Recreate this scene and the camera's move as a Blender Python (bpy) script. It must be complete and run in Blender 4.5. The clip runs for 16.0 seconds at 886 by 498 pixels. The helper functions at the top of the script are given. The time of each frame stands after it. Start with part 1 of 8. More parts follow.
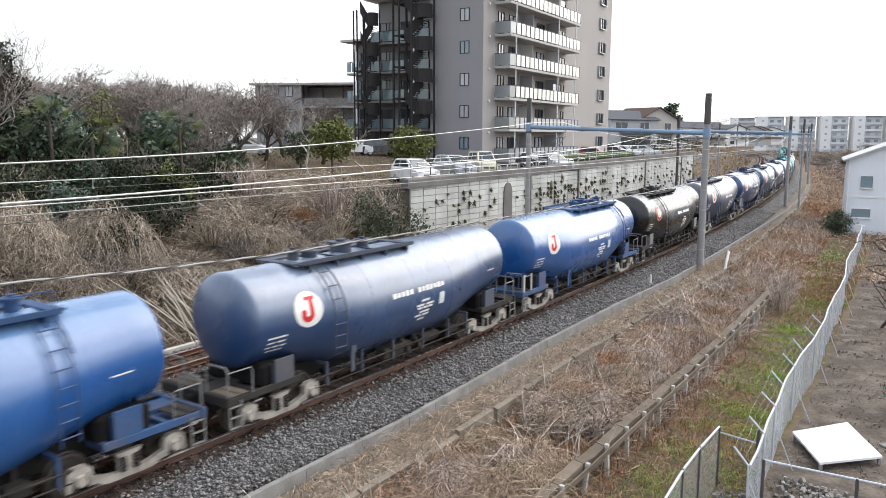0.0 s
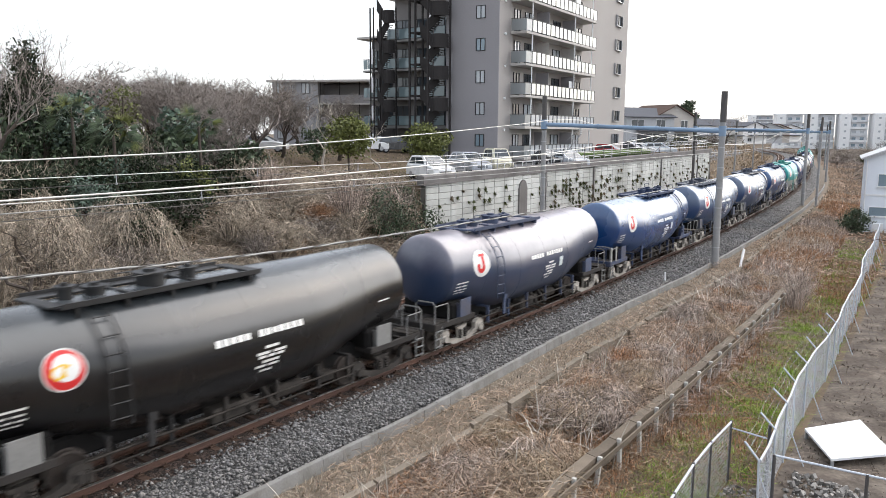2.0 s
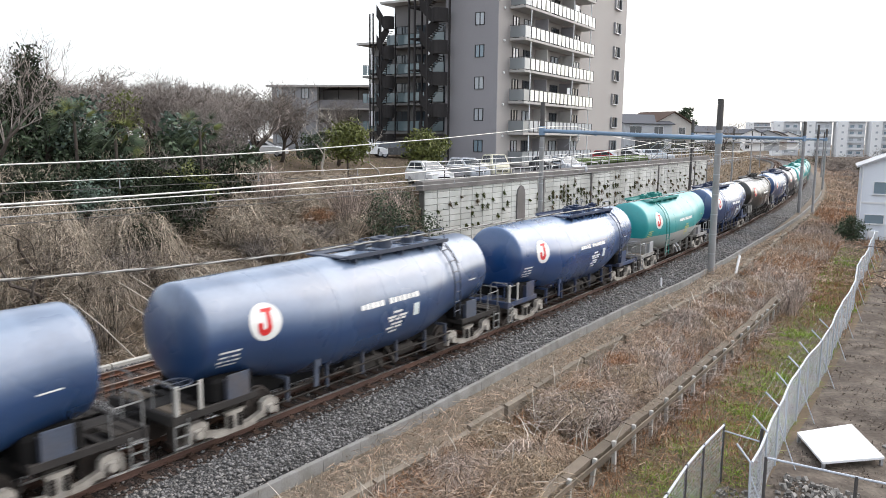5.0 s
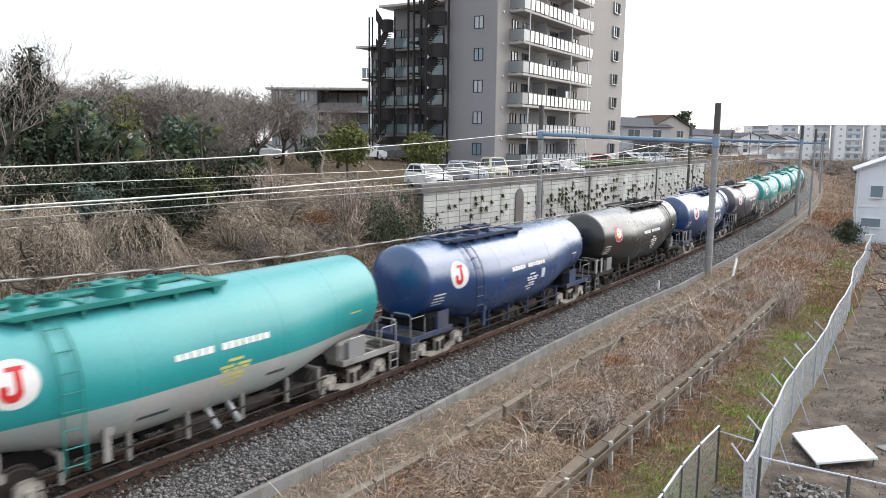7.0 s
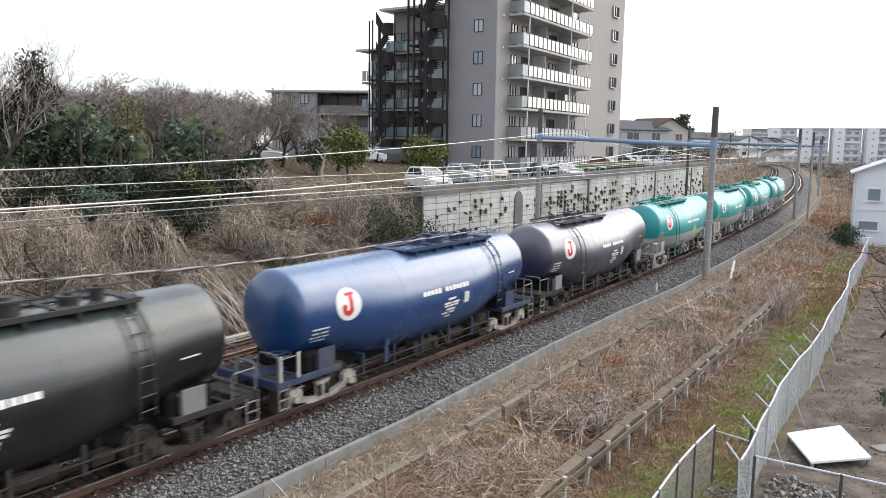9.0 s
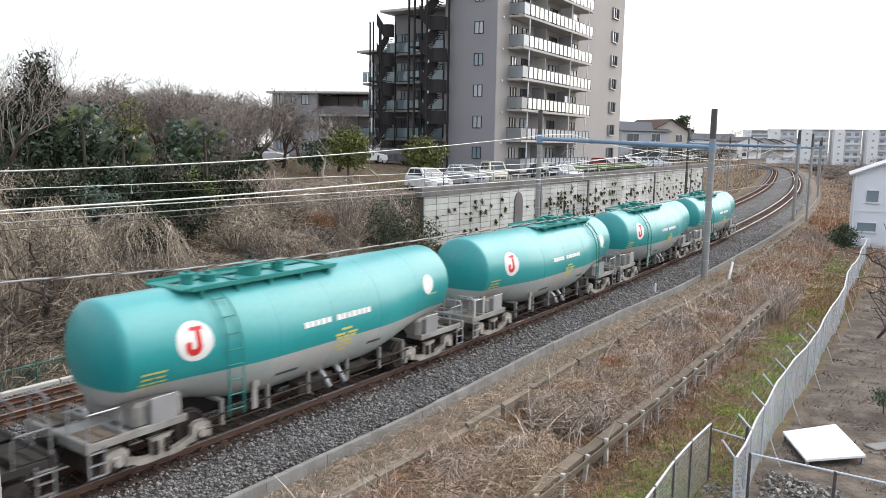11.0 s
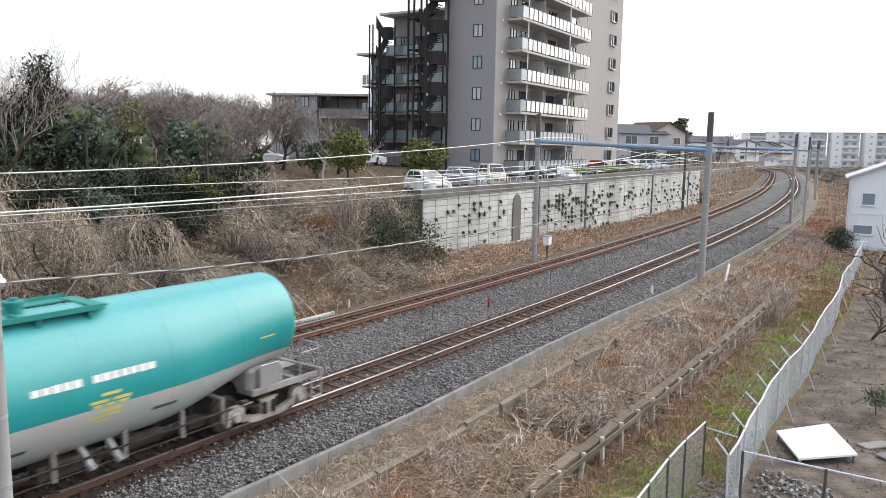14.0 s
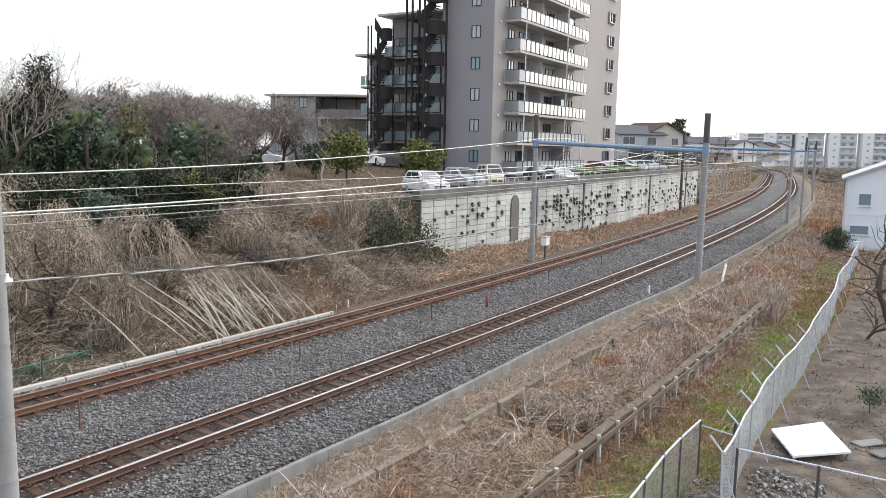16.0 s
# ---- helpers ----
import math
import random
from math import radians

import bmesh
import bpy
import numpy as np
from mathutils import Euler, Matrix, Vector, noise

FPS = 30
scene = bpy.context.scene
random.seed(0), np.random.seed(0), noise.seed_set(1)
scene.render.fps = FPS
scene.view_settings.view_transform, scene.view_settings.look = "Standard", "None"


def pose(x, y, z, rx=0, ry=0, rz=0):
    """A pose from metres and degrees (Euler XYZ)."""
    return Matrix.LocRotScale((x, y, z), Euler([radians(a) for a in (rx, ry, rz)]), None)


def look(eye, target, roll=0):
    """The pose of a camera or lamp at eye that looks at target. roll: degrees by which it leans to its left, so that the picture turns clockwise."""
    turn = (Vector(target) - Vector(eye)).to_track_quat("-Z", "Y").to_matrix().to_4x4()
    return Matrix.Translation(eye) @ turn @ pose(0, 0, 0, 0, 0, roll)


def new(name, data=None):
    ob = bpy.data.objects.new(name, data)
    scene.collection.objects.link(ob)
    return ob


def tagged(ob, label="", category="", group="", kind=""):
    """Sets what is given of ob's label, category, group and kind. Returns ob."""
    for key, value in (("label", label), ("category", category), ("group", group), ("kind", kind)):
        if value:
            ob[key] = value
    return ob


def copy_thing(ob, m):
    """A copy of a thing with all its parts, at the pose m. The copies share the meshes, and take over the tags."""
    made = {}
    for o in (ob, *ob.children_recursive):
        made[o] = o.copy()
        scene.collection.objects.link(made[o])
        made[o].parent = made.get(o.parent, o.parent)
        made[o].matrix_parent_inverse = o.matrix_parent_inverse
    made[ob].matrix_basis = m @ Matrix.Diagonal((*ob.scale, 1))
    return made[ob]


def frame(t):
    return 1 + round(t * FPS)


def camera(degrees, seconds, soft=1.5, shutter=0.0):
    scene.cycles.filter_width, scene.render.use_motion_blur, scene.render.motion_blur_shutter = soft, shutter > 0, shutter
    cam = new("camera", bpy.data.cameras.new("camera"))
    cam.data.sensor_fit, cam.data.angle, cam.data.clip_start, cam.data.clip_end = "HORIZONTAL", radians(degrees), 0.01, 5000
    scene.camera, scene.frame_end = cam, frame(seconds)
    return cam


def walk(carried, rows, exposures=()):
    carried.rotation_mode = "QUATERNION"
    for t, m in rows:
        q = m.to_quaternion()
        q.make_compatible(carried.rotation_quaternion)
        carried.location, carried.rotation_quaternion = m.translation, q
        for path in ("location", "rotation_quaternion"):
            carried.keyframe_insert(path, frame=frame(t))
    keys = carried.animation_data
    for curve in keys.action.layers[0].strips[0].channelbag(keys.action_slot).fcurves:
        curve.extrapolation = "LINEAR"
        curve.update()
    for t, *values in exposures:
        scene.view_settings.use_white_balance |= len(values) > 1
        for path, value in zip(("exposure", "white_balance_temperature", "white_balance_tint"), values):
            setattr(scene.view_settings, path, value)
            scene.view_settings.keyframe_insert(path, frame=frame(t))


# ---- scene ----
cam = camera(60.04, 16.0, soft=0.8, shutter=0.22)
walk(cam, [
    (0.0, pose(0.059, 0.978, 6.784, 81.573, -0.185, -0.622)),
    (0.5, pose(0.059, 0.905, 6.790, 81.400, -0.257, -0.044)),
    (1.0, pose(0.053, 0.847, 6.791, 81.327, -0.256, 0.308)),
    (1.5, pose(0.049, 0.733, 6.807, 81.301, -0.305, 0.456)),
    (2.0, pose(0.041, 0.676, 6.812, 81.333, -0.312, 0.517)),
    (2.5, pose(0.048, 0.621, 6.815, 81.383, -0.356, 0.584)),
    (3.0, pose(0.042, 0.585, 6.820, 81.452, -0.401, 0.585)),
    (3.5, pose(0.039, 0.529, 6.825, 81.537, -0.448, 0.548)),
    (4.0, pose(0.035, 0.484, 6.829, 81.601, -0.533, 0.498)),
    (6.5, pose(0.014, 0.179, 6.863, 81.872, -0.715, 0.327)),
    (7.0, pose(0.010, 0.127, 6.867, 81.915, -0.758, 0.312)),
    (7.5, pose(0.002, 0.025, 6.878, 81.968, -0.791, 0.299)),
    (8.0, pose(-0.002, -0.034, 6.883, 82.022, -0.825, 0.271)),
    (8.5, pose(-0.005, -0.094, 6.890, 82.065, -0.805, 0.261)),
    (9.0, pose(-0.009, -0.169, 6.897, 82.099, -0.839, 0.272)),
    (11.5, pose(-0.020, -0.491, 6.930, 82.168, -0.962, 0.283)),
    (12.0, pose(-0.021, -0.528, 6.934, 82.190, -1.029, 0.259)),
    (12.5, pose(-0.024, -0.596, 6.940, 82.227, -0.994, 0.238)),
    (13.0, pose(-0.027, -0.686, 6.949, 82.249, -0.999, 0.235)),
    (13.5, pose(-0.029, -0.733, 6.953, 82.288, -1.001, 0.213)),
    (14.0, pose(-0.031, -0.783, 6.958, 82.301, -1.032, 0.202)),
    (14.5, pose(-0.032, -0.832, 6.963, 82.320, -1.031, 0.165)),
    (15.0, pose(-0.035, -0.900, 6.969, 82.320, -1.046, 0.146)),
    (15.5, pose(-0.036, -0.956, 6.974, 82.344, -1.031, 0.103)),
    (16.0, pose(-0.038, -1.011, 6.979, 82.339, -1.042, 0.070)),
], exposures=((0.0, 0.66), (4.0, 0.65), (8.3, 0.57), (11.5, 0.59), (16.0, 0.62)))

# ---- light ----
SUN_AZ, SUN_EL = radians(60), radians(40)   # azimuth clockwise from +y
world = bpy.data.worlds.new("overcast_sky")
scene.world = world
world.use_nodes = True
wn, wl = world.node_tree.nodes, world.node_tree.links
wn.clear()
sky = wn.new("ShaderNodeTexSky")
sky.sky_type = 'NISHITA'
sky.sun_disc = False
sky.sun_elevation, sky.sun_rotation = SUN_EL, SUN_AZ
sky.air_density, sky.dust_density, sky.ozone_density = 1.0, 3.0, 1.0
veil = wn.new("ShaderNodeMix")           # a bright unbroken cloud layer over the clear sky
veil.data_type = 'RGBA'
veil.inputs["Factor"].default_value = 0.5
veil.inputs["B"].default_value = (11.0, 11.2, 11.6, 1)
bg = wn.new("ShaderNodeBackground")
bg.inputs["Strength"].default_value = 0.115
wo = wn.new("ShaderNodeOutputWorld")
wl.new(sky.outputs[0], veil.inputs["A"])
wl.new(veil.outputs["Result"], bg.inputs["Color"])
wl.new(bg.outputs[0], wo.inputs["Surface"])

sun_data = bpy.data.lights.new("sun", 'SUN')
sun_data.energy, sun_data.angle, sun_data.color = 1.6, radians(70), (1.0, 0.975, 0.955)
sun = new("sun", sun_data)
sun_dir = Vector((math.sin(SUN_AZ) * math.cos(SUN_EL), math.cos(SUN_AZ) * math.cos(SUN_EL), math.sin(SUN_EL)))
sun.matrix_world = look(sun_dir * 200, (0, 0, 0))

# ---- the line of the tracks ----
# distance s runs along track A away from the camera, offset o is to the right of it
BEND = [-0.00118, -0.00127, -0.00131, -0.00129, -0.00122, -0.0011, -0.00097, -0.00089,
        -0.00083, -0.00067, -0.00037, -0.0001, -0.00014, -0.00058, -0.00125, -0.00199]
STEP = 18.8
SEP = 5.324      # track B lies this far to the left
S0, S1 = -320, 1600


def bend(s):
    return float(np.interp(s / STEP, np.arange(16), BEND)) if s < 290 else (-0.0016 if s < 520 else 0.0)


def line_points():
    pts, x, y, h = [], -10.092, 11.016, 0.6111
    for s in range(0, S1):
        pts.append((s, x, y, h))
        k = bend(s + .5)
        x, y, h = x + math.sin(h + k / 2), y + math.cos(h + k / 2), h + k
    back, x, y, h = [], -10.092, 11.016, 0.6111
    for s in range(0, S0, -1):
        k = BEND[0] if s > -80 else 0
        x, y, h = x - math.sin(h - k / 2), y - math.cos(h - k / 2), h - k
        back.append((s - 1, x, y, h))
    return np.array(back[::-1] + pts)


LINE = line_points()


def trk(s, o=0.0, z=0.0):
    x, y, h = (float(np.interp(s, LINE[:, 0], LINE[:, i])) for i in (1, 2, 3))
    return Vector((x + o * math.cos(h), y - o * math.sin(h), z))


def heading(s):
    return float(np.interp(s, LINE[:, 0], LINE[:, 3]))


def turn(s):
    """Degrees about z that lay a thing's x axis along the track."""
    return 90 - math.degrees(heading(s))


def trk_np(s, o):
    s, o = np.asarray(s, float), np.asarray(o, float)
    x, y, h = (np.interp(s, LINE[:, 0], LINE[:, i]) for i in (1, 2, 3))
    return x + o * np.cos(h), y - o * np.sin(h)


def line_coords(x, y):
    i = int(np.argmin((LINE[:, 1] - x) ** 2 + (LINE[:, 2] - y) ** 2))
    s, lx, ly, h = LINE[i]
    dx, dy = x - lx, y - ly
    return float(s + dx * math.sin(h) + dy * math.cos(h)), float(dx * math.cos(h) - dy * math.sin(h))



# ---- mesh tools ----
class Build:
    """Collects pieces of one mesh."""

    def __init__(self):
        self.v, self.f = [], []

    def add(self, verts, faces):
        n = len(self.v)
        self.v += [tuple(p) for p in verts]
        self.f += [tuple(i + n for i in f) for f in faces]
        return self

    def box(self, c, size, m=None, cut=0.0):
        x, y, z = (a / 2 for a in size)
        if cut <= 0:
            vs = [Vector((i * x, j * y, k * z)) for i in (-1, 1) for j in (-1, 1) for k in (-1, 1)]
            fs = [(0, 1, 3, 2), (4, 6, 7, 5), (0, 4, 5, 1), (2, 3, 7, 6), (0, 2, 6, 4), (1, 5, 7, 3)]
        else:
            cut = min(cut, x * .9, y * .9, z * .9)
            vs, fs, idx = [], [], {}
            for i in (-1, 1):
                for j in (-1, 1):
                    for k in (-1, 1):
                        for a in range(3):
                            p = [i * (x - cut), j * (y - cut), k * (z - cut)]
                            p[a] = (i * x, j * y, k * z)[a]
                            idx[i, j, k, a] = len(vs)
                            vs.append(Vector(p))
            for a in range(3):
                b, c2 = (a + 1) % 3, (a + 2) % 3
                for sgn in (-1, 1):
                    q = []
                    for u, w in ((-1, -1), (1, -1), (1, 1), (-1, 1)):
                        k = [0, 0, 0]
                        k[a], k[b], k[c2] = sgn, u, w
                        q.append(idx[(*k, a)])
                    fs.append(tuple(q if sgn > 0 else q[::-1]))
                for u in (-1, 1):
                    for w in (-1, 1):
                        q = []
                        for sgn, ax in ((-1, b), (-1, c2), (1, c2), (1, b)):
                            k = [0, 0, 0]
                            k[a], k[b], k[c2] = sgn, u, w
                            q.append(idx[(*k, ax)])
                        fs.append(tuple(q if u * w < 0 else q[::-1]))
            for i in (-1, 1):
                for j in (-1, 1):
                    for k in (-1, 1):
                        q = [idx[i, j, k, a] for a in range(3)]
                        fs.append(tuple(q if i * j * k > 0 else q[::-1]))
        c = Vector(c)
        vs = [(m @ p if m else p) + c for p in vs]
        return self.add(vs, fs)

    def cyl(self, a, b, r, r2=None, n=10, caps=True):
        a, b = Vector(a), Vector(b)
        r2 = r if r2 is None else r2
        d = (b - a).normalized()
        u = d.orthogonal().normalized()
        w = d.cross(u)
        vs = []
        for p, rr in ((a, r), (b, r2)):
            vs += [p + (u * math.cos(2 * math.pi * i / n) + w * math.sin(2 * math.pi * i / n)) * rr for i in range(n)]
        fs = [(i, (i + 1) % n, n + (i + 1) % n, n + i) for i in range(n)]
        if caps:
            fs += [tuple(range(n - 1, -1, -1)), tuple(range(n, 2 * n))]
        return self.add(vs, fs)

    def tube(self, pts, r, n=6):
        pts = [Vector(p) for p in pts]
        rings = []
        for i, p in enumerate(pts):
            d = (pts[min(i + 1, len(pts) - 1)] - pts[max(i - 1, 0)]).normalized()
            u = d.cross(Vector((0.013, 0.02, 1))).normalized() if abs(d.z) < .99 else d.orthogonal().normalized()
            w = u.cross(d)
            rr = r[i] if isinstance(r, (list, tuple)) else r
            rings.append([p + (u * math.cos(2 * math.pi * k / n) + w * math.sin(2 * math.pi * k / n)) * rr for k in range(n)])
        return self.loft(rings, caps=True)

    def loft(self, rings, caps=False):
        n = len(rings[0])
        vs = [p for ring in rings for p in ring]
        fs = [(j * n + i, j * n + (i + 1) % n, (j + 1) * n + (i + 1) % n, (j + 1) * n + i)
              for j in range(len(rings) - 1) for i in range(n)]
        if caps:
            m = (len(rings) - 1) * n
            fs += [tuple(range(n - 1, -1, -1)), tuple(range(m, m + n))]
        return self.add(vs, fs)

    def prism(self, outline, depth, m):
        """A flat outline in x, z, given depth along y, moved by m."""
        n = len(outline)
        vs = [m @ Vector((x, -depth / 2, z)) for x, z in outline] + [m @ Vector((x, depth / 2, z)) for x, z in outline]
        fs = [(i, (i + 1) % n, n + (i + 1) % n, n + i) for i in range(n)] + [tuple(range(n - 1, -1, -1)), tuple(range(n, 2 * n))]
        return self.add(vs, fs)

    def mesh(self, name, smooth=False):
        me = bpy.data.meshes.new(name)
        me.from_pydata(self.v, [], self.f)
        bm = bmesh.new()
        bm.from_mesh(me)
        bmesh.ops.recalc_face_normals(bm, faces=bm.faces)
        bm.to_mesh(me)
        bm.free()
        if smooth:
            me.shade_smooth()
            me.set_sharp_from_angle(angle=radians(35))
        return me


def put(me, mat, name=None):
    me.materials.clear()
    me.materials.append(mat)
    return me


def part(name, b, material, parent, label="", smooth=False, m=None):
    me = put(b.mesh(name, smooth), material) if isinstance(b, Build) else b
    ob = new(name, me)
    ob.parent = parent
    if m is not None:
        ob.matrix_basis = m
    if label:
        tagged(ob, label=label)
    return ob


def root(name, m, label, category, group="", kind=""):
    ob = new(name)
    ob.empty_display_size = 0.3
    ob.matrix_basis = m
    return tagged(ob, label, category, group, kind)


def thing(name, b, material, label, category, group="", kind="", smooth=False, m=None):
    ob = part(name, b, material, None, smooth=smooth, m=m)
    return tagged(ob, label, category, group, kind)


def soup(name, verts, tris, material):
    """A mesh from arrays of triangles."""
    me = bpy.data.meshes.new(name)
    verts, tris = np.asarray(verts, np.float32), np.asarray(tris, np.int32)
    me.vertices.add(len(verts))
    me.vertices.foreach_set("co", verts.ravel())
    me.loops.add(tris.size)
    me.loops.foreach_set("vertex_index", tris.ravel())
    me.polygons.add(len(tris))
    me.polygons.foreach_set("loop_start", np.arange(0, tris.size, 3, dtype=np.int32))
    me.update(calc_edges=True)
    me.validate()
    me.materials.append(material)
    return me


# ---- materials ----
def material(name, base, rough=0.7, metal=0.0, vary=0.18, scale=1.5, fine=25.0, bump=0.15, bump_scale=40.0,
             stain=None, stain_scale=0.7, stain_amount=0.5, island=0.0, object_random=0.0, streak=False, coat=0.0, band=None, dust_sheen=None):
    """Two scales of colour change, relief, and stains of a second colour."""
    mt = bpy.data.materials.new(name)
    mt.use_nodes = True
    n, l = mt.node_tree.nodes, mt.node_tree.links
    p = n["Principled BSDF"]
    p.inputs["Roughness"].default_value, p.inputs["Metallic"].default_value = rough, metal
    p.inputs["Coat Weight"].default_value = coat
    p.inputs["Coat Roughness"].default_value = 0.24
    p.inputs["Coat IOR"].default_value = 1.5
    p.inputs["Specular IOR Level"].default_value = .2 if rough > .84 else .5
    co = n.new("ShaderNodeTexCoord")

    def noise_tex(sc, detail=4.0, stretch=None):
        t = n.new("ShaderNodeTexNoise")
        t.inputs["Scale"].default_value, t.inputs["Detail"].default_value = sc, detail
        if stretch:
            mp = n.new("ShaderNodeMapping")
            mp.inputs["Scale"].default_value = stretch
            l.new(co.outputs["Object"], mp.inputs["Vector"])
            l.new(mp.outputs[0], t.inputs["Vector"])
        else:
            l.new(co.outputs["Object"], t.inputs["Vector"])
        return t.outputs["Fac"]

    def maths(op, a, b):
        t = n.new("ShaderNodeMath")
        t.operation = op
        for i, q in enumerate((a, b)):
            if isinstance(q, (int, float)):
                t.inputs[i].default_value = q
            else:
                l.new(q, t.inputs[i])
        return t.outputs[0]

    def mix(fac, a, b):
        t = n.new("ShaderNodeMix")
        t.data_type = 'RGBA'
        for sock, q in ((t.inputs["Factor"], fac), (t.inputs["A"], a), (t.inputs["B"], b)):
            if hasattr(q, "links"):
                l.new(q, sock)
            elif isinstance(q, (int, float)):
                sock.default_value = q
            else:
                sock.default_value = (*q, 1)
        return t.outputs["Result"]

    def clamp_range(v, lo, hi, out0=0.0, out1=1.0):
        t = n.new("ShaderNodeMapRange")
        l.new(v, t.inputs[0])
        for i, q in enumerate((lo, hi, out0, out1)):
            t.inputs[i + 1].default_value = q
        return t.outputs[0]

    colour = base
    if band:      # lower part of the shell in a second paint
        sep = n.new("ShaderNodeSeparateXYZ")
        l.new(co.outputs["Object"], sep.inputs[0])
        colour = mix(clamp_range(sep.outputs["Z"], band[0] - .008, band[0] + .008), band[1], base)
    if dust_sheen:      # dust and the bright sky's sheen, both painted pale where the shell faces up
        dc, lo, hi, amount = dust_sheen
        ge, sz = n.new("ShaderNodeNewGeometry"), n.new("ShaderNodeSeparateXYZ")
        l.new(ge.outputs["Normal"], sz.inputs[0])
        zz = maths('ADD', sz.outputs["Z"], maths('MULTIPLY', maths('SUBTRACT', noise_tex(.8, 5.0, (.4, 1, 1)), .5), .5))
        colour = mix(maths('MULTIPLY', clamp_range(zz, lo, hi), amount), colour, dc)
    if stain:
        st = noise_tex(stain_scale, 6.0, (1, 1, .22) if streak else None)
        colour = mix(maths('MULTIPLY', clamp_range(st, .42, .72), stain_amount), colour, stain)
    big, small = noise_tex(scale, 3.0), noise_tex(fine, 5.0)
    val = maths('ADD', maths('MULTIPLY', maths('SUBTRACT', big, .5), vary * 2.2), maths('MULTIPLY', maths('SUBTRACT', small, .5), vary * 1.8))
    if island:
        g = n.new("ShaderNodeNewGeometry")
        val = maths('ADD', val, maths('MULTIPLY', maths('SUBTRACT', g.outputs["Random Per Island"], .5), island * 2))
    if object_random:
        oi = n.new("ShaderNodeObjectInfo")
        val = maths('ADD', val, maths('MULTIPLY', maths('SUBTRACT', oi.outputs["Random"], .5), object_random * 2))
    hsv = n.new("ShaderNodeHueSaturation")
    l.new(maths('ADD', val, 1.0), hsv.inputs["Value"])
    if hasattr(colour, "links"):
        l.new(colour, hsv.inputs["Color"])
    else:
        hsv.inputs["Color"].default_value = (*colour, 1)
    l.new(hsv.outputs[0], p.inputs["Base Color"])
    if bump:
        bp = n.new("ShaderNodeBump")
        bp.inputs["Strength"].default_value, bp.inputs["Distance"].default_value = bump, 0.02
        l.new(noise_tex(bump_scale, 4.0), bp.inputs["Height"])
        l.new(bp.outputs[0], p.inputs["Normal"])
    l.new(clamp_range(big, .3, .7, max(rough - .1, .03), min(rough + .1, 1.0)), p.inputs["Roughness"])
    return mt


def stone_bed(name, low, high, tint, scale):
    """Crushed stone: cells of differing grey with dark gaps."""
    mt = bpy.data.materials.new(name)
    mt.use_nodes = True
    n, l = mt.node_tree.nodes, mt.node_tree.links
    p = n["Principled BSDF"]
    p.inputs["Roughness"].default_value = .9
    co = n.new("ShaderNodeTexCoord")
    ce = n.new("ShaderNodeTexVoronoi")
    ce.inputs["Scale"].default_value = scale
    l.new(co.outputs["Object"], ce.inputs["Vector"])
    ed = n.new("ShaderNodeTexVoronoi")
    ed.feature = 'DISTANCE_TO_EDGE'
    ed.inputs["Scale"].default_value = scale
    l.new(co.outputs["Object"], ed.inputs["Vector"])
    bw = n.new("ShaderNodeSeparateColor")
    l.new(ce.outputs["Color"], bw.inputs[0])
    cr = n.new("ShaderNodeMapRange")
    for i, q in enumerate((0.0, 1.0, low, high)):
        cr.inputs[i + 1].default_value = q
    l.new(bw.outputs[0], cr.inputs[0])
    gap = n.new("ShaderNodeMapRange")
    for i, q in enumerate((0.0, 0.16, .38, 1.0)):
        gap.inputs[i + 1].default_value = q
    l.new(ed.outputs["Distance"], gap.inputs[0])
    big = n.new("ShaderNodeTexNoise")
    big.inputs["Scale"].default_value = .45
    l.new(co.outputs["Object"], big.inputs["Vector"])
    bg2 = n.new("ShaderNodeMapRange")
    for i, q in enumerate((.3, .7, .75, 1.25)):
        bg2.inputs[i + 1].default_value = q
    l.new(big.outputs["Fac"], bg2.inputs[0])
    m1, m2 = n.new("ShaderNodeMath"), n.new("ShaderNodeMath")
    m1.operation = m2.operation = 'MULTIPLY'
    l.new(cr.outputs[0], m1.inputs[0])
    l.new(gap.outputs[0], m1.inputs[1])
    l.new(m1.outputs[0], m2.inputs[0])
    l.new(bg2.outputs[0], m2.inputs[1])
    mx = n.new("ShaderNodeVectorMath")
    mx.operation = 'SCALE'
    mx.inputs[0].default_value = tint
    l.new(m2.outputs[0], mx.inputs["Scale"])
    l.new(mx.outputs[0], p.inputs["Base Color"])
    bp = n.new("ShaderNodeBump")
    bp.inputs["Strength"].default_value, bp.inputs["Distance"].default_value = 1.0, .04
    l.new(gap.outputs[0], bp.inputs["Height"])
    l.new(bp.outputs[0], p.inputs["Normal"])
    return mt


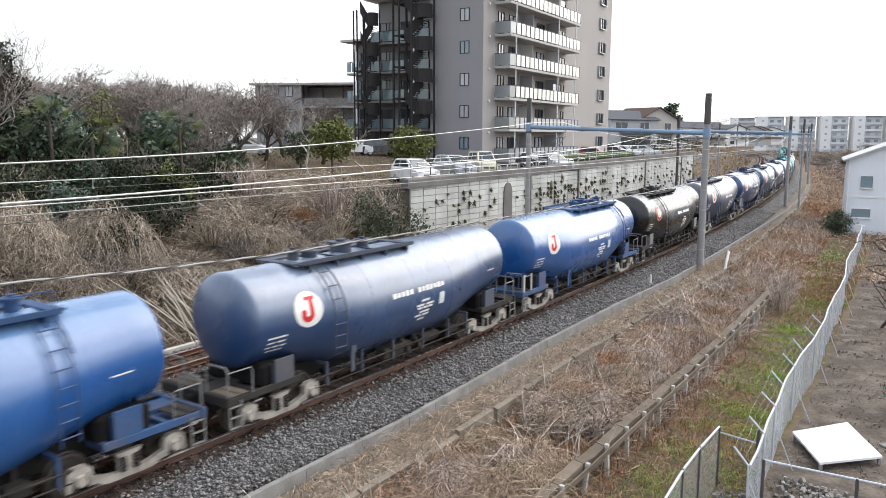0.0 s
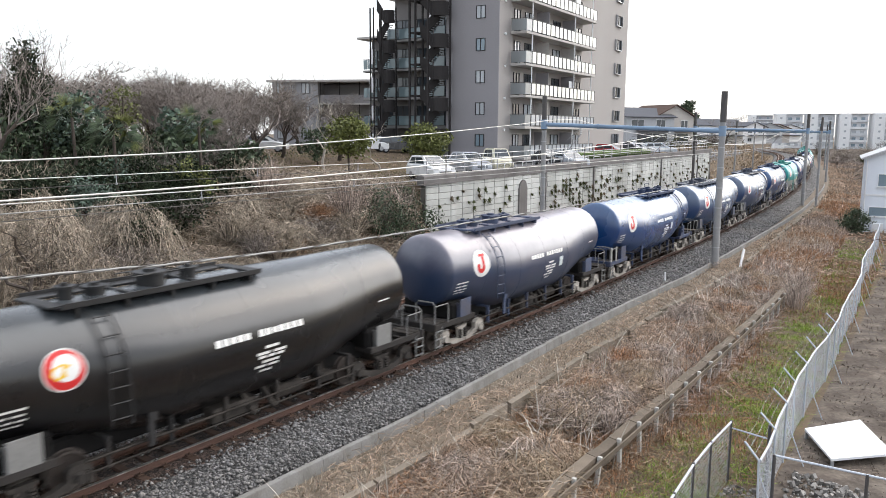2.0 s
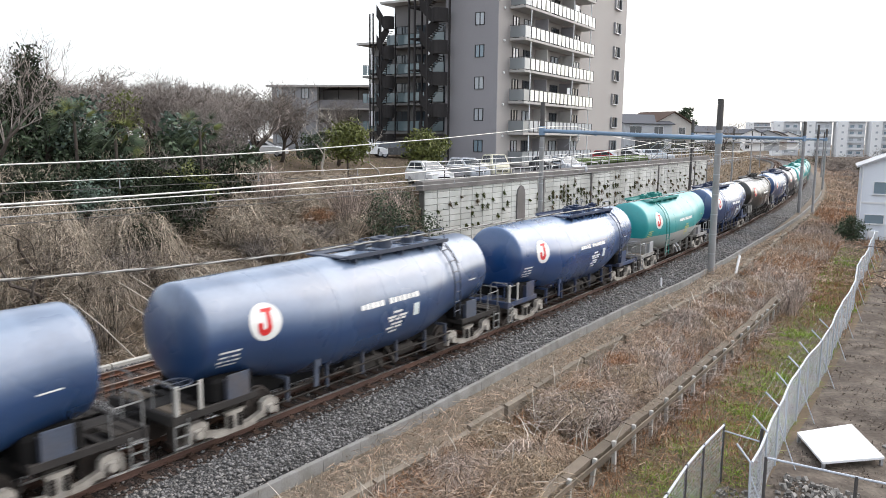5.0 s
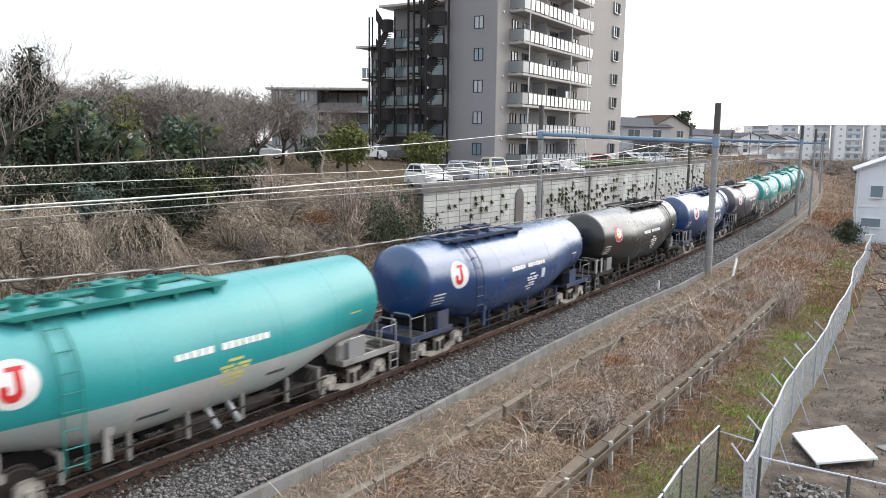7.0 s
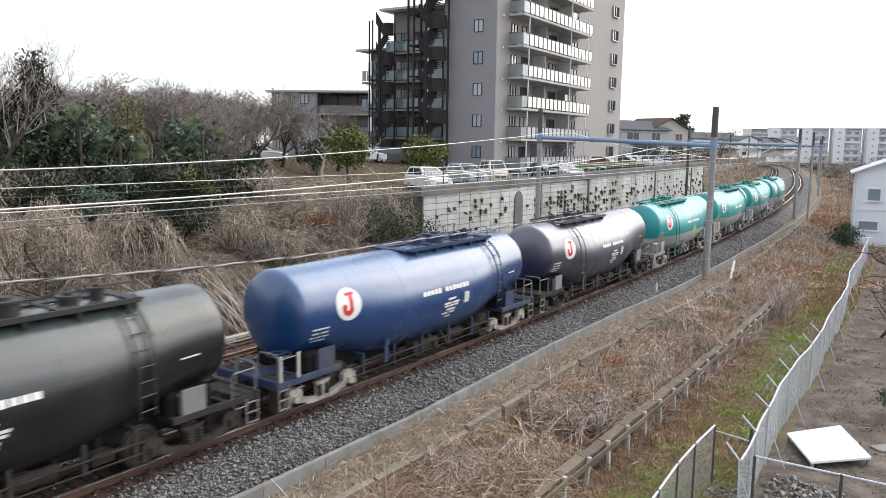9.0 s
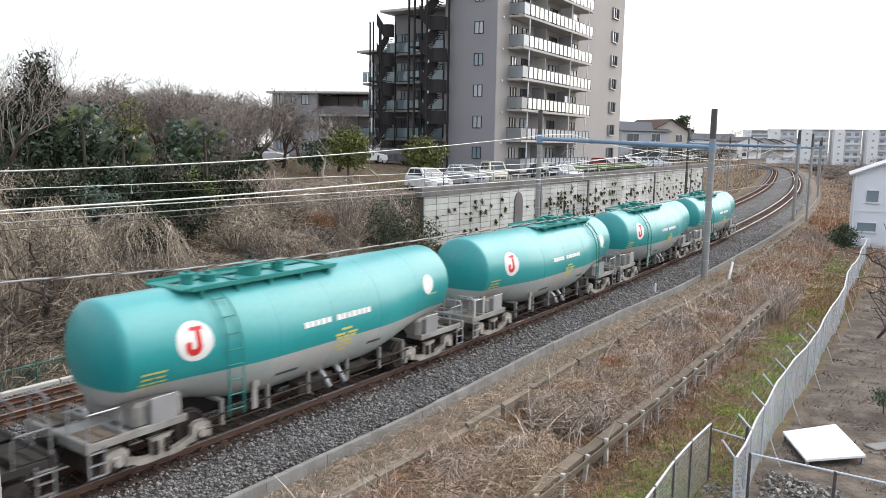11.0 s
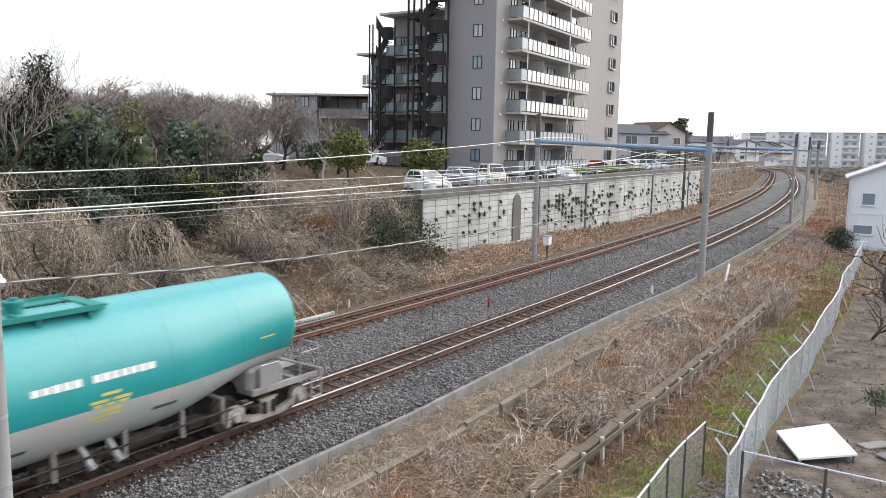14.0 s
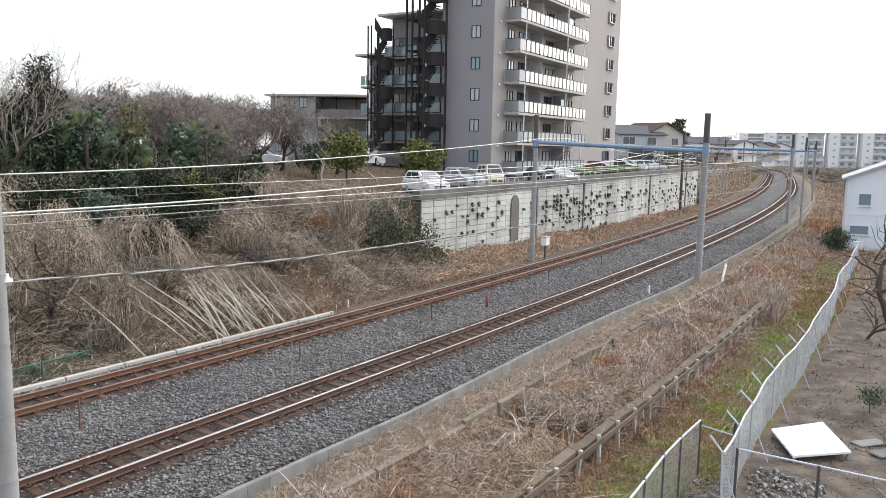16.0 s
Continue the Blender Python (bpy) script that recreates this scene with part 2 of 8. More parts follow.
def glass_pane(name, tint, rough=0.08):
    mt = bpy.data.materials.new(name)
    mt.use_nodes = True
    p = mt.node_tree.nodes["Principled BSDF"]
    p.inputs["Base Color"].default_value = (*tint, 1)
    p.inputs["Roughness"].default_value = rough
    p.inputs["IOR"].default_value = 1.5
    p.inputs["Specular IOR Level"].default_value = 0.8
    return mt
M = {
    "ballast": material("ballast_stone", (0.20, 0.196, 0.196), .9, vary=.35, scale=.6, fine=30, bump=.6, bump_scale=18, island=.42, stain=(0.30, 0.26, 0.21), stain_scale=.25, stain_amount=.35),
    "ballast_bed": stone_bed("ballast_bed", .035, .225, (1.0, .975, .97), 15.0),
    "rust_stone": stone_bed("rusty_ballast", .022, .14, (1.0, .68, .55), 15.0),
    "rail": material("rusty_rail_steel", (0.085, 0.045, 0.034), .75, vary=.3, scale=3, fine=40, bump=.2, stain=(0.14, 0.068, 0.043), stain_amount=.7),
    "rail_orange": material("orange_rail_rust", (0.15, 0.07, 0.042), .8, vary=.3, scale=3, fine=40, bump=.2, stain=(0.14, 0.07, 0.045), stain_amount=.7),
    "rail_top": material("polished_rail_head", (0.66, 0.64, 0.62), .33, metal=1.0, vary=.06, bump=0),
    "rail_worn": material("dull_rail_head", (0.40, 0.31, 0.26), .45, metal=1.0, vary=.12, bump=0),
    "sleeper": material("rust_stained_sleeper", (0.085, 0.053, 0.041), .9, vary=.35, scale=4, fine=35, bump=.4, stain=(0.13, 0.088, 0.065), stain_amount=.6, object_random=.3),
    "kerb": material("grey_kerb_concrete", (0.245, 0.242, 0.234), .85, vary=.3, scale=1.2, fine=30, bump=.3, stain=(0.17, 0.16, 0.14), stain_scale=2.5, stain_amount=.7, object_random=.07),
    "kerb_pale": material("pale_new_concrete", (0.50, 0.485, 0.45), .85, vary=.12, scale=1.5, fine=30, bump=.2, stain=(0.33, 0.315, 0.28), stain_amount=.6, object_random=.08),
    "path": material("dusty_path", (0.19, 0.155, 0.12), .95, vary=.5, scale=2.2, fine=18, bump=.9, stain=(0.12, 0.10, 0.08), stain_amount=.7),
    "earth": material("dry_winter_earth", (0.115, 0.088, 0.062), .97, vary=.35, scale=.5, fine=14, bump=.8, bump_scale=12, stain=(0.17, 0.125, 0.08), stain_scale=.35, stain_amount=.8),
    "soil": material("bare_brown_soil", (0.092, 0.075, 0.062), .97, vary=.6, scale=.9, fine=9, bump=1.0, bump_scale=7, stain=(0.20, 0.17, 0.14), stain_scale=1.4, stain_amount=.8),
    "board_wood": material("weathered_grey_plank", (0.165, 0.135, 0.105), .9, vary=.3, scale=3, fine=50, bump=.4, object_random=.2, stain=(0.12, 0.10, 0.08), stain_amount=.6),
    "edge_wood": material("pale_weathered_plank", (0.215, 0.185, 0.15), .9, vary=.35, scale=3, fine=50, bump=.4, object_random=.25, stain=(0.13, 0.11, 0.085), stain_amount=.7),
    "post": material("pale_concrete_post", (0.48, 0.47, 0.44), .85, vary=.15, fine=40, bump=.2, object_random=.1),
    "pole": material("spun_concrete_pole", (0.31, 0.31, 0.31), .8, vary=.14, scale=1.5, fine=30, bump=.15, stain=(0.20, 0.20, 0.19), stain_amount=.5),
    "pole_dark": material("dark_steel_sleeve", (0.075, 0.07, 0.068), .6, vary=.2, bump=.1),
    "beam": material("pale_blue_painted_steel", (0.20, 0.30, 0.43), .5, vary=.12, bump=.05, stain=(0.16, 0.2, 0.25), stain_amount=.4),
    "steel": material("galvanised_steel", (0.40, 0.41, 0.43), .45, metal=.6, vary=.12, bump=.05),
    "insul": material("white_porcelain", (0.75, 0.75, 0.73), .25, vary=.05, bump=0),
    "wire_pale": material("bright_aluminium_cable", (0.55, 0.55, 0.52), .45, metal=.3, vary=.06, bump=0),
    "wire_dark": material("dark_copper_wire", (0.07, 0.065, 0.06), .6, vary=.1, bump=0),
    "cable": material("weathered_grey_cable", (0.33, 0.33, 0.32), .7, vary=.15, bump=.2),
    "block": material("white_wall_block", (0.60, 0.61, 0.585), .85, vary=.12, scale=.6, fine=20, bump=.3, bump_scale=25, stain=(0.30, 0.30, 0.275), stain_scale=.45, stain_amount=.7, streak=True, object_random=.08),
    "joint": material("dark_wall_joint", (0.13, 0.125, 0.115), .95, vary=.3, bump=.3),
    "coping": material("sooty_coping_concrete", (0.19, 0.18, 0.175), .9, vary=.25, scale=.8, fine=20, bump=.3, stain=(0.10, 0.095, 0.09), stain_amount=.7, streak=True),
    "asphalt": material("car_park_asphalt", (0.13, 0.13, 0.135), .92, vary=.2, scale=.5, fine=30, bump=.3),
    "fence": material("galvanised_fence_wire", (0.52, 0.56, 0.62), .5, metal=.2, vary=.1, bump=0),
    "fence_green": material("green_fence_paint", (0.05, 0.17, 0.13), .6, vary=.1, bump=0),
    "white": material("white_paint", (0.82, 0.83, 0.84), .5, vary=.04, bump=.03),
    # near black, also holding the shade under the wagons in its colour
    "dark": material("dark_grime", (0.011, 0.0105, 0.0105), .92, vary=.3, bump=.2),
    "red": material("signal_red_paint", (0.60, 0.022, 0.022), .5, vary=.08, bump=0),
    "yellow": material("warm_yellow_paint", (0.75, 0.48, 0.04), .5, vary=.06, bump=0),
    "rubber": material("tyre_rubber", (0.025, 0.025, 0.026), .85, vary=.2, bump=.1),
    "glass": glass_pane("dark_window_glass", (0.045, 0.055, 0.065)),
    "glass_pale": glass_pane("curtained_window_glass", (0.42, 0.45, 0.48), .12),
    "glass_blue": glass_pane("blue_grey_window_glass", (0.20, 0.27, 0.32), .1),
    "glass_grey": glass_pane("grey_screen_glass", (0.24, 0.26, 0.27), .2),
    "frame_dark": material("black_window_frame", (0.02, 0.02, 0.022), .5, vary=.1, bump=0),
    "frame_white": material("white_window_frame", (0.75, 0.76, 0.77), .5, vary=.04, bump=0),
}

# ---- ground ----
KERB_S = [-60, 6, 12, 21, 28, 36, 54, 75, 110, 200]
KERB_O = [2.8, 2.8, 2.87, 2.55, 2.57, 2.9, 2.96, 3.4, 3.6, 3.6]


def kerb_o(s):
    return np.interp(s, KERB_S, KERB_O)


def path_w(s):
    return np.interp(s, [42, 62, 90], [1.4, .75, .5])


def wall_o(s):
    return np.interp(s, [33, 48, 67, 102, 128], [-11.9, -11.2, -10.3, -9.3, -9.0])


def wall_top(s):
    return np.interp(s, [33, 67, 128], [3.72, 4.2, 4.45])


W0, W1 = 33.6, 100.0     # ends of the retaining wall


def smooth_step(x, a, b):
    t = np.clip((x - a) / (b - a), 0, 1)
    return t * t * (3 - 2 * t)


def ripple(x, y):
    return (.5 * np.sin(x * .9 + 1.7 * np.sin(y * .37)) + .5 * np.sin(y * 1.1 + 1.3 * np.sin(x * .53)) + .4 * np.sin(x * 2.3 + y * 1.9))


def ground_z(s, o):
    s, o = np.asarray(s, float), np.asarray(o, float)
    x, y = trk_np(s, o)
    rip = ripple(x, y)
    # right of the line: path, bank, flat ground
    ko = kerb_o(s)
    right = np.where(o < ko + path_w(s) + .02, -.58, -.93 - .05 * smooth_step(o, ko + path_w(s) + .1, 7.2) + .06 * rip)
    step = np.where(s < 38, .27 * smooth_step(o, 7.36, 7.64), .27 * smooth_step(o, 5, 9))
    right = right - step + np.where(o > 8, .03 * rip, 0)
    far_drop = smooth_step(s, 120, 400) * smooth_step(o, 6, 40)
    right = right - far_drop * 1.0
    # left of the line
    plateau = np.interp(s, [33, 67, 128], [3.75, 4.0, 4.15])
    plateau = plateau + 1.1 * smooth_step(-o, 21, 31) * (1 - smooth_step(s, 85, 120))
    foot = np.interp(s, [-40, 0, 10, 22, 33], [-8.3, -8.3, -8.4, -8.6, -9.0])
    top = np.interp(s, [-40, 0, 10, 22, 33], [-20., -20, -19, -17, -15.5])
    bank = -.45 + (plateau + .3) * smooth_step(-o, -foot, -top) ** .85 + .16 * rip * smooth_step(-o, 8.3, 10) * (o > top - 3)
    dip = -.9 * np.exp(-((s - 5) / 5.0) ** 2) * smooth_step(-o, 7.6, 8.4) * (1 - smooth_step(-o, 10.5, 14))
    bank = bank + dip
    wo = wall_o(s)
    walled = np.where(o < wo - .25, plateau, -.35 + .35 * smooth_step(-o, 7.8, 10.5) + .05 * rip)
    late = -.35 + (plateau + .2) * smooth_step(-o, 9, 17) + .1 * rip
    late = late - (plateau - 1.0) * smooth_step(s, 250, 500)
    left = np.where(s < W0, bank, np.where(s < W1, walled, late))
    mid = np.full_like(s, -.62)
    z = np.where(o > ko, right, np.where(o > -7.35, mid, left))
    fade = smooth_step(np.abs(o), 120, 600)
    return z * (1 - fade) + fade * 1.0


def build_ground():
    ss = np.concatenate([np.arange(-300, -40, 20), np.arange(-40, 33.5, 1.0), [33.59, 33.61], np.arange(34, 99.5, 1.0), [99.99, 100.01],
                         np.arange(101, 200, 1.5), np.arange(200, 560, 20), np.arange(560, 1600, 80)])
    oo = np.concatenate([[-760, -500, -300, -200, -140, -100, -80], np.arange(-60, -30, 3.0), np.arange(-30, -7.5, .5), [-7.36, -7.34, 0, 2.0],
                         np.arange(2.5, 16, .3), np.arange(16, 40, 2), [45, 55, 70, 100, 150, 250, 500, 900, 1500]])
    # extra columns hug the wall
    rows_o = []
    for s in ss:
        o = oo.copy()
        if W0 <= s <= W1:
            k = int(np.argmin(np.abs(o - (wall_o(s) - .25))))
            o[k], o[k + 1] = wall_o(s) - .26, wall_o(s) - .24
            o = np.sort(o)
        rows_o.append(o)
    O = np.array(rows_o)
    Sg = np.repeat(ss[:, None], len(oo), 1)
    x, y = trk_np(Sg, O)
    z = ground_z(Sg, O)
    n, m = Sg.shape
    verts = np.stack([x, y, z], -1).reshape(-1, 3)
    i = (np.arange(n - 1)[:, None] * m + np.arange(m - 1)[None]).ravel()
    tris = np.concatenate([np.stack([i, i + 1, i + m + 1], 1), np.stack([i, i + m + 1, i + m], 1)])
    me = soup("ground", verts, tris, M["earth"])
    if me.polygons[0].normal.z < 0:
        me.flip_normals()
    me.materials.append(M["soil"])
    me.materials.append(M["asphalt"])
    me.materials.append(M["path"])
    cs = np.zeros(len(me.polygons) * 3, np.float32)
    me.polygons.foreach_get("center", cs)
    idx = np.zeros(len(me.polygons), np.int32)
    cell_s = .5 * (Sg[:-1, :-1] + Sg[1:, 1:]).ravel()
    cell_o = .5 * (O[:-1, :-1] + O[1:, 1:]).ravel()
    kind = np.zeros(len(cell_s), np.int32)
    kind[(cell_o > 10.9) & (cell_o < 40) & (cell_s < 90)] = 1
    kind[(cell_s > W0 + 2) & (cell_s < 200) & (cell_o < -13.5) & (cell_o > -30) & (cell_o > -14.5 - (cell_s - 36) * .55)] = 2
    kind[(cell_o > 2.4) & (cell_o < kerb_o(cell_s) + path_w(cell_s))] = 3
    me.polygons.foreach_set("material_index", np.concatenate([kind, kind]).astype(np.int32))
    me.shade_smooth()
    tagged(new("ground", me), "dry winter ground of earth, soil and dead grass along the railway", "ground", kind="structure")


build_ground()


# ---- tracks ----
def sweep(b, s0, s1, ds, outline):
    """A closed outline of (o, z) carried along the line."""
    n = max(2, int(round((s1 - s0) / ds)) + 1)
    rings = []
    for s in np.linspace(s0, s1, n):
        rings.append([trk(s, o, z) for o, z in (outline(s) if callable(outline) else outline)])
    return b.loft(rings, caps=True)


TRACK_END = 420


def build_track(o_mid, name, label, rail_mat):
    top = root(name, Matrix.Identity(4), label, "railway track", "railway tracks")
    for side in (-.545, .545):
        c = o_mid + side
        prof = [(c - .064, -.153), (c + .064, -.153), (c + .064, -.14), (c + .014, -.118), (c + .014, -.045), (c + .034, -.036),
                (c + .034, -.006), (c + .026, -.002), (c - .026, -.002), (c - .034, -.006), (c - .034, -.036), (c - .014, -.045), (c - .014, -.118), (c - .064, -.14)]
        b = Build()
        for a, e, ds in ((-58, 120, 1.5), (120, TRACK_END, 6)):
            sweep(b, a, e, ds, prof)
        rail = part("rail", b, rail_mat, top, "rust-brown steel rail")
        head = Build()
        for a, e, ds in ((-58, 120, 1.5), (120, TRACK_END, 6)):
            sweep(head, a, e, ds, [(c - .038, -.018), (c + .038, -.018), (c + .037, -.002), (c + .033, .001), (c - .033, .001), (c - .037, -.002)])
        part("running_surface", head, M["rail_top"] if o_mid == 0 else M["rail_worn"], rail, "polished bright rail head" if o_mid == 0 else "dull worn rail head")
    # sleepers: single pieces near, joined ones far off
    piece = Build()
    piece.box((0, 0, -.255), (.23, 1.9, .17), cut=.03)
    for q in (-.545, .545):
        piece.box((0, q, -.148), (.15, .30, .03), cut=.008)
        for e in (-.11, .11):
            piece.cyl((0, q + e, -.14), (0, q + e, -.085), .02, n=6)
    me = put(piece.mesh("sleeper"), M["sleeper"])
    far = Build()
    for i in range(500):
        s = -20 + i * .6
        if s < 130 and -6 <= s:
            ob = new("sleeper", me)
            ob.parent = top
            ob.matrix_basis = Matrix.Translation(trk(s, o_mid, random.uniform(-.012, .008))) @ pose(0, 0, 0, 0, 0, turn(s) + random.uniform(-1.2, 1.2))
        else:
            far.box(trk(s, o_mid, -.24), (.23, 2.0, .17), pose(0, 0, 0, 0, 0, turn(s)).to_3x3())
    tagged(part("far_sleepers", far, M["sleeper"], top), kind="stuff")
    return top


build_track(0.0, "railway_track", "rust-brown narrow gauge railway track with polished rail heads on grey ballast", M["rail"])
build_track(-SEP, "railway_track", "orange-rusted second railway track on grey ballast beside the bank", M["rail_orange"])


def bed_z(o):
    """Height of the ballast across both tracks."""
    pts_o = [-7.36, -7.1, -6.75, -6.3, -SEP, -4.3, -3.7, -2.66, -1.7, -1.1, 0, 1.1, 1.5, 2.3, 2.75]
    pts_z = [-.52, -.40, -.24, -.20, -.21, -.20, -.26, -.30, -.26, -.165, -.215, -.165, -.21, -.40, -.50]
    return np.interp(o, pts_o, pts_z)


def build_ballast():
    ss = np.concatenate([np.arange(-60, 130, 2.0), np.arange(130, 430, 10.0)])
    oo = np.concatenate([[-7.36], np.arange(-7.2, 2.6, .2), [2.62]])
    Sg, O = np.meshgrid(ss, oo, indexing='ij')
    x, y = trk_np(Sg, O)
    z = bed_z(O)
    z[:, 0] = z[:, -1] = -.63
    n, m = Sg.shape
    i = (np.arange(n - 1)[:, None] * m + np.arange(m - 1)[None]).ravel()
    tris = np.concatenate([np.stack([i, i + 1, i + m + 1], 1), np.stack([i, i + m + 1, i + m], 1)])
    me = soup("ballast_bed", np.stack([x, y, z], -1).reshape(-1, 3), tris, M["ballast_bed"])
    if me.polygons[0].normal.z < 0:
        me.flip_normals()
    me.materials.append(M["rust_stone"])
    co = .5 * (O[:-1, :-1] + O[1:, 1:]).ravel()
    kind = ((np.abs(co) < 1.25) | (np.abs(co + SEP) < 1.1)).astype(np.int32)
    me.polygons.foreach_set("material_index", np.concatenate([kind, kind]).astype(np.int32))
    tagged(new("ballast_bed", me), "bed of grey crushed stone under the two tracks", "ballast", kind="structure")
    # loose stones on top
    rng = np.random.default_rng(4)
    total = 62000
    s = -4 + 80 * rng.random(total) ** 1.9
    o = rng.uniform(-7.3, 2.7, total)
    keep = ((np.abs(o) > 1.0) | (rng.random(total) < .1)) & ((np.abs(o + SEP) > 1.0) | (rng.random(total) < .1))
    keep &= (np.minimum(np.abs(np.abs(o) - .545), np.abs(np.abs(o + SEP) - .545)) > .09)
    keep &= o < kerb_o(s) - .12
    s, o = s[keep], o[keep]
    n = len(s)
    x, y = trk_np(s, o)
    r = rng.uniform(.024, .052, n) * (1 + s / 60)
    base = np.array([(1, 0, 0), (-1, 0, 0), (0, 1, 0), (0, -1, 0), (0, 0, 1), (0, 0, -1)], float)
    tri = np.array([(0, 2, 4), (2, 1, 4), (1, 3, 4), (3, 0, 4), (2, 0, 5), (1, 2, 5), (3, 1, 5), (0, 3, 5)])
    v = base[None] * rng.uniform(.6, 1.25, (n, 6, 1)) * r[:, None, None] * np.array([1, 1, .75])
    v += rng.normal(0, .18, v.shape) * r[:, None, None]
    a = rng.uniform(0, 6.28, n)
    ca, sa = np.cos(a)[:, None], np.sin(a)[:, None]
    v = np.stack([v[..., 0] * ca - v[..., 1] * sa, v[..., 0] * sa + v[..., 1] * ca, v[..., 2]], -1)
    z = bed_z(o) + r * .35
    v += np.stack([x, y, z], -1)[:, None]
    t = tri[None] + (np.arange(n) * 6)[:, None, None]
    me = soup("ballast_stones", v.reshape(-1, 3), t.reshape(-1, 3), M["ballast"])
    tagged(new("ballast_stones", me), "loose grey crushed ballast stones between the rails and kerbs", "ballast", kind="stuff")


build_ballast()


# ---- kerbs, path edge ----
def run_of_blocks(name, label, s0, s1, length, outline, mat, category="kerb", gap=.012, jitter=.006):
    top = root(name, Matrix.Identity(4), label, category, kind="structure")
    s = s0
    k = 0
    while s < s1 - .1:
        e = min(s + length, s1)
        b = Build()
        dz, do = random.uniform(-jitter, jitter), random.uniform(-jitter, jitter)
        rings = []
        for q in np.linspace(s + gap, e - gap, 3):
            rings.append([trk(q, o + do, z + dz) for o, z in outline(q)])
        b.loft(rings, caps=True)
        part("kerb_block", b, mat, top)
        s = e
        k += 1
    return top


run_of_blocks("kerb_near", "grey concrete ballast kerb of blocks with tight joints", -16, 120, .62,
              lambda s: [(kerb_o(s) - .05, -.75), (kerb_o(s) + .09, -.75), (kerb_o(s) + .07, -.32), (kerb_o(s) + .055, -.30), (kerb_o(s) - .045, -.30), (kerb_o(s) - .06, -.32)], M["kerb"], gap=.003, jitter=.005)
run_of_blocks("kerb_far", "pale new concrete kerb of blocks with dark joints beside the rusty track", -16, 20.2, 2.0,
              lambda s: [(-7.34, -.75), (-7.16, -.75), (-7.16, -.26), (-7.18, -.24), (-7.32, -.24), (-7.34, -.26)], M["kerb_pale"], gap=.03)
# sunken plank edge of the path
run_of_blocks("path_edge", "weathered grey plank edging sunk along the dusty path", -12, 105, 1.9,
              lambda s: [(kerb_o(s) + path_w(s) - .05, -1.1), (kerb_o(s) + path_w(s) + .08, -1.1), (kerb_o(s) + path_w(s) + .08, -.52), (kerb_o(s) + path_w(s) - .05, -.48)], M["edge_wood"], category="edging", gap=.05, jitter=.05)

# ---- tank wagons ----
TANK_TOP = 3.62


def tank_radius(x):
    """The barrel is fuller in the middle; its crown stays level."""
    a = abs(x)
    return 1.15 + .34 * (1 - float(smooth_step(a, 1.7, 5.6)))


def tank_mesh(mat):
    b = Build()
    rings = []
    xs = [(-5.62, 1.0)] + [(x, 1.0) for x in np.linspace(-5.2, 5.2, 27)] + [(5.62, 1.0)]
    cap = [(.05, .993), (.10, .972), (.145, .93), (.20, .84), (.27, .67), (.325, .48), (.365, .28), (.38, .10)]
    prof = [(-5.62 - d, f) for d, f in cap[::-1]] + xs + [(5.62 + d, f) for d, f in cap]
    for x, f in prof:
        r = tank_radius(x)
        zc = TANK_TOP - r
        rings.append([(x, r * f * math.sin(2 * math.pi * i / 48), zc + r * f * math.cos(2 * math.pi * i / 48)) for i in range(48)])
    b.loft(rings, caps=True)
    return put(b.mesh("tank", smooth=True), mat)


def on_tank(x, z, out=.0):
    """A point on the near side of the barrel at that height, and the outward turn there."""
    r = tank_radius(x)
    zc = TANK_TOP - r
    a = math.asin(max(-1, min(1, (z - zc) / r)))
    return Vector((x, -(r + out) * math.cos(a), zc + (r + out) * math.sin(a))), a


def decal(b, outline, x0, z0, out=.006):
    """A flat outline in (x, height along the shell) laid on the near side of the barrel."""
    vs = []
    for dx, dz in outline:
        r = tank_radius(x0 + dx)
        zc = TANK_TOP - r
        a = math.asin(max(-1, min(1, (z0 - zc) / r))) + dz / r
        vs.append((x0 + dx, -(r + out) * math.cos(a), zc + (r + out) * math.sin(a)))
    b.add(vs, [tuple(range(len(vs)))])


def rect(b, x0, z0, w, h, out=.006):
    n, m = max(1, int(w / .4)), max(1, int(h / .08))
    for i in range(n):
        a, e = -w / 2 + w * i / n, -w / 2 + w * (i + 1) / n
        for j in range(m):
            c, d = -h / 2 + h * j / m, -h / 2 + h * (j + 1) / m
            decal(b, [(a, c), (e, c), (e, d), (a, d)], x0, z0, out)


def disc_fan(b, x0, z0, r, out, r_in=0.0, a0=0.0, a1=360.0, n=28):
    for i in range(n):
        p, q = (radians(a0 + (a1 - a0) * (i + j) / n) for j in (0, 1))
        if r_in:
            decal(b, [(r_in * math.cos(p), r_in * math.sin(p)), (r * math.cos(p), r * math.sin(p)), (r * math.cos(q), r * math.sin(q)), (r_in * math.cos(q), r_in * math.sin(q))], x0, z0, out)
        else:
            for k in range(3):
                ra, rb = r * k / 3, r * (k + 1) / 3
                if k == 0:
                    decal(b, [(0, 0), (rb * math.cos(p), rb * math.sin(p)), (rb * math.cos(q), rb * math.sin(q))], x0, z0, out)
                else:
                    decal(b, [(ra * math.cos(p), ra * math.sin(p)), (rb * math.cos(p), rb * math.sin(p)), (rb * math.cos(q), rb * math.sin(q)), (ra * math.cos(q), ra * math.sin(q))], x0, z0, out)


def paint(name, base, **k):
    k = {"rough": .28, "coat": .8, "vary": .12, "scale": .5, "fine": 9, "bump": .04, "bump_scale": 3, **k}
    return material(name, base, **k)


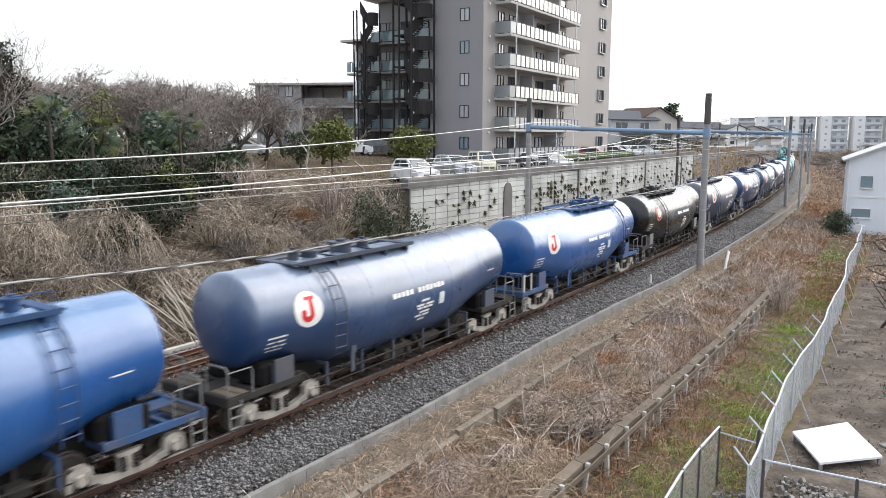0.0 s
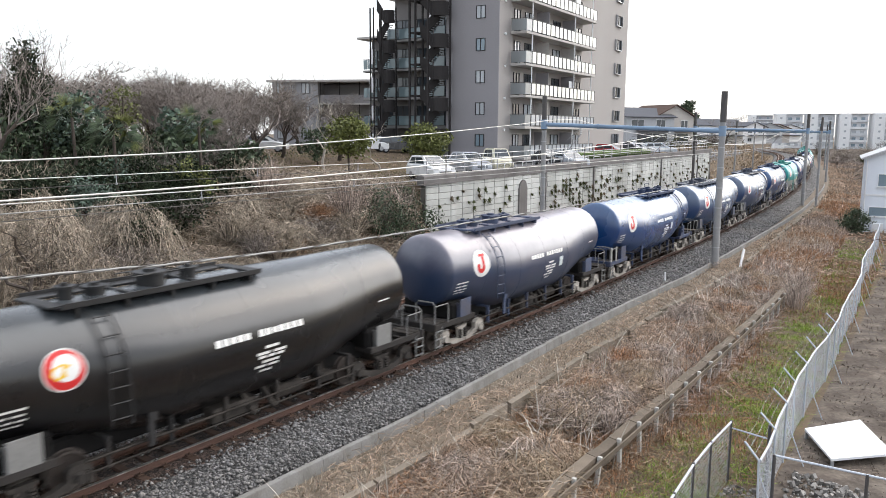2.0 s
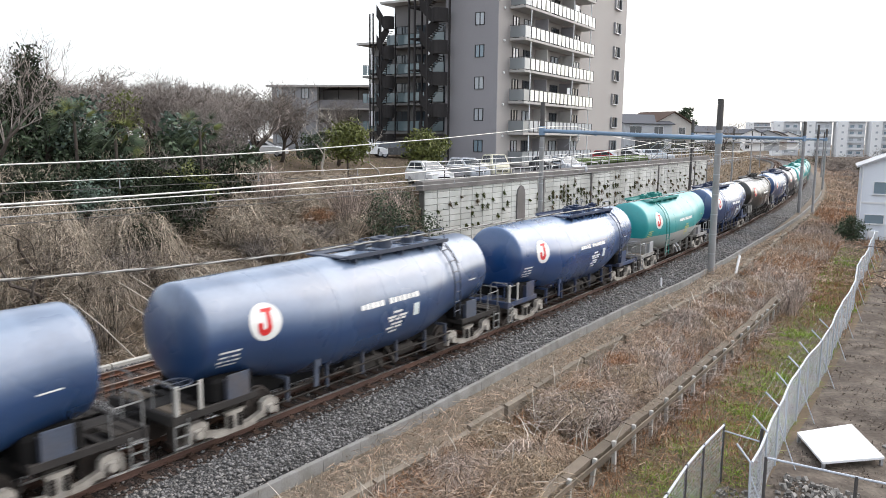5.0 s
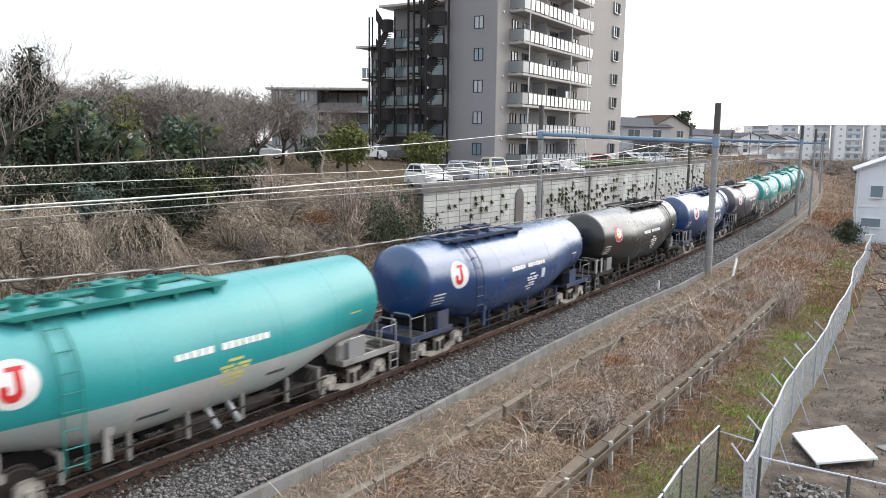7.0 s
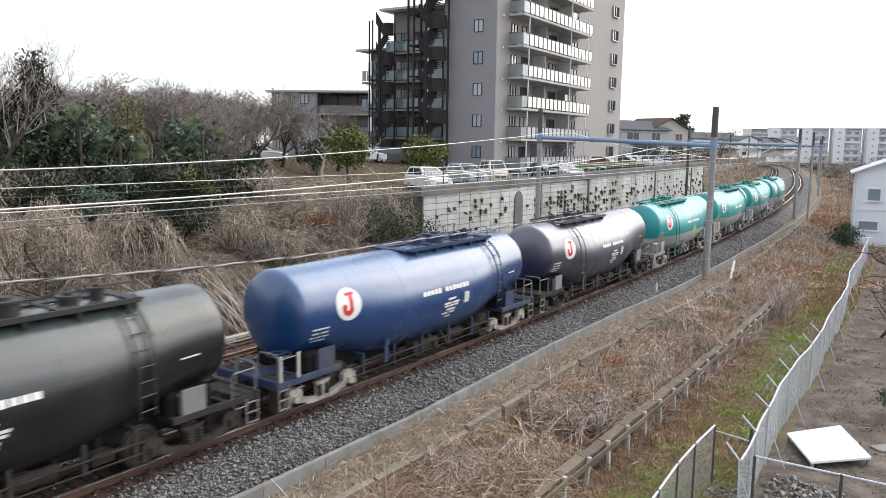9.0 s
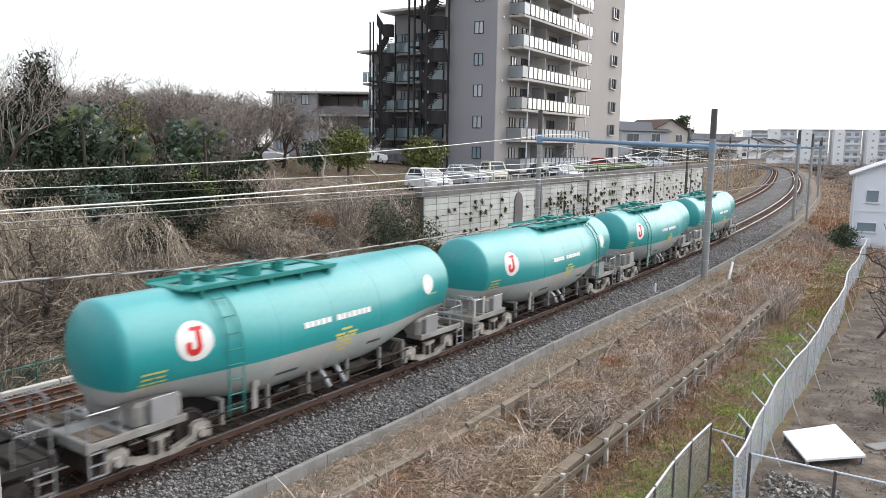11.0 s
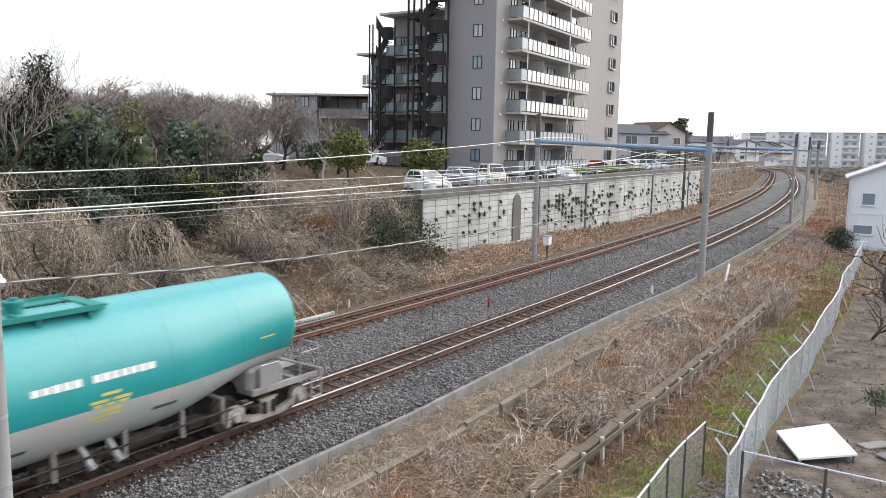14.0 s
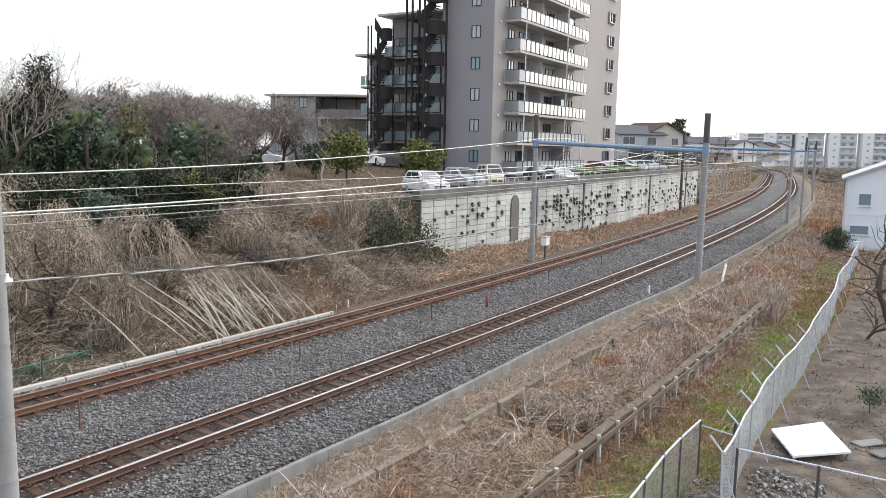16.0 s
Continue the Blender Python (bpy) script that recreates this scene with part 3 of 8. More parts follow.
DUST_SHEEN = (0.31, 0.385, 0.49)
# each pale top tint paints the sky's sheen along with settled dust
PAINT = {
    "blue": (paint("bright_blue_tank_paint", (0.010, 0.085, 0.30), stain=(0.03, 0.12, 0.32), stain_amount=.4, dust_sheen=((0.26, 0.40, 0.54), .0, 1.0, .5)), (0.025, 0.075, 0.19)),
    "navy": (paint("navy_blue_tank_paint", (0.006, 0.044, 0.16), stain=(0.02, 0.07, 0.18), stain_amount=.4, dust_sheen=((0.24, 0.37, 0.55), .0, 1.0, .42)), (0.02, 0.04, 0.10)),
    "dusty": (paint("dusty_blue_grey_tank_paint", (0.016, 0.052, 0.145), rough=.30, stain=(0.035, 0.055, 0.11), stain_amount=.5, dust_sheen=(DUST_SHEEN, -.15, .9, .62)), (0.06, 0.075, 0.11)),
    "mauve": (paint("faded_mauve_blue_tank_paint", (0.020, 0.038, 0.085), rough=.4, stain=(0.045, 0.05, 0.09), stain_amount=.6, dust_sheen=((0.46, 0.41, 0.43), .0, 1.0, .72)), (0.05, 0.07, 0.13)),
    "grey": (paint("dusty_grey_tank_paint", (0.022, 0.030, 0.062), rough=.36, stain=(0.085, 0.075, 0.085), stain_amount=.8, dust_sheen=((0.36, 0.37, 0.43), -.15, .9, .62)), (0.06, 0.06, 0.07)),
    "black": (paint("satin_black_tank_paint", (0.006, 0.006, 0.007), rough=.27, coat=.45, stain=(0.018, 0.018, 0.018), stain_amount=.5, dust_sheen=((0.24, 0.28, 0.31), .3, 1.1, .25)), (0.02, 0.02, 0.021)),
    "olive": (paint("grimy_black_tank_paint", (0.009, 0.010, 0.010), rough=.30, coat=.5, stain=(0.028, 0.031, 0.031), stain_amount=.6, dust_sheen=((0.30, 0.36, 0.36), .2, 1.05, .28)), (0.035, 0.035, 0.034)),
    "green": (paint("sea_green_tank_paint", (0.012, 0.29, 0.30), band=(1.80, (0.46, 0.46, 0.45)), stain=(0.05, 0.42, 0.41), stain_amount=.3, rough=.42, coat=.35, dust_sheen=((0.22, 0.50, 0.52), .0, 1.0, .3)), (0.30, 0.295, 0.28)),
}
FRAME = {k: material(k + "_frame_paint", c[1], .7, vary=.3, scale=2, fine=25, bump=.2, stain=(0.11, 0.085, 0.065), stain_scale=1.5, stain_amount=.55) for k, c in PAINT.items()}
TOPS = {k: material(k + "_walkway_paint", tuple(min(1, q * .8) for q in ((0.02, 0.27, 0.24) if k == "green" else c[1])), .55, vary=.2, bump=.1) for k, c in PAINT.items()}
CAP_DARK = material("bogie_grime", (0.036, 0.032, 0.029), .86, vary=.35, scale=4, fine=30, bump=.4, stain=(0.075, 0.066, 0.058), stain_scale=2, stain_amount=.7)
CAST_PALE = material("dusty_pale_bogie_casting", (0.36, 0.335, 0.30), .86, vary=.3, scale=4, fine=30, bump=.4, stain=(0.10, 0.085, 0.07), stain_scale=2.5, stain_amount=.8)
CAST_DARK = material("black_bogie_casting", (0.04, 0.036, 0.033), .86, vary=.3, scale=4, fine=30, bump=.4, stain=(0.09, 0.08, 0.07), stain_scale=2.5, stain_amount=.7)
DECK = material("grimy_platform_steel", (0.038, 0.035, 0.034), .86, vary=.4, scale=3, fine=25, bump=.3, stain=(0.05, 0.045, 0.04), stain_scale=2, stain_amount=.7)
SADDLE = material("dull_grey_saddle_paint", (0.20, 0.20, 0.195), .7, vary=.25, scale=3, fine=25, bump=.2)
WHEEL = material("dark_wheel_steel", (0.075, 0.062, 0.055), .6, metal=.3, vary=.3, bump=.2)
PALE_MARK = material("white_marking_paint", (0.78, 0.78, 0.76), .6, vary=.12, fine=14, bump=0)
YELLOW_MARK = material("yellow_marking_paint", (0.62, 0.56, 0.16), .6, vary=.12, fine=14, bump=0)
DARK_MARK = material("dark_marking_paint", (0.07, 0.075, 0.08), .6, vary=.1, bump=0)
PLATE = material("pale_label_plate", (0.62, 0.68, 0.68), .5, vary=.08, bump=0)

WH_R = .43


def wheelset_meshes():
    tyre, axle = Build(), Build()
    for sgn in (-1, 1):
        y = sgn * .56
        prof = [(.0, .10), (.0, .12), (.02, .30), (.0, .36), (.0, WH_R - .004), (.09, WH_R - .012), (.095, WH_R - .06), (.07, .36), (.045, .30), (.06, .12), (.06, .10)]
        rings = []
        for dy, r in prof:
            yy = y + sgn * (dy - .045)
            rings.append([(r * math.cos(2 * math.pi * i / 28), yy, r * math.sin(2 * math.pi * i / 28)) for i in range(28)])
        tyre.loft(rings)
        rings = []
        for dy, r in ((-.03, WH_R - .03), (-.028, WH_R + .025), (-.008, WH_R + .025), (.0, WH_R)):
            yy = y + sgn * (dy - .045)
            rings.append([(r * math.cos(2 * math.pi * i / 28), yy, r * math.sin(2 * math.pi * i / 28)) for i in range(28)])
        tyre.loft(rings, caps=True)
        for i in range(4):
            a = i * math.pi / 2
            tyre.cyl((.21 * math.cos(a), y + sgn * .03, .21 * math.sin(a)), (.21 * math.cos(a), y + sgn * .045, .21 * math.sin(a)), .035, n=8)
    axle.cyl((0, -.95, 0), (0, .95, 0), .075, n=12)
    axle.cyl((0, -.5, 0), (0, .5, 0), .09, n=12)
    return put(tyre.mesh("wheels", True), WHEEL), put(axle.mesh("axle", True), WHEEL)


WHEELS_ME, AXLE_ME = wheelset_meshes()


def bogie_meshes(cast):
    frame_b, bolster, box_b, spring = Build(), Build(), Build(), Build()
    mm = Matrix.Identity(4)
    # cast side frame: a pedestal over each axle box, a dipped lower bar, a spring pocket
    for e in (-1, 1):
        c = e * 1.03
        frame_b.prism([(c - .27, .27), (c - .17, .27), (c - .15, .56), (c + .15, .56), (c + .17, .27), (c + .27, .27), (c + .24, .62), (c + .13, .70), (c - .13, .70), (c - .24, .62)], .15, mm)
        frame_b.prism([(e * .80, .30), (e * .80, .43), (e * .46, .33), (e * .20, .30), (e * .20, .16), (e * .50, .17)][::e], .13, mm)
    frame_b.prism([(-.26, .16), (.26, .16), (.22, .30), (.22, .60), (.30, .68), (-.30, .68), (-.22, .60), (-.22, .30)], .10, mm)
    rings = []
    for k in range(9):
        q = .075 if k % 2 else .055
        rings.append([(q * math.cos(2 * math.pi * i / 10), q * math.sin(2 * math.pi * i / 10), .30 + k * .036) for i in range(10)])
    spring.loft(rings, caps=True)
    box_b.box((0, 0, WH_R + .02), (.26, .20, .22), cut=.035)
    box_b.cyl((0, -.15, WH_R), (0, .15, WH_R), .10, n=14)
    bolster.box((0, 0, .62), (.42, 1.7, .2), cut=.03)
    bolster.cyl((0, 0, .7), (0, 0, .86), .2, n=14)
    for x in (-.55, .55):
        bolster.box((x, 0, .48), (.06, 1.5, .1), cut=.01)
        for sgn in (-1, 1):
            bolster.box((x, sgn * .56, .45), (.07, .1, .34), cut=.01)
    return [put(q.mesh(n, s), mt) for q, n, s, mt in ((bolster, "bolster", False, CAP_DARK), (frame_b, "side_frame", False, cast), (box_b, "axle_box", True, cast), (spring, "spring", True, CAP_DARK))]


BOGIES = {"pale": bogie_meshes(CAST_PALE), "dark": bogie_meshes(CAST_DARK)}


def rail_loop(b, x, ya, yb, z0, z1, r=.022):
    b.tube([(x, ya, z0), (x, ya, z1 - .08), (x, ya + (.08 if yb > ya else -.08), z1), (x, yb - (.08 if yb > ya else -.08), z1), (x, yb, z1 - .08), (x, yb, z0)], r, 6)


def make_wagon(paint_key, mirror, mark, disc, label):
    """One bogie tank wagon; mirror puts the ladder and walkway towards its rear end."""
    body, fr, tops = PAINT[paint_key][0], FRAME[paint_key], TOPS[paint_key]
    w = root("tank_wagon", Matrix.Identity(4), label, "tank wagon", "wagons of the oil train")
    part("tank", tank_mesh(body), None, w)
    k = 1 if mirror else -1
    # weld rings
    b = Build()
    for x in (-3.9, -1.9, 0.0, 1.9, 3.9):
        r = tank_radius(x) + .004
        ring = lambda dx, rr: [(x + dx, rr * math.sin(2 * math.pi * i / 40), TANK_TOP - tank_radius(x) + rr * math.cos(2 * math.pi * i / 40)) for i in range(40)]
        b.loft([ring(-.015, r - .008), ring(-.008, r), ring(.008, r), ring(.015, r - .008)])
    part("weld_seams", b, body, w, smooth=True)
    # walkway on the crown
    x0, x1 = (-.8, 3.9) if mirror else (-3.9, .8)
    wk = Build()
    for y in (-.62, .62):
        wk.box(((x0 + x1) / 2, y, TANK_TOP - .02), (x1 - x0, .36, .045), cut=.01)
        wk.box(((x0 + x1) / 2, y * 1.28, TANK_TOP + .02), (x1 - x0, .03, .10))
        for x in np.linspace(x0 + .3, x1 - .3, 5):
            wk.add([(x - .03, y * 1.28, TANK_TOP - .03), (x + .03, y * 1.28, TANK_TOP - .03), (x + .03, y * 1.22, TANK_TOP - .32), (x - .03, y * 1.22, TANK_TOP - .32)], [(0, 1, 2, 3)])
            wk.box((x, y * 1.05, TANK_TOP - .10), (.05, .3, .12))
    for x in np.linspace(x0, x1, 4):
        wk.box((x, 0, TANK_TOP + .0), (.3 if x in (x0, x1) else .1, 1.3, .04))
    part("walkway", wk, tops, w, "painted steel walkway on the crown")
    # manhole, valves
    mid = (x0 + x1) / 2
    for x, r, h in ((mid, .30, .22), (mid - k * .95, .17, .18), (x0 + .5 if not mirror else x1 - .5, .15, .2), (mid + k * 1.25, .2, .12)):
        b = Build()
        b.cyl((x, 0, TANK_TOP - .08), (x, 0, TANK_TOP + h), r, n=18)
        b.cyl((x, 0, TANK_TOP + h), (x, 0, TANK_TOP + h + .05), r + .05, n=18)
        b.cyl((x, 0, TANK_TOP + h + .05), (x, 0, TANK_TOP + h + .11), r * .45, n=10)
        part("manhole" if r > .25 else "valve_dome", b, tops, w, smooth=True)
    b = Build()
    for y in (-.30, .30):
        b.tube([(mid - .7, y, TANK_TOP), (mid - .6, y, TANK_TOP + .26), (mid + .6, y, TANK_TOP + .26), (mid + .7, y, TANK_TOP)], .018, 5)
    part("hatch_rail", b, tops, w)
    # ladder on both flanks
    lx = k * 3.55 if mirror else -3.25
    for sgn in (-1, 1):
        b = Build()
        z_low = .75 if paint_key == "green" else 1.35
        zs = np.linspace(z_low, 3.4, 14)
        def flank(x, z, out):
            r = tank_radius(x)
            zc = TANK_TOP - r
            if z < zc:
                return Vector((x, sgn * (r + out), z))
            q = on_tank(x, z, out)[0]
            return Vector((x, -sgn * q.y, q.z))
        for dx in (-.19, .19):
            b.tube([flank(lx + dx, z, .09) for z in zs], .02, 5)
        for z in np.linspace(z_low + .15, 3.3, 8 if paint_key == "green" else 7):
            b.cyl(flank(lx - .19, z, .09), flank(lx + .19, z, .09), .016, n=5)
        if mirror:
            b.tube([flank(lx + .24, z, .12) for z in (2.9, 3.2, 3.42)] + [(lx + .24, sgn * .66, TANK_TOP + .38), (lx - .5, sgn * .66, TANK_TOP + .38), (lx - .5, sgn * .66, TANK_TOP)], .018, 5)
        part("ladder", b, tops, w)
    # markings on the near flank
    b = Build()
    disc_fan(b, -4.16, 2.62, .45 if mark == "hook" else .37, .008)
    logo = part("logo_disc", b, PALE_MARK if mark == "hook" else M["red"], w, "round painted emblem")
    if mark == "hook":
        b = Build()
        rect(b, -4.10, 2.87, .32, .08, .012)
        rect(b, -4.07, 2.68, .12, .40, .012)
        disc_fan(b, -4.20, 2.50, .20, .012, .06, 180, 360, 12)
        disc_fan(b, -4.32, 2.54, .08, .013, 0, 0, 360, 12)
        part("emblem_figure", b, M["red"], logo)
    else:
        b = Build()
        disc_fan(b, -4.13, 2.65, .25, .012)
        part("emblem_field", b, PALE_MARK, logo)
        b = Build()
        decal(b, [(-.26, -.06), (-.16, -.17), (.02, -.12), (.0, .0), (.12, .06), (-.02, .12), (-.22, .06)], -4.16, 2.62, .016)
        part("emblem_figure", b, M["yellow"], logo)
        b = Build()
        disc_fan(b, -4.16, 2.62, .39, .011, .365, 0, 360, 28)
        part("emblem_rim", b, PALE_MARK, logo)
    # unreadable lettering as bars
    b = Build()
    n = 13
    for i in range(n):
        if i != 5:
            rect(b, -1.1 + 2.55 * (i + .5) / n, 2.40, 2.55 / n * random.uniform(.74, .92), random.uniform(.125, .16))
    tagged(part("lettering", b, PALE_MARK, w, "white lettering along the flank"), kind="stuff")
    b = Build()
    for row, (wd, z) in enumerate(((.5, 2.06), (.95, 1.93), (.8, 1.84), (.6, 1.72), (.75, 1.62), (.35, 1.50))):
        pieces = 1 + row % 3
        for i in range(pieces):
            rect(b, .45 + wd * ((i + .5) / pieces - .5) - (.1 if row > 3 else 0), z, wd / pieces * .8, .065)
    for row, (wd, z) in enumerate(((.72, 2.10), (.6, 1.98), (.66, 1.87), (.5, 1.77))):
        for i in range(1 + row):
            rect(b, -5.1 + wd * ((i + .5) / (1 + row) - .5), z, wd / (1 + row) * .8, .05)
    rect(b, 4.75, 2.30, .5, .035)
    tagged(part("small_lettering", b, YELLOW_MARK if paint_key == "green" else PALE_MARK, w), kind="stuff")
    if paint_key == "green":
        for x, z, wd in ((-1.5, 1.30, .75), (1.75, 1.42, .6)):
            b = Build()
            rect(b, x, z, wd, .09)
            part("belly_label", b, DARK_MARK, w, "dark label on the grey belly")
    if mark == "hook" and paint_key not in ("green",):
        b = Build()
        rect(b, 1.30, 1.98, .27, .36, .01)
        part("label_plate", b, PLATE, w, "pale rectangular label plate")
    if disc:
        b = Build()
        disc_fan(b, 4.5, 2.62, .30, .008)
        part("white_disc", b, PALE_MARK, w, "plain white painted disc")
    # saddles, end frames
    for end in (-1, 1):
        for sgn in (-1, 1):
            b = Build()
            b.box((end * 4.88, sgn * 1.08, 1.24), (.62, .035, .66), cut=.01)
            for dx in (-.28, .28):
                b.box((end * 4.88 + dx, sgn * .92, 1.2), (.04, .34, .5))
            part("saddle", b, M["steel"] if paint_key == "green" else (SADDLE if paint_key in ("black", "olive", "grey") else fr), w, "square saddle plate above the bogie")
        # block added to close the gap; near black for shade, except on green
        b = Build()
        b.box((end * 4.9, 0, 1.2), (1.2, 1.9, .56), cut=.08)
        part("cradle", b, fr if paint_key == "green" else M["dark"], w)
        deck = Build()
        deck.box((end * 5.55, 0, .93), (2.1, .5, .2), cut=.02)
        for sgn in (-1, 1):
            deck.box((end * 5.5, sgn * 1.06, .93), (2.35, .09, .17), cut=.015)
        deck.box((end * 6.62, 0, .95), (.12, 2.3, .24), cut=.02)
        deck.box((end * 4.4, 0, .93), (.12, 2.1, .17), cut=.02)
        for x in (5.1, 5.75):
            deck.box((end * x, 0, .95), (.1, 2.1, .12))
        deck.box((end * 5.5, 0, .88), (2.2, 2.05, .05))
        part("end_frame", deck, fr if paint_key in ("green", "blue", "navy") else DECK, w)
        for x in (6.12, 6.40):
            for sgn in (-1, 1):
                b = Build()
                b.box((end * x, sgn * .72, 1.045), (.24, .72, .03), cut=.008)
                part("platform_plank", b, M["board_wood"] if end < 0 and paint_key in ("green", "dusty") else CAP_DARK, w)
        for sgn in (-1, 1):
            b = Build()
            rail_loop(b, end * 6.60, sgn * 1.08, sgn * .38, 1.02, 1.72)
            if sgn < 0:
                b.tube([(end * 6.60, -1.08, 1.6), (end * 5.95, -1.10, 1.6), (end * 5.9, -1.10, 1.5), (end * 5.9, -1.10, 1.0)], .02, 5)
            part("hand_rail", b, SADDLE if paint_key != "green" else M["steel"], w)
            b = Build()
            for dx in (-.17, .17):
                b.box((end * 6.45 + dx, sgn * 1.13, .62), (.03, .03, .62))
            for z in (.34, .58, .82):
                b.box((end * 6.45, sgn * 1.13, z), (.36, .06, .025))
            part("step", b, SADDLE if paint_key != "green" else M["steel"], w)
        b = Build()
        b.box((end * 6.8, 0, .86), (.34, .22, .24), cut=.03)
        b.box((end * 6.90, .03, .86), (.10, .30, .30), cut=.04)
        b.tube([(end * 6.66, -.35, .82), (end * 6.80, -.34, .52), (end * 6.93, -.2, .50)], .025, 6)
        part("coupler", b, M["dark"], w)
    if mirror:
        b = Build()
        hub = Vector((-6.25, -.75, 1.62))
        b.tube([hub + Vector((.3 * math.cos(2 * math.pi * i / 16), .3 * math.sin(2 * math.pi * i / 16), 0)) for i in range(17)], .02, 5)
        for i in range(4):
            b.cyl(hub, hub + Vector((.3 * math.cos(i * math.pi / 2), .3 * math.sin(i * math.pi / 2), 0)), .012, n=5)
        b.cyl(hub, (hub.x, hub.y, .95), .025, n=6)
        part("brake_wheel", b, fr, w, "horizontal hand brake wheel")
    for x in (-6.55, -5.95) if mirror else ():
        b = Build()
        b.box((x, -1.13, 1.36), (.10, .05, .66), cut=.02)
        part("guard_stanchion", b, M["post"], w, "pale upright stanchion")
    # brake gear under the belly
    b = Build()
    b.cyl((-.4, -.3, .66), (.5, -.3, .66), .17, n=14)
    b.box((1.25, -.55, .62), (.5, .3, .3), cut=.03)
    b.cyl((-3.7, 0, .6), (3.7, 0, .6), .035, n=6)
    b.cyl((-3.9, -.6, .55), (3.9, -.6, .55), .025, n=6)
    for x in (-1.7, -.75, .9, 2.0, 2.9):
        b.box((x, -.62, .78), (.07, .07, .55))
        b.box((x, .62, .78), (.07, .07, .55))
    part("brake_gear", b, CAP_DARK, w)
    for y, z, r in ((-1.02, .70, .028), (-1.0, .46, .022), (1.02, .70, .028)):
        b = Build()
        b.cyl((-3.75, y, z), (3.75, y, z), r, n=6)
        part("side_pipe", b, CAP_DARK, w)
    for x in (-3.3, -1.9, -.5, 1.0, 2.4, 3.5):
        b = Build()
        b.box((x, -.98, .72), (.07, .10, .62), cut=.01)
        b.box((x, -.72, 1.0), (.07, .55, .07))
        part("side_bracket", b, fr, w)
    b = Build()
    b.box((-.15, -.74, .60), (1.3, .42, .34), cut=.05)
    b.cyl((1.05, -.78, .62), (1.95, -.78, .62), .16, n=14)
    b.box((2.85, -.72, .58), (.5, .36, .26), cut=.04)
    part("brake_equipment", b, CAP_DARK, w, smooth=True)
    # sill made wide and near black to stand for the underbelly shade
    b = Build()
    b.box((0, .12, .84), (9.6, 1.25, .50), cut=.06)
    part("centre_sill", b, M["dark"], w)
    for x in (-3.0, -1.4, 1.5, 3.1):
        b = Build()
        b.box((x, 0, .66), (.12, 1.5, .12), cut=.01)
        part("cross_member", b, M["dark"], w)
    b = Build()
    b.cyl((-2.9, .55, .72), (-1.2, .55, .72), .2, n=14)
    part("air_reservoir", b, M["dark"], w, smooth=True)
    for x in (.15, .75):
        b = Build()
        b.tube([(x, -.55, 1.05), (x, -.78, .86), (x + .05, -.98, .58), (x + .12, -1.0, .42)], [.07, .075, .075, .085], 8)
        part("discharge_pipe", b, M["steel"] if paint_key == "green" else CAP_DARK, w, smooth=True)
    b = Build()
    b.box((-2.45, -1.14, .95), (.16, .05, .7), cut=.01)
    b.box((-2.42, -1.16, 1.22), (.22, .04, .2), cut=.01)
    part("side_bracket", b, fr, w)
    # running gear
    wheelsets = []
    mes = BOGIES["dark" if paint_key in ("black", "olive", "grey") else "pale"]
    for end in (-1, 1):
        bog = part("bogie", mes[0], None, w, "grimy cast steel bogie", m=Matrix.Translation((end * 4.92, 0, 0)))
        for me in mes[1:]:
            if me.name.startswith("axle_box"):
                for x in (-1.03, 1.03):
                    for y in (-.94, .94):
                        part("axle_box", me, None, bog, m=Matrix.Translation((x, y, 0)))
            elif me.name.startswith("side_frame"):
                for y in (-.94, .94):
                    part("side_frame", me, None, bog, m=Matrix.Translation((0, y, 0)))
            elif me.name.startswith("spring"):
                for x in (-.14, .14):
                    for y in (-1.0, 1.0):
                        part("spring", me, None, bog, m=Matrix.Translation((x, y, 0)))
            else:
                part(me.name.split(".")[0], me, None, bog)
        for dx in (-1.03, 1.03):
            ws = part("wheelset", WHEELS_ME, None, w, "dark steel wheels on an axle", m=Matrix.Translation((end * 4.92 + dx, 0, WH_R)))
            part("axle", AXLE_ME, None, ws)
            wheelsets.append((ws, end * 4.92 + dx))
    return w, wheelsets


NAVY = "navy blue bogie tank wagon with a white emblem disc"
TRAIN = [   # paint, rear ladder, emblem, extra disc, label
    ("blue", True, "hook", False, "bright blue bogie tank wagon with its ladder at the rear"),
    ("dusty", False, "hook", False, "dusty dark blue bogie tank wagon with a white emblem disc"),
    ("blue", True, "hook", False, "glossy bright blue bogie tank wagon with a white emblem disc"),
    ("black", False, "flame", False, "satin black bogie tank wagon with a red and yellow emblem"),
    ("mauve", False, "hook", False, "faded mauve-grey bogie tank wagon with a white emblem disc"),
    ("navy", True, "hook", False, NAVY),
    ("dusty", False, "hook", False, "dusty blue-grey bogie tank wagon with a white emblem disc"),
    ("dusty", True, "hook", False, "dusty blue-grey bogie tank wagon with a hand brake wheel"),
    ("navy", True, "hook", False, NAVY),
    ("green", False, "hook", False, "sea-green bogie tank wagon with a pale grey belly"),
    ("navy", False, "hook", False, NAVY),
    ("olive", True, "flame", False, "grimy black bogie tank wagon with a red and yellow emblem"),
    ("navy", True, "hook", False, NAVY),
    ("grey", False, "hook", False, "dusty brown-grey bogie tank wagon with a white emblem disc"),
    ("green", False, "hook", True, "sea-green bogie tank wagon with a grey belly and white disc"),
    ("green", True, "hook", True, "sea-green bogie tank wagon with a grey belly and white disc"),
    ("green", False, "hook", False, "sea-green bogie tank wagon with a pale grey belly"),
    ("green", False, "hook", False, "sea-green last tank wagon of the train with a grey belly"),
]
MADE, WAGONS = {}, []
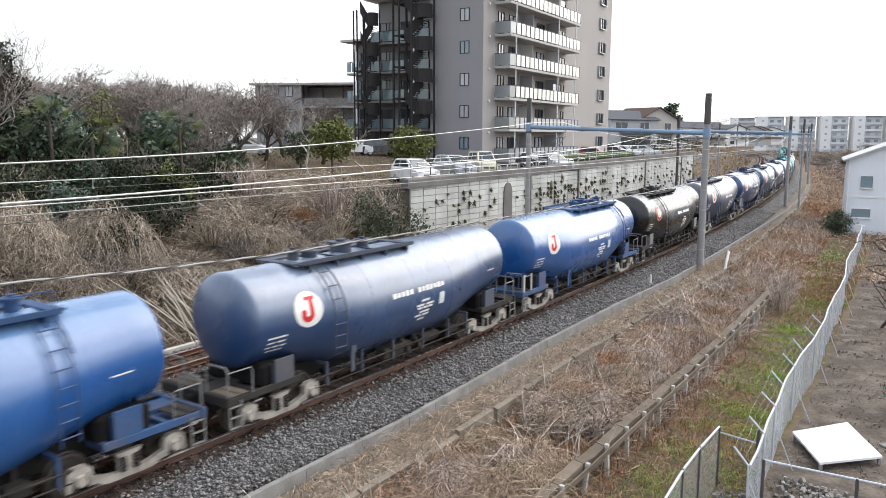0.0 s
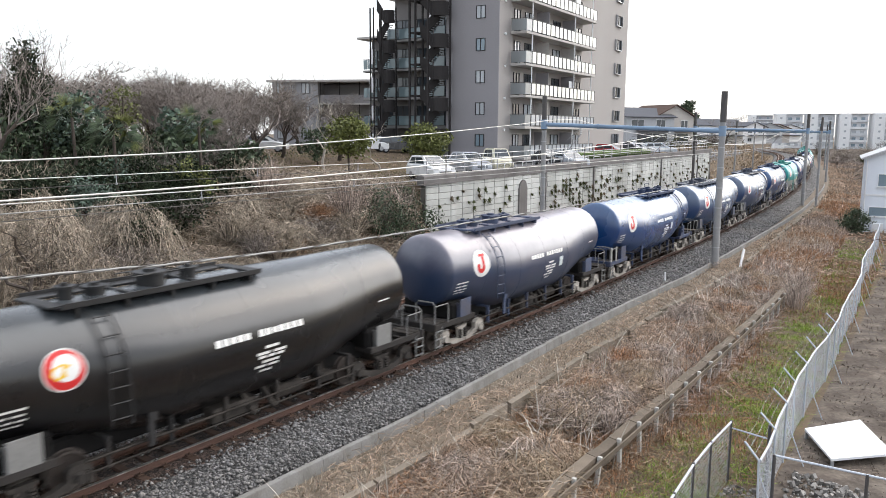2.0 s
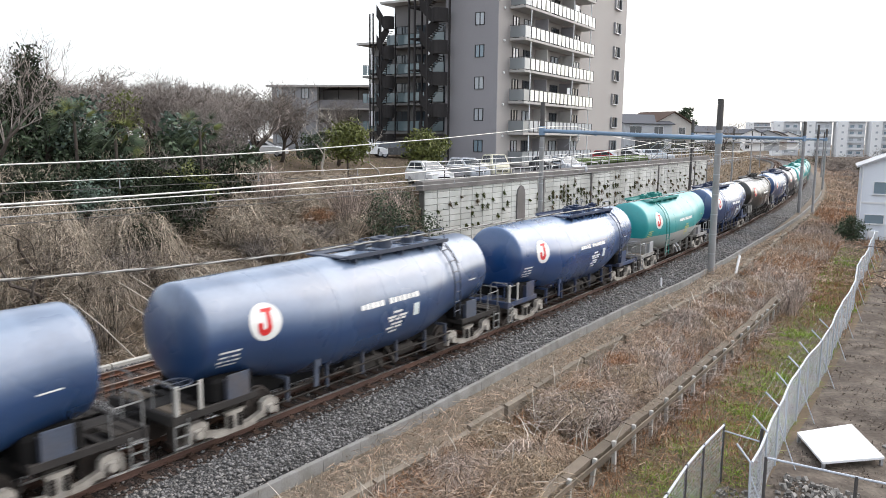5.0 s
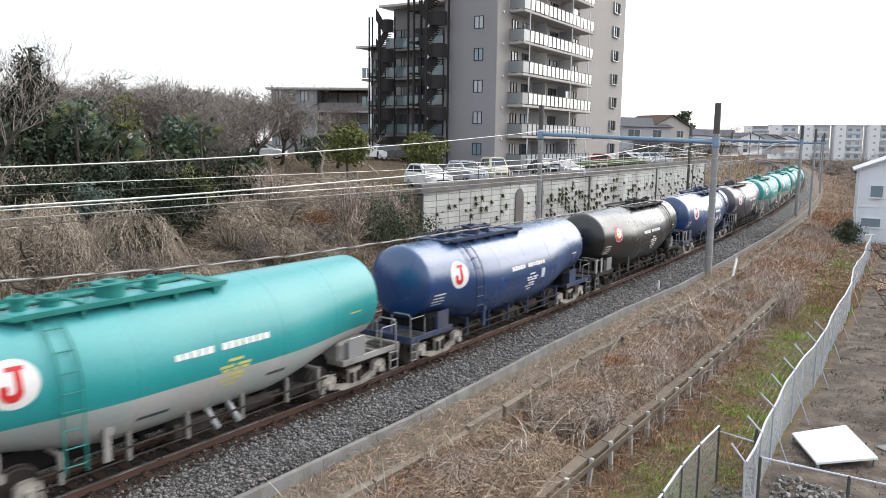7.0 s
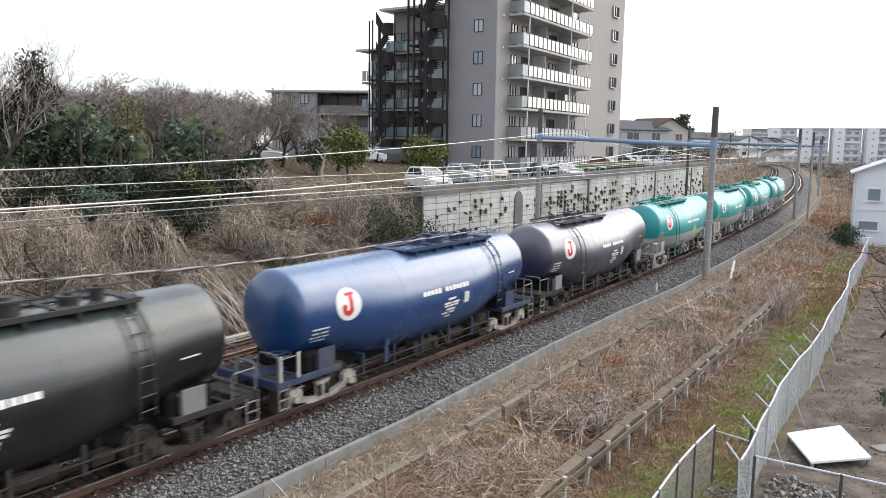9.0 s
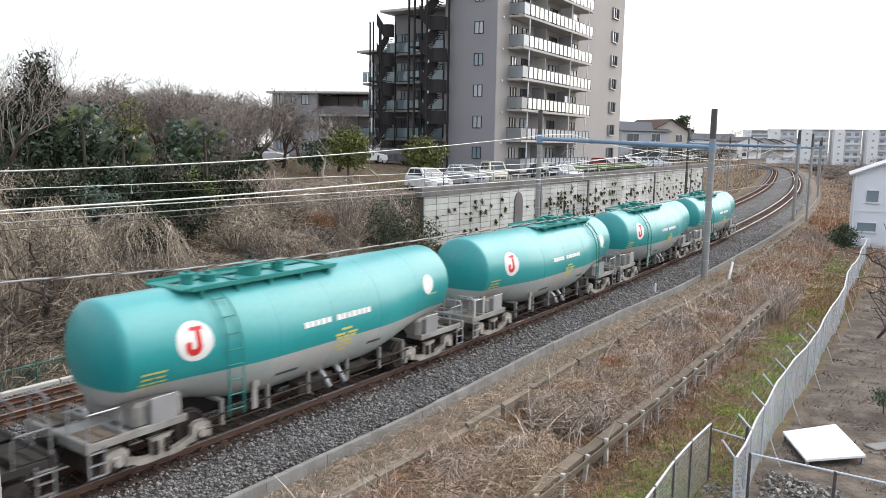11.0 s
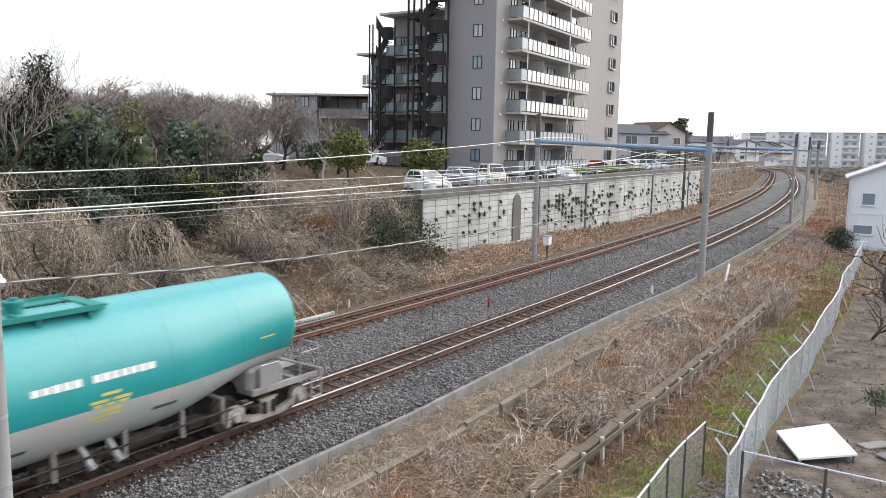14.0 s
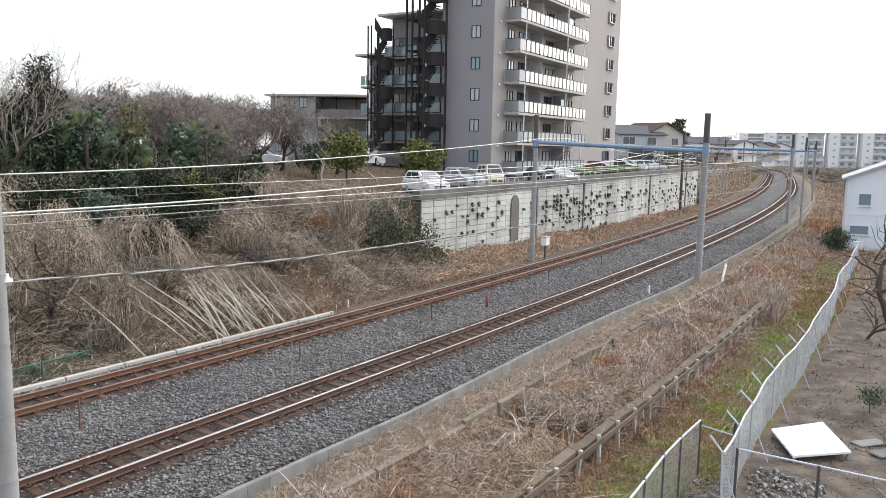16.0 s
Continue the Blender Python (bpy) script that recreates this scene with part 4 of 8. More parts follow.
for spec in TRAIN:
    if spec[:4] in MADE:
        src = MADE[spec[:4]]
        wg = copy_thing(src, Matrix.Identity(4))
        sets = [(c, c.matrix_basis.translation.x) for c in wg.children if c.name.startswith("wheelset")]
        tagged(wg, spec[4])
    else:
        wg, sets = make_wagon(*spec)
        MADE[spec[:4]] = wg
    WAGONS.append((wg, sets))


def train_s(k, t):
    """Where the middle of wagon k (1 is the first in view) stands on track A."""
    return -17.066 + 13.896 * k - 17.30 * t + .0447 * t * t + 4.16


def wagon_pose(s):
    a, b = trk(s - 4.92), trk(s + 4.92)
    d = b - a
    return Matrix.Translation((a + b) / 2) @ pose(0, 0, 0, 0, 0, math.degrees(math.atan2(d.y, d.x)))

# ---- retaining wall with the car park railing ----
def build_wall():
    top = root("wall_retaining", Matrix.Identity(4), "tall retaining wall of white concrete blocks with sooty coping", "wall", kind="structure")
    core = Build()
    rings = []
    for s in np.linspace(W0, W1, 60):
        o, zt = wall_o(s), wall_top(s)
        rings.append([trk(s, o, -.6), trk(s, o, zt), trk(s, o - .32, zt), trk(s, o - .32, -.6)])
    core.loft(rings, caps=True)
    part("wall_core", core, M["joint"], top)
    cop = Build()
    rings = []
    for s in np.linspace(W0 - .3, W1, 60):
        o, zt = wall_o(s), wall_top(s)
        rings.append([trk(s, o + .14, zt), trk(s, o + .14, zt + .5), trk(s, o + .08, zt + .56), trk(s, o - .36, zt + .56), trk(s, o - .36, zt)])
    cop.loft(rings, caps=True)
    part("coping", cop, M["coping"], top, "dark sooty concrete coping")
    # blocks in courses
    rng = random.Random(7)
    near, rest = 0, Build()
    L, Hh = 1.28, .372
    for col in range(int((W1 - W0) / L)):
        s0 = W0 + .05 + col * L
        zt = float(wall_top(s0 + L / 2))
        for row in range(13):
            z0 = -.5 + row * Hh
            if z0 + .1 > zt:
                continue
            z1 = min(z0 + Hh, zt)
            out = rng.uniform(.03, .06)
            a, e = s0 + .022, s0 + L - .022
            oa, oe = wall_o(a), wall_o(e)
            zb, zu = z0 + .007, z1 - .007
            vs = [trk(a, oa, zb), trk(e, oe, zb), trk(e, oe, zu), trk(a, oa, zu),
                  trk(a + .02, oa + out, zb + .02), trk(e - .02, oe + out, zb + .02), trk(e - .02, oe + out, zu - .02), trk(a + .02, oa + out, zu - .02)]
            fs = [(4, 5, 6, 7), (0, 1, 5, 4), (1, 2, 6, 5), (2, 3, 7, 6), (3, 0, 4, 7)]
            if near < 300 and col < 32 and row > 1:
                part("block", Build().add(vs, fs), M["block"], top)
                near += 1
            else:
                rest.add(vs, fs)
    tagged(part("far_blocks", rest, M["block"], top), kind="stuff")
    # sooty drain recesses
    for s in (45.2,):
        b = Build()
        pts = [(-.62, -.2), (.62, -.2), (.62, 2.4)] + [(.62 * math.cos(a), 2.4 + .75 * math.sin(a)) for a in np.linspace(.2, math.pi - .2, 7)] + [(-.62, 2.4)]
        m = Matrix.Translation(trk(s, wall_o(s) + .05, .4)) @ pose(0, 0, 0, 0, 0, turn(s))
        b.prism(pts, .12, m)
        part("drain_niche", b, M["coping"], top, "sooty arched drain niche")
    for s in (48.6, 57.5, 76.0, 92.0):
        b = Build()
        b.box(trk(s, wall_o(s) + .1, (wall_top(s) - .5) / 2), (.16, .12, float(wall_top(s)) + .5), pose(0, 0, 0, 0, 0, turn(s)).to_3x3())
        part("drain_pipe", b, M["coping"], top)


build_wall()


def build_tufts():
    """Green and dead clumps that hang from the weep holes of the wall."""
    rng = np.random.default_rng(11)
    L = 1.28
    for name, colour, label, pick in (("wall_tufts", (0.075, 0.085, 0.03), "dark green tufts growing from the joints of the block wall", 0), ("wall_tufts", (0.15, 0.115, 0.07), "dry brown tufts growing from the joints of the block wall", 1)):
        vs, tri, n = [], [], 0
        for col in range(int((W1 - W0) / L)):
            s0 = W0 + .05 + L * col
            thick = .46 if 50 < s0 < 64 else (.2 if s0 > 64 or 36 < s0 < 42 else .08)
            for row in range(2, 12):
                for half in (0, .5):
                    z = -.5 + .372 * row
                    band = 1.25 if 4 < row < 10 else .55
                    if z > wall_top(s0) - .25 or rng.random() > thick * band * (.8 if half else 1) or (rng.random() < .68) == bool(pick):
                        continue
                    s = s0 + L * half + rng.normal(0, .05)
                    size = rng.uniform(.10, .26) * (1.25 if 49 < s0 < 66 else 1)
                    for _ in range(int(rng.integers(26, 46))):
                        p = trk(s + rng.normal(0, size * .35), wall_o(s) + .05, z + rng.normal(-.02, size * .28))
                        q = p + (trk(s, 0) - trk(s, -1)) * rng.uniform(.05, .22) + Vector((rng.normal(0, .05), rng.normal(0, .05), rng.normal(-.75, .4) * size))
                        w = Vector((rng.normal(), rng.normal(), rng.normal())).normalized() * rng.uniform(.018, .036)
                        vs += [tuple(p - w), tuple(p + w), tuple(q)]
                        tri.append((n, n + 1, n + 2))
                        n += 3
        mt = material("wall_tuft_leaf", colour, .9, vary=.3, bump=0, island=.5)
        tagged(new(name, soup(name, vs, tri, mt)), label, "weeds", kind="stuff")


build_tufts()


def build_railing():
    top = root("car_park_railing", Matrix.Identity(4), "grey steel pipe railing on the coping of the car park wall", "railing")
    for k in range(33):
        s = W0 + .3 + k * 2.0
        o, zt = float(wall_o(s)) - .12, float(wall_top(s)) + .55
        b = Build()
        b.cyl(trk(s, o, zt), trk(s, o, zt + 1.08), .035, n=8)
        part("post", b, M["pole_dark"] if k % 2 else M["steel"], top)
    for h in (.35, .72, 1.08):
        b = Build()
        b.tube([trk(s, wall_o(s) - .12, wall_top(s) + .55 + h) for s in np.linspace(W0 + .3, W0 + 64.3, 33)], .028, 6)
        part("rail", b, M["steel"], top)
    # low white vehicle barrier behind
    g = root("vehicle_barrier", Matrix.Identity(4), "low white pipe barrier along the parking bays", "barrier")
    for k in range(9):
        s = 42 + k * 2.6
        o = float(wall_o(s)) - 1.1
        z = float(ground_z(s, o))
        b = Build()
        b.tube([trk(s, o, z), trk(s, o, z + .75), trk(s + .15, o, z + .85), trk(s + 1.65, o, z + .85), trk(s + 1.8, o, z + .75), trk(s + 1.8, o, z)], .035, 6)
        b.tube([trk(s, o, z + .45), trk(s + 1.8, o, z + .45)], .03, 6)
        part("hoop", b, M["white"], g)


build_railing()

# ---- electrification poles, portals and wires ----
def concrete_pole(s, o, z0, z1, r0, r1, sleeve, label):
    top = root("catenary_pole", Matrix.Translation(trk(s, o, z0)) @ pose(0, 0, 0, 0, 0, turn(s)), label, "railway pole", "poles along the railway")
    h = z1 - z0
    b = Build()
    b.cyl((0, 0, -.3), (0, 0, h - sleeve), r0, r0 + (r1 - r0) * (h - sleeve) / h, n=18)
    shaft = part("shaft", b, M["pole"], top, smooth=True)
    b = Build()
    b.cyl((0, 0, h - sleeve - .1), (0, 0, h), r1 + .02, r1 + .01, n=14)
    part("top_sleeve", b, M["pole_dark"], top, "dark steel pole top", smooth=True)
    for k in range(int(h / .55)):
        z = .6 + k * .55
        if z > h - sleeve - .4:
            break
        rr = r0 + (r1 - r0) * z / h + .006
        b = Build()
        b.cyl((0, 0, z), (0, 0, z + .05), rr, n=18)
        part("band", b, M["steel"] if k % 2 else M["pole"], top, smooth=True)
    return top, shaft


concrete_pole(40.3, 3.12, -.6, 9.07, .20, .155, 1.55, "grey banded concrete railway pole with a dark top sleeve")
concrete_pole(40.3, -7.5, -.4, 9.05, .17, .14, 2.0, "grey concrete railway pole with a dark top")
concrete_pole(84.8, 2.8, -.5, 8.88, .18, .14, 1.4, "grey concrete railway pole with a dark top")
concrete_pole(84.8, 4.1, -.7, 8.55, .13, .10, 1.3, "slim dark-topped railway pole beside the portal")
concrete_pole(82.0, -8.0, -.4, 9.06, .14, .13, 8.6, "dark steel railway pole at the wall's foot")
concrete_pole(128.3, -9.8, -.3, 8.8, .15, .12, 2.0, "grey concrete railway pole")
concrete_pole(130.0, 3.6, -.5, 8.8, .17, .13, 1.6, "grey concrete railway pole with a dark top")
concrete_pole(166.0, -9.7, -.2, 8.9, .15, .12, 1.0, "grey concrete railway pole")
concrete_pole(176.0, 3.8, -.5, 8.8, .17, .13, 1.6, "grey concrete railway pole with a dark top")
concrete_pole(215.0, -9.7, -.2, 8.9, .15, .12, 1.0, "grey concrete railway pole")
concrete_pole(222.0, 3.8, -.5, 8.8, .17, .13, 1.6, "grey concrete railway pole with a dark top")
concrete_pole(1.38, 3.12, -.6, 9.0, .15, .12, 1.5, "pale grey banded concrete pole carrying a cable")


def portal(s, oa, ob, za, zb, r, sa=None):
    sa = s if sa is None else sa
    top = root("portal_beam", Matrix.Identity(4), "pale blue steel portal beam across both tracks", "portal beam", "portal beams")
    b = Build()
    a, e = trk(sa, oa, za), trk(s, ob, zb)
    b.cyl(a, e, r, n=14)
    for f in (.33, .66):
        p = a.lerp(e, f)
        d = (e - a).normalized() * .06
        b.cyl(p - d, p + d, r + .04, n=14)
    beam = part("beam", b, M["beam"], top, smooth=True)
    for p, w in ((a, .1), (e, -.1)):
        b = Build()
        b.cyl(p - Vector((0, 0, .28)), p + Vector((0, 0, .28)), .2, n=14)
        part("collar", b, M["beam"], top, smooth=True)
    for o in (0.25, -SEP + .25):
        p = a.lerp(e, (o - oa) / (ob - oa))
        z = p.z
        b = Build()
        b.cyl(p, p - Vector((0, 0, .5)), .03, n=6)
        q = p - Vector((0, 0, .5))
        b.cyl(q, trk(s, o - 1.0, 5.55), .025, n=6)
        b.cyl(p - Vector((0, 0, .1)), trk(s, o - .9, 6.35), .02, n=6)
        part("registration_arm", b, M["steel"], top)
        for zz in (-.16, -.3, -.42):
            b = Build()
            b.cyl(p + Vector((0, 0, zz)), p + Vector((0, 0, zz - .05)), .085, n=12)
            part("insulator", b, M["insul"], top, smooth=True)


portal(40.3, -7.5, 3.12, 7.32, 6.95, .12)
portal(84.8, -8.0, 2.8, 7.35, 7.15, .13, 82.0)
portal(130.0, -9.8, 3.6, 7.3, 7.2, .13, 128.3)
portal(176.0, -9.7, 3.8, 7.3, 7.2, .13, 166.0)
portal(222.0, -9.7, 3.8, 7.3, 7.2, .13, 215.0)

SUPPORTS = [-42, -4.5, 40.3, 84.8, 130, 176, 222, 268]


def wire(label, o, nodes, r, mat, name="overhead_wire"):
    """nodes: (s, z) pairs; smooth between them."""
    ss, zz = [n[0] for n in nodes], [n[1] for n in nodes]
    b = Build()
    s = np.arange(ss[0], ss[-1] + .1, 1.5)
    b.tube([trk(q, o(q) if callable(o) else o, float(np.interp(q, ss, zz))) for q in s], r, 5)
    return thing(name, b, mat, label, "overhead wire", "overhead wires")


def sagging(z_top, z_low, first=None):
    """Heights of a messenger that hangs between the supports."""
    nodes = []
    for a, e in zip(SUPPORTS[:-1], SUPPORTS[1:]):
        for f in np.linspace(0, 1, 13)[:-1]:
            nodes.append((a + (e - a) * f, z_top - (z_top - z_low) * 4 * f * (1 - f)))
    nodes.append((SUPPORTS[-1], z_top))
    return nodes


def left_low(nodes, shift):
    """The first span is lower towards the near end."""
    return [(s, z) if s > 40.2 else (s, shift(s)) for s, z in nodes]


B_MESS = lambda s: float(np.interp(s, [-60, -10, 8, 15, 25, 33, 40.3], [5.95, 5.95, 6.07, 6.28, 6.77, 7.25, 7.8]))
A_MESS = lambda s: float(np.interp(s, [-60, -10, 8, 15, 25, 33, 40.3], [5.5, 5.5, 5.58, 5.73, 5.98, 6.32, 6.75]))
wire("bright aluminium messenger cable hanging over the far track", -SEP, left_low(sagging(7.6, 6.5), B_MESS), .020, M["wire_pale"])
wire("bright aluminium messenger cable hanging over the near track", 0.0, left_low(sagging(6.8, 5.95), A_MESS), .020, M["wire_pale"])
for o, z, r, mt in ((-SEP, 5.60, .013, "wire_pale"), (-SEP, 5.36, .010, "wire_dark"), (0.0, 5.50, .012, "wire_pale"), (0.0, 5.33, .012, "cable"), (0.05, 5.20, .009, "wire_dark")):
    wire("thin contact wire stretched above the track", o, [(-42, z), (268, z)], r, M[mt])


def build_droppers():
    top = root("wire_droppers", Matrix.Identity(4), "short pale droppers and clips between the overhead wires", "overhead wire")
    for o, z0, z1 in ((-SEP, 5.36, 5.60), (0.0, 5.33, 5.50)):
        for k in range(14):
            s = 3 + k * 5.1 + (1.3 if o else 0)
            b = Build()
            b.cyl(trk(s, o, z0 - .02), trk(s, o, z1), .013, n=5)
            b.box(trk(s, o, z0), (.05, .03, .06))
            part("dropper", b, M["steel"], top)


build_droppers()
POLE_RUN = [(1.38, 4.80), (5, 4.57), (8, 4.46), (15, 4.40), (25, 4.34), (33, 4.32), (40.3, 4.34), (62, 4.1), (84.8, 4.35)]


def twisted(label, phase, r, off, mat, s1):
    """One strand of the cable bundle, wound round its run."""
    b, ss, zz = Build(), [n[0] for n in POLE_RUN], [n[1] for n in POLE_RUN]
    pts = []
    for s in np.arange(1.38, s1, .09):
        a = 2 * math.pi * s / 1.0 + phase
        pts.append(trk(s, 3.0 + off * math.cos(a), float(np.interp(s, ss, zz)) + off * math.sin(a)))
    b.tube(pts, r, 5)
    thing("pole_cable", b, mat, label, "overhead wire", "overhead wires")


twisted("pale grey strand of the twisted cable along the near poles", 0.0, .019, .008, M["cable"], 84.8)
twisted("black strand of the twisted cable along the near poles", 3.1, .013, .016, M["wire_dark"], 84.8)
wire("grey feeder cable along the portal tops", 1.6, [(40.3, 7.1), (62, 6.7), (84.8, 7.2), (107, 6.8), (130, 7.3), (176, 7.3)], .016, M["cable"])


def cable_clip():
    top = root("cable_bracket", Matrix.Translation(trk(1.50, 3.16, 4.82)) @ pose(0, 0, 0, 0, 0, turn(2)), "white porcelain cable bracket on the near pole", "bracket")
    b = Build()
    b.cyl((0, 0, .0), (0, 0, .05), .10, .085, n=14)
    b.cyl((0, 0, .05), (0, 0, .12), .055, .045, n=12)
    part("insulator", b, M["insul"], top, smooth=True)
    b = Build()
    b.box((-.04, 0, -.04), (.22, .05, .07), cut=.01)
    part("clamp", b, M["steel"], top)


cable_clip()

# ---- apartment tower ----
TILE_LOW = material("blue_grey_wall_tile", (0.31, 0.31, 0.325), .7, vary=.08, scale=.3, fine=8, bump=.1)
TILE_WARM = material("warm_grey_wall_tile", (0.35, 0.33, 0.318), .7, vary=.08, scale=.3, fine=8, bump=.1, bump_scale=20, stain=(0.31, 0.285, 0.27), stain_scale=.15, stain_amount=.5, streak=True)
TILE_DARK = material("dark_grey_wall_tile", (0.285, 0.275, 0.29), .7, vary=.08, scale=.3, fine=8, bump=.1, bump_scale=20, stain=(0.21, 0.20, 0.205), stain_scale=.15, stain_amount=.5, streak=True)
SLAB = material("balcony_concrete", (0.47, 0.45, 0.43), .8, vary=.1, fine=12, bump=.1)
PANEL = glass_pane("frosted_balcony_panel", (0.88, 0.89, 0.80), .18)
STAIR = material("dark_stair_steel", (0.04, 0.037, 0.037), .86, vary=.2, bump=.1)
# wing glass, tile and slab hold the recess shade in darker colours
WING_GLASS = glass_pane("blue_grey_balcony_glass", (0.17, 0.23, 0.25), .12)
WING_SHADE_TILE = material("shaded_brown_grey_tile", (0.19, 0.18, 0.178), .75, vary=.1, scale=.3, fine=8, bump=.1)
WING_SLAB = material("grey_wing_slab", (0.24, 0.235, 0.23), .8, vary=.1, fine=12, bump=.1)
FLOOR0, STOREY, LEVELS = 4.55, 2.85, 10
TOWER = Matrix.Translation((4.4, 71.0, 0)) @ pose(0, 0, 0, 0, 0, 58.8)


def window(parent, m, w, h, panes=2, frame_mat=None, pane_mat=None, name="window", depth=.10):
    """A framed window whose face looks along -y of m."""
    f = .05
    fm, pm = frame_mat or M["frame_dark"], pane_mat or M["glass_pale"]
    b = Build()
    r = m.to_3x3()
    for c, sz in (((0, 0, h / 2 - f / 2), (w, depth, f)), ((0, 0, -h / 2 + f / 2), (w, depth, f)), ((-w / 2 + f / 2, 0, 0), (f, depth, h - 2 * f)), ((w / 2 - f / 2, 0, 0), (f, depth, h - 2 * f))):
        b.box(m @ Vector(c), sz, r)
    if panes > 1:
        b.box(m @ Vector((0, -.005, 0)), (f, depth, h - 2 * f), r)
    win = part(name, b, fm, parent)
    for i in range(panes):
        pw = (w - 2 * f) / panes
        g = Build()
        g.box(m @ Vector((-w / 2 + f + pw * (i + .5), .02, 0)), (pw - .02, .015, h - 2 * f - .01), r)
        part("pane", g, pm, win)
    return win


def build_tower():
    top = root("apartment_tower", TOWER, "tall grey-tiled apartment tower with white-panelled balconies and dark stairs", "apartment building")
    zt = FLOOR0 + LEVELS * STOREY
    b = Build()
    b.box((17.35, 2.75, (4.0 + zt) / 2), (34.7, 5.5, zt - 4.0))
    part("wall", b, TILE_WARM, top)
    b = Build()
    b.box((-.05, 2.75, (4.0 + zt) / 2), (.12, 5.5, zt - 4.0))
    part("gable_wall", b, TILE_DARK, top, "dark grey tiled gable wall")
    b = Build()
    b.box((17.35, 2.75, zt + .25), (35.2, 6.0, .5))
    part("roof", b, SLAB, top)
    for k in range(LEVELS):
        z = FLOOR0 + k * STOREY
        # gable window, far facade window
        window(top, Matrix.Translation((-.13, 1.85, z + 1.55)) @ pose(0, 0, 0, 0, 0, -90), .95, 1.12, pane_mat=M["glass_pale"] if k % 3 else M["glass_blue"])
        w2 = window(top, Matrix.Translation((31.2, -.04, z + 1.55)), 1.9, 1.25, pane_mat=M["glass"], frame_mat=M["pole_dark"])
        b = Build()
        b.box((31.2, -.12, z + .88), (2.1, .25, .1))
        b.box((30.2, -.12, z + 1.5), (.08, .22, 1.3))
        b.box((32.2, -.12, z + 1.5), (.08, .22, 1.3))
        part("window_guard", b, M["steel"], w2)
        # small round wall lamp beside the balcony
        b = Build()
        b.cyl((1.0, -.02, z + 2.5), (1.0, -.14, z + 2.5), .11, n=10)
        part("wall_vent", b, M["white"], top)
        # balcony
        x0, x1 = 2.2, 19.7
        b = Build()
        b.box(((x0 + x1) / 2, -.8, z - .13), (x1 - x0, 1.6, .22), cut=.02)
        bal = part("balcony", b, SLAB, top, "concrete balcony slab")
        n = 16
        for i in range(n):
            xa = x0 + 1.3 + (x1 - x0 - 1.3) * i / n
            g = Build()
            wdt = (x1 - x0 - 1.3) / n
            g.box((xa + wdt / 2, -1.57, z + .58), (wdt * .74, .03, .98))
            part("balcony_panel", g, PANEL if k > 1 else M["glass_pale"], bal)
        g = Build()
        g.box(((x0 + x1) / 2, -1.57, z + 1.10), (x1 - x0, .05, .05))
        g.box((x0 + .02, -.8, z + 1.10), (.05, 1.55, .05))
        for i in range(n + 1):
            g.box((x0 + 1.3 + (x1 - x0 - 1.3) * i / n, -1.57, z + .55), (.045, .04, 1.1))
        part("balcony_rail", g, M["frame_dark"], bal)
        g = Build()
        g.box((x0 + .6, -1.56, z + .55), (1.15, .03, 1.0))
        g.box((x0 + .02, -.8, z + .55), (.03, 1.5, 1.0))
        part("side_screen", g, M["glass_grey"], bal, "grey glass balcony side screen")
        # openings behind the balcony
        for xw, wd in ((3.4, 1.2), (5.9, 1.7), (9.0, 2.4), (12.4, 1.8), (15.2, 2.4), (18.3, 1.6)):
            window(bal, Matrix.Translation((xw, -.05, z + 1.08)), wd, 2.0, pane_mat=M["glass"] if (k + int(xw)) % 3 else M["glass_pale"], name="balcony_door")
        for xd in (7.6, 13.9):
            g = Build()
            g.box((xd, -.72, z + 1.2), (.05, 1.35, 2.2))
            part("divider", g, TILE_DARK if (k + int(xd)) % 2 else SLAB, bal)
            g = Build()
            g.box((xd + .55, -.3, z + .42), (.8, .3, .62), cut=.02)
            part("air_conditioner", g, M["white"], bal)
        for xp in (3.6, 13.8, 18.6):
            g = Build()
            g.cyl((xp, -1.5, z), (xp, -1.5, z + STOREY - .24), .06, n=8)
            part("downpipe", g, M["white"], bal)
        # short slabs at the far end
        b = Build()
        b.box((35.1, 3.6, z - .1), (1.0, 3.4, .16))
        part("rear_ledge", b, SLAB, top)
    # laundry
    rng = random.Random(5)
    for k in (2, 5, 6, 6, 7):
        b = Build()
        xx = rng.uniform(8, 17)
        b.box((xx, -1.25, FLOOR0 + k * STOREY + 1.45), (rng.uniform(.5, 1.1), .08, .75), cut=.03)
        part("laundry", b, M["white"], top)
    # low planting strip
    b = Build()
    b.box((16, -4.0, 4.6), (30, 1.6, .7), cut=.2)
    part("planter_hedge", b, material("clipped_hedge", (0.06, 0.095, 0.025), .95, vary=.5, scale=3, fine=20, bump=1.0, bump_scale=12), top)


build_tower()


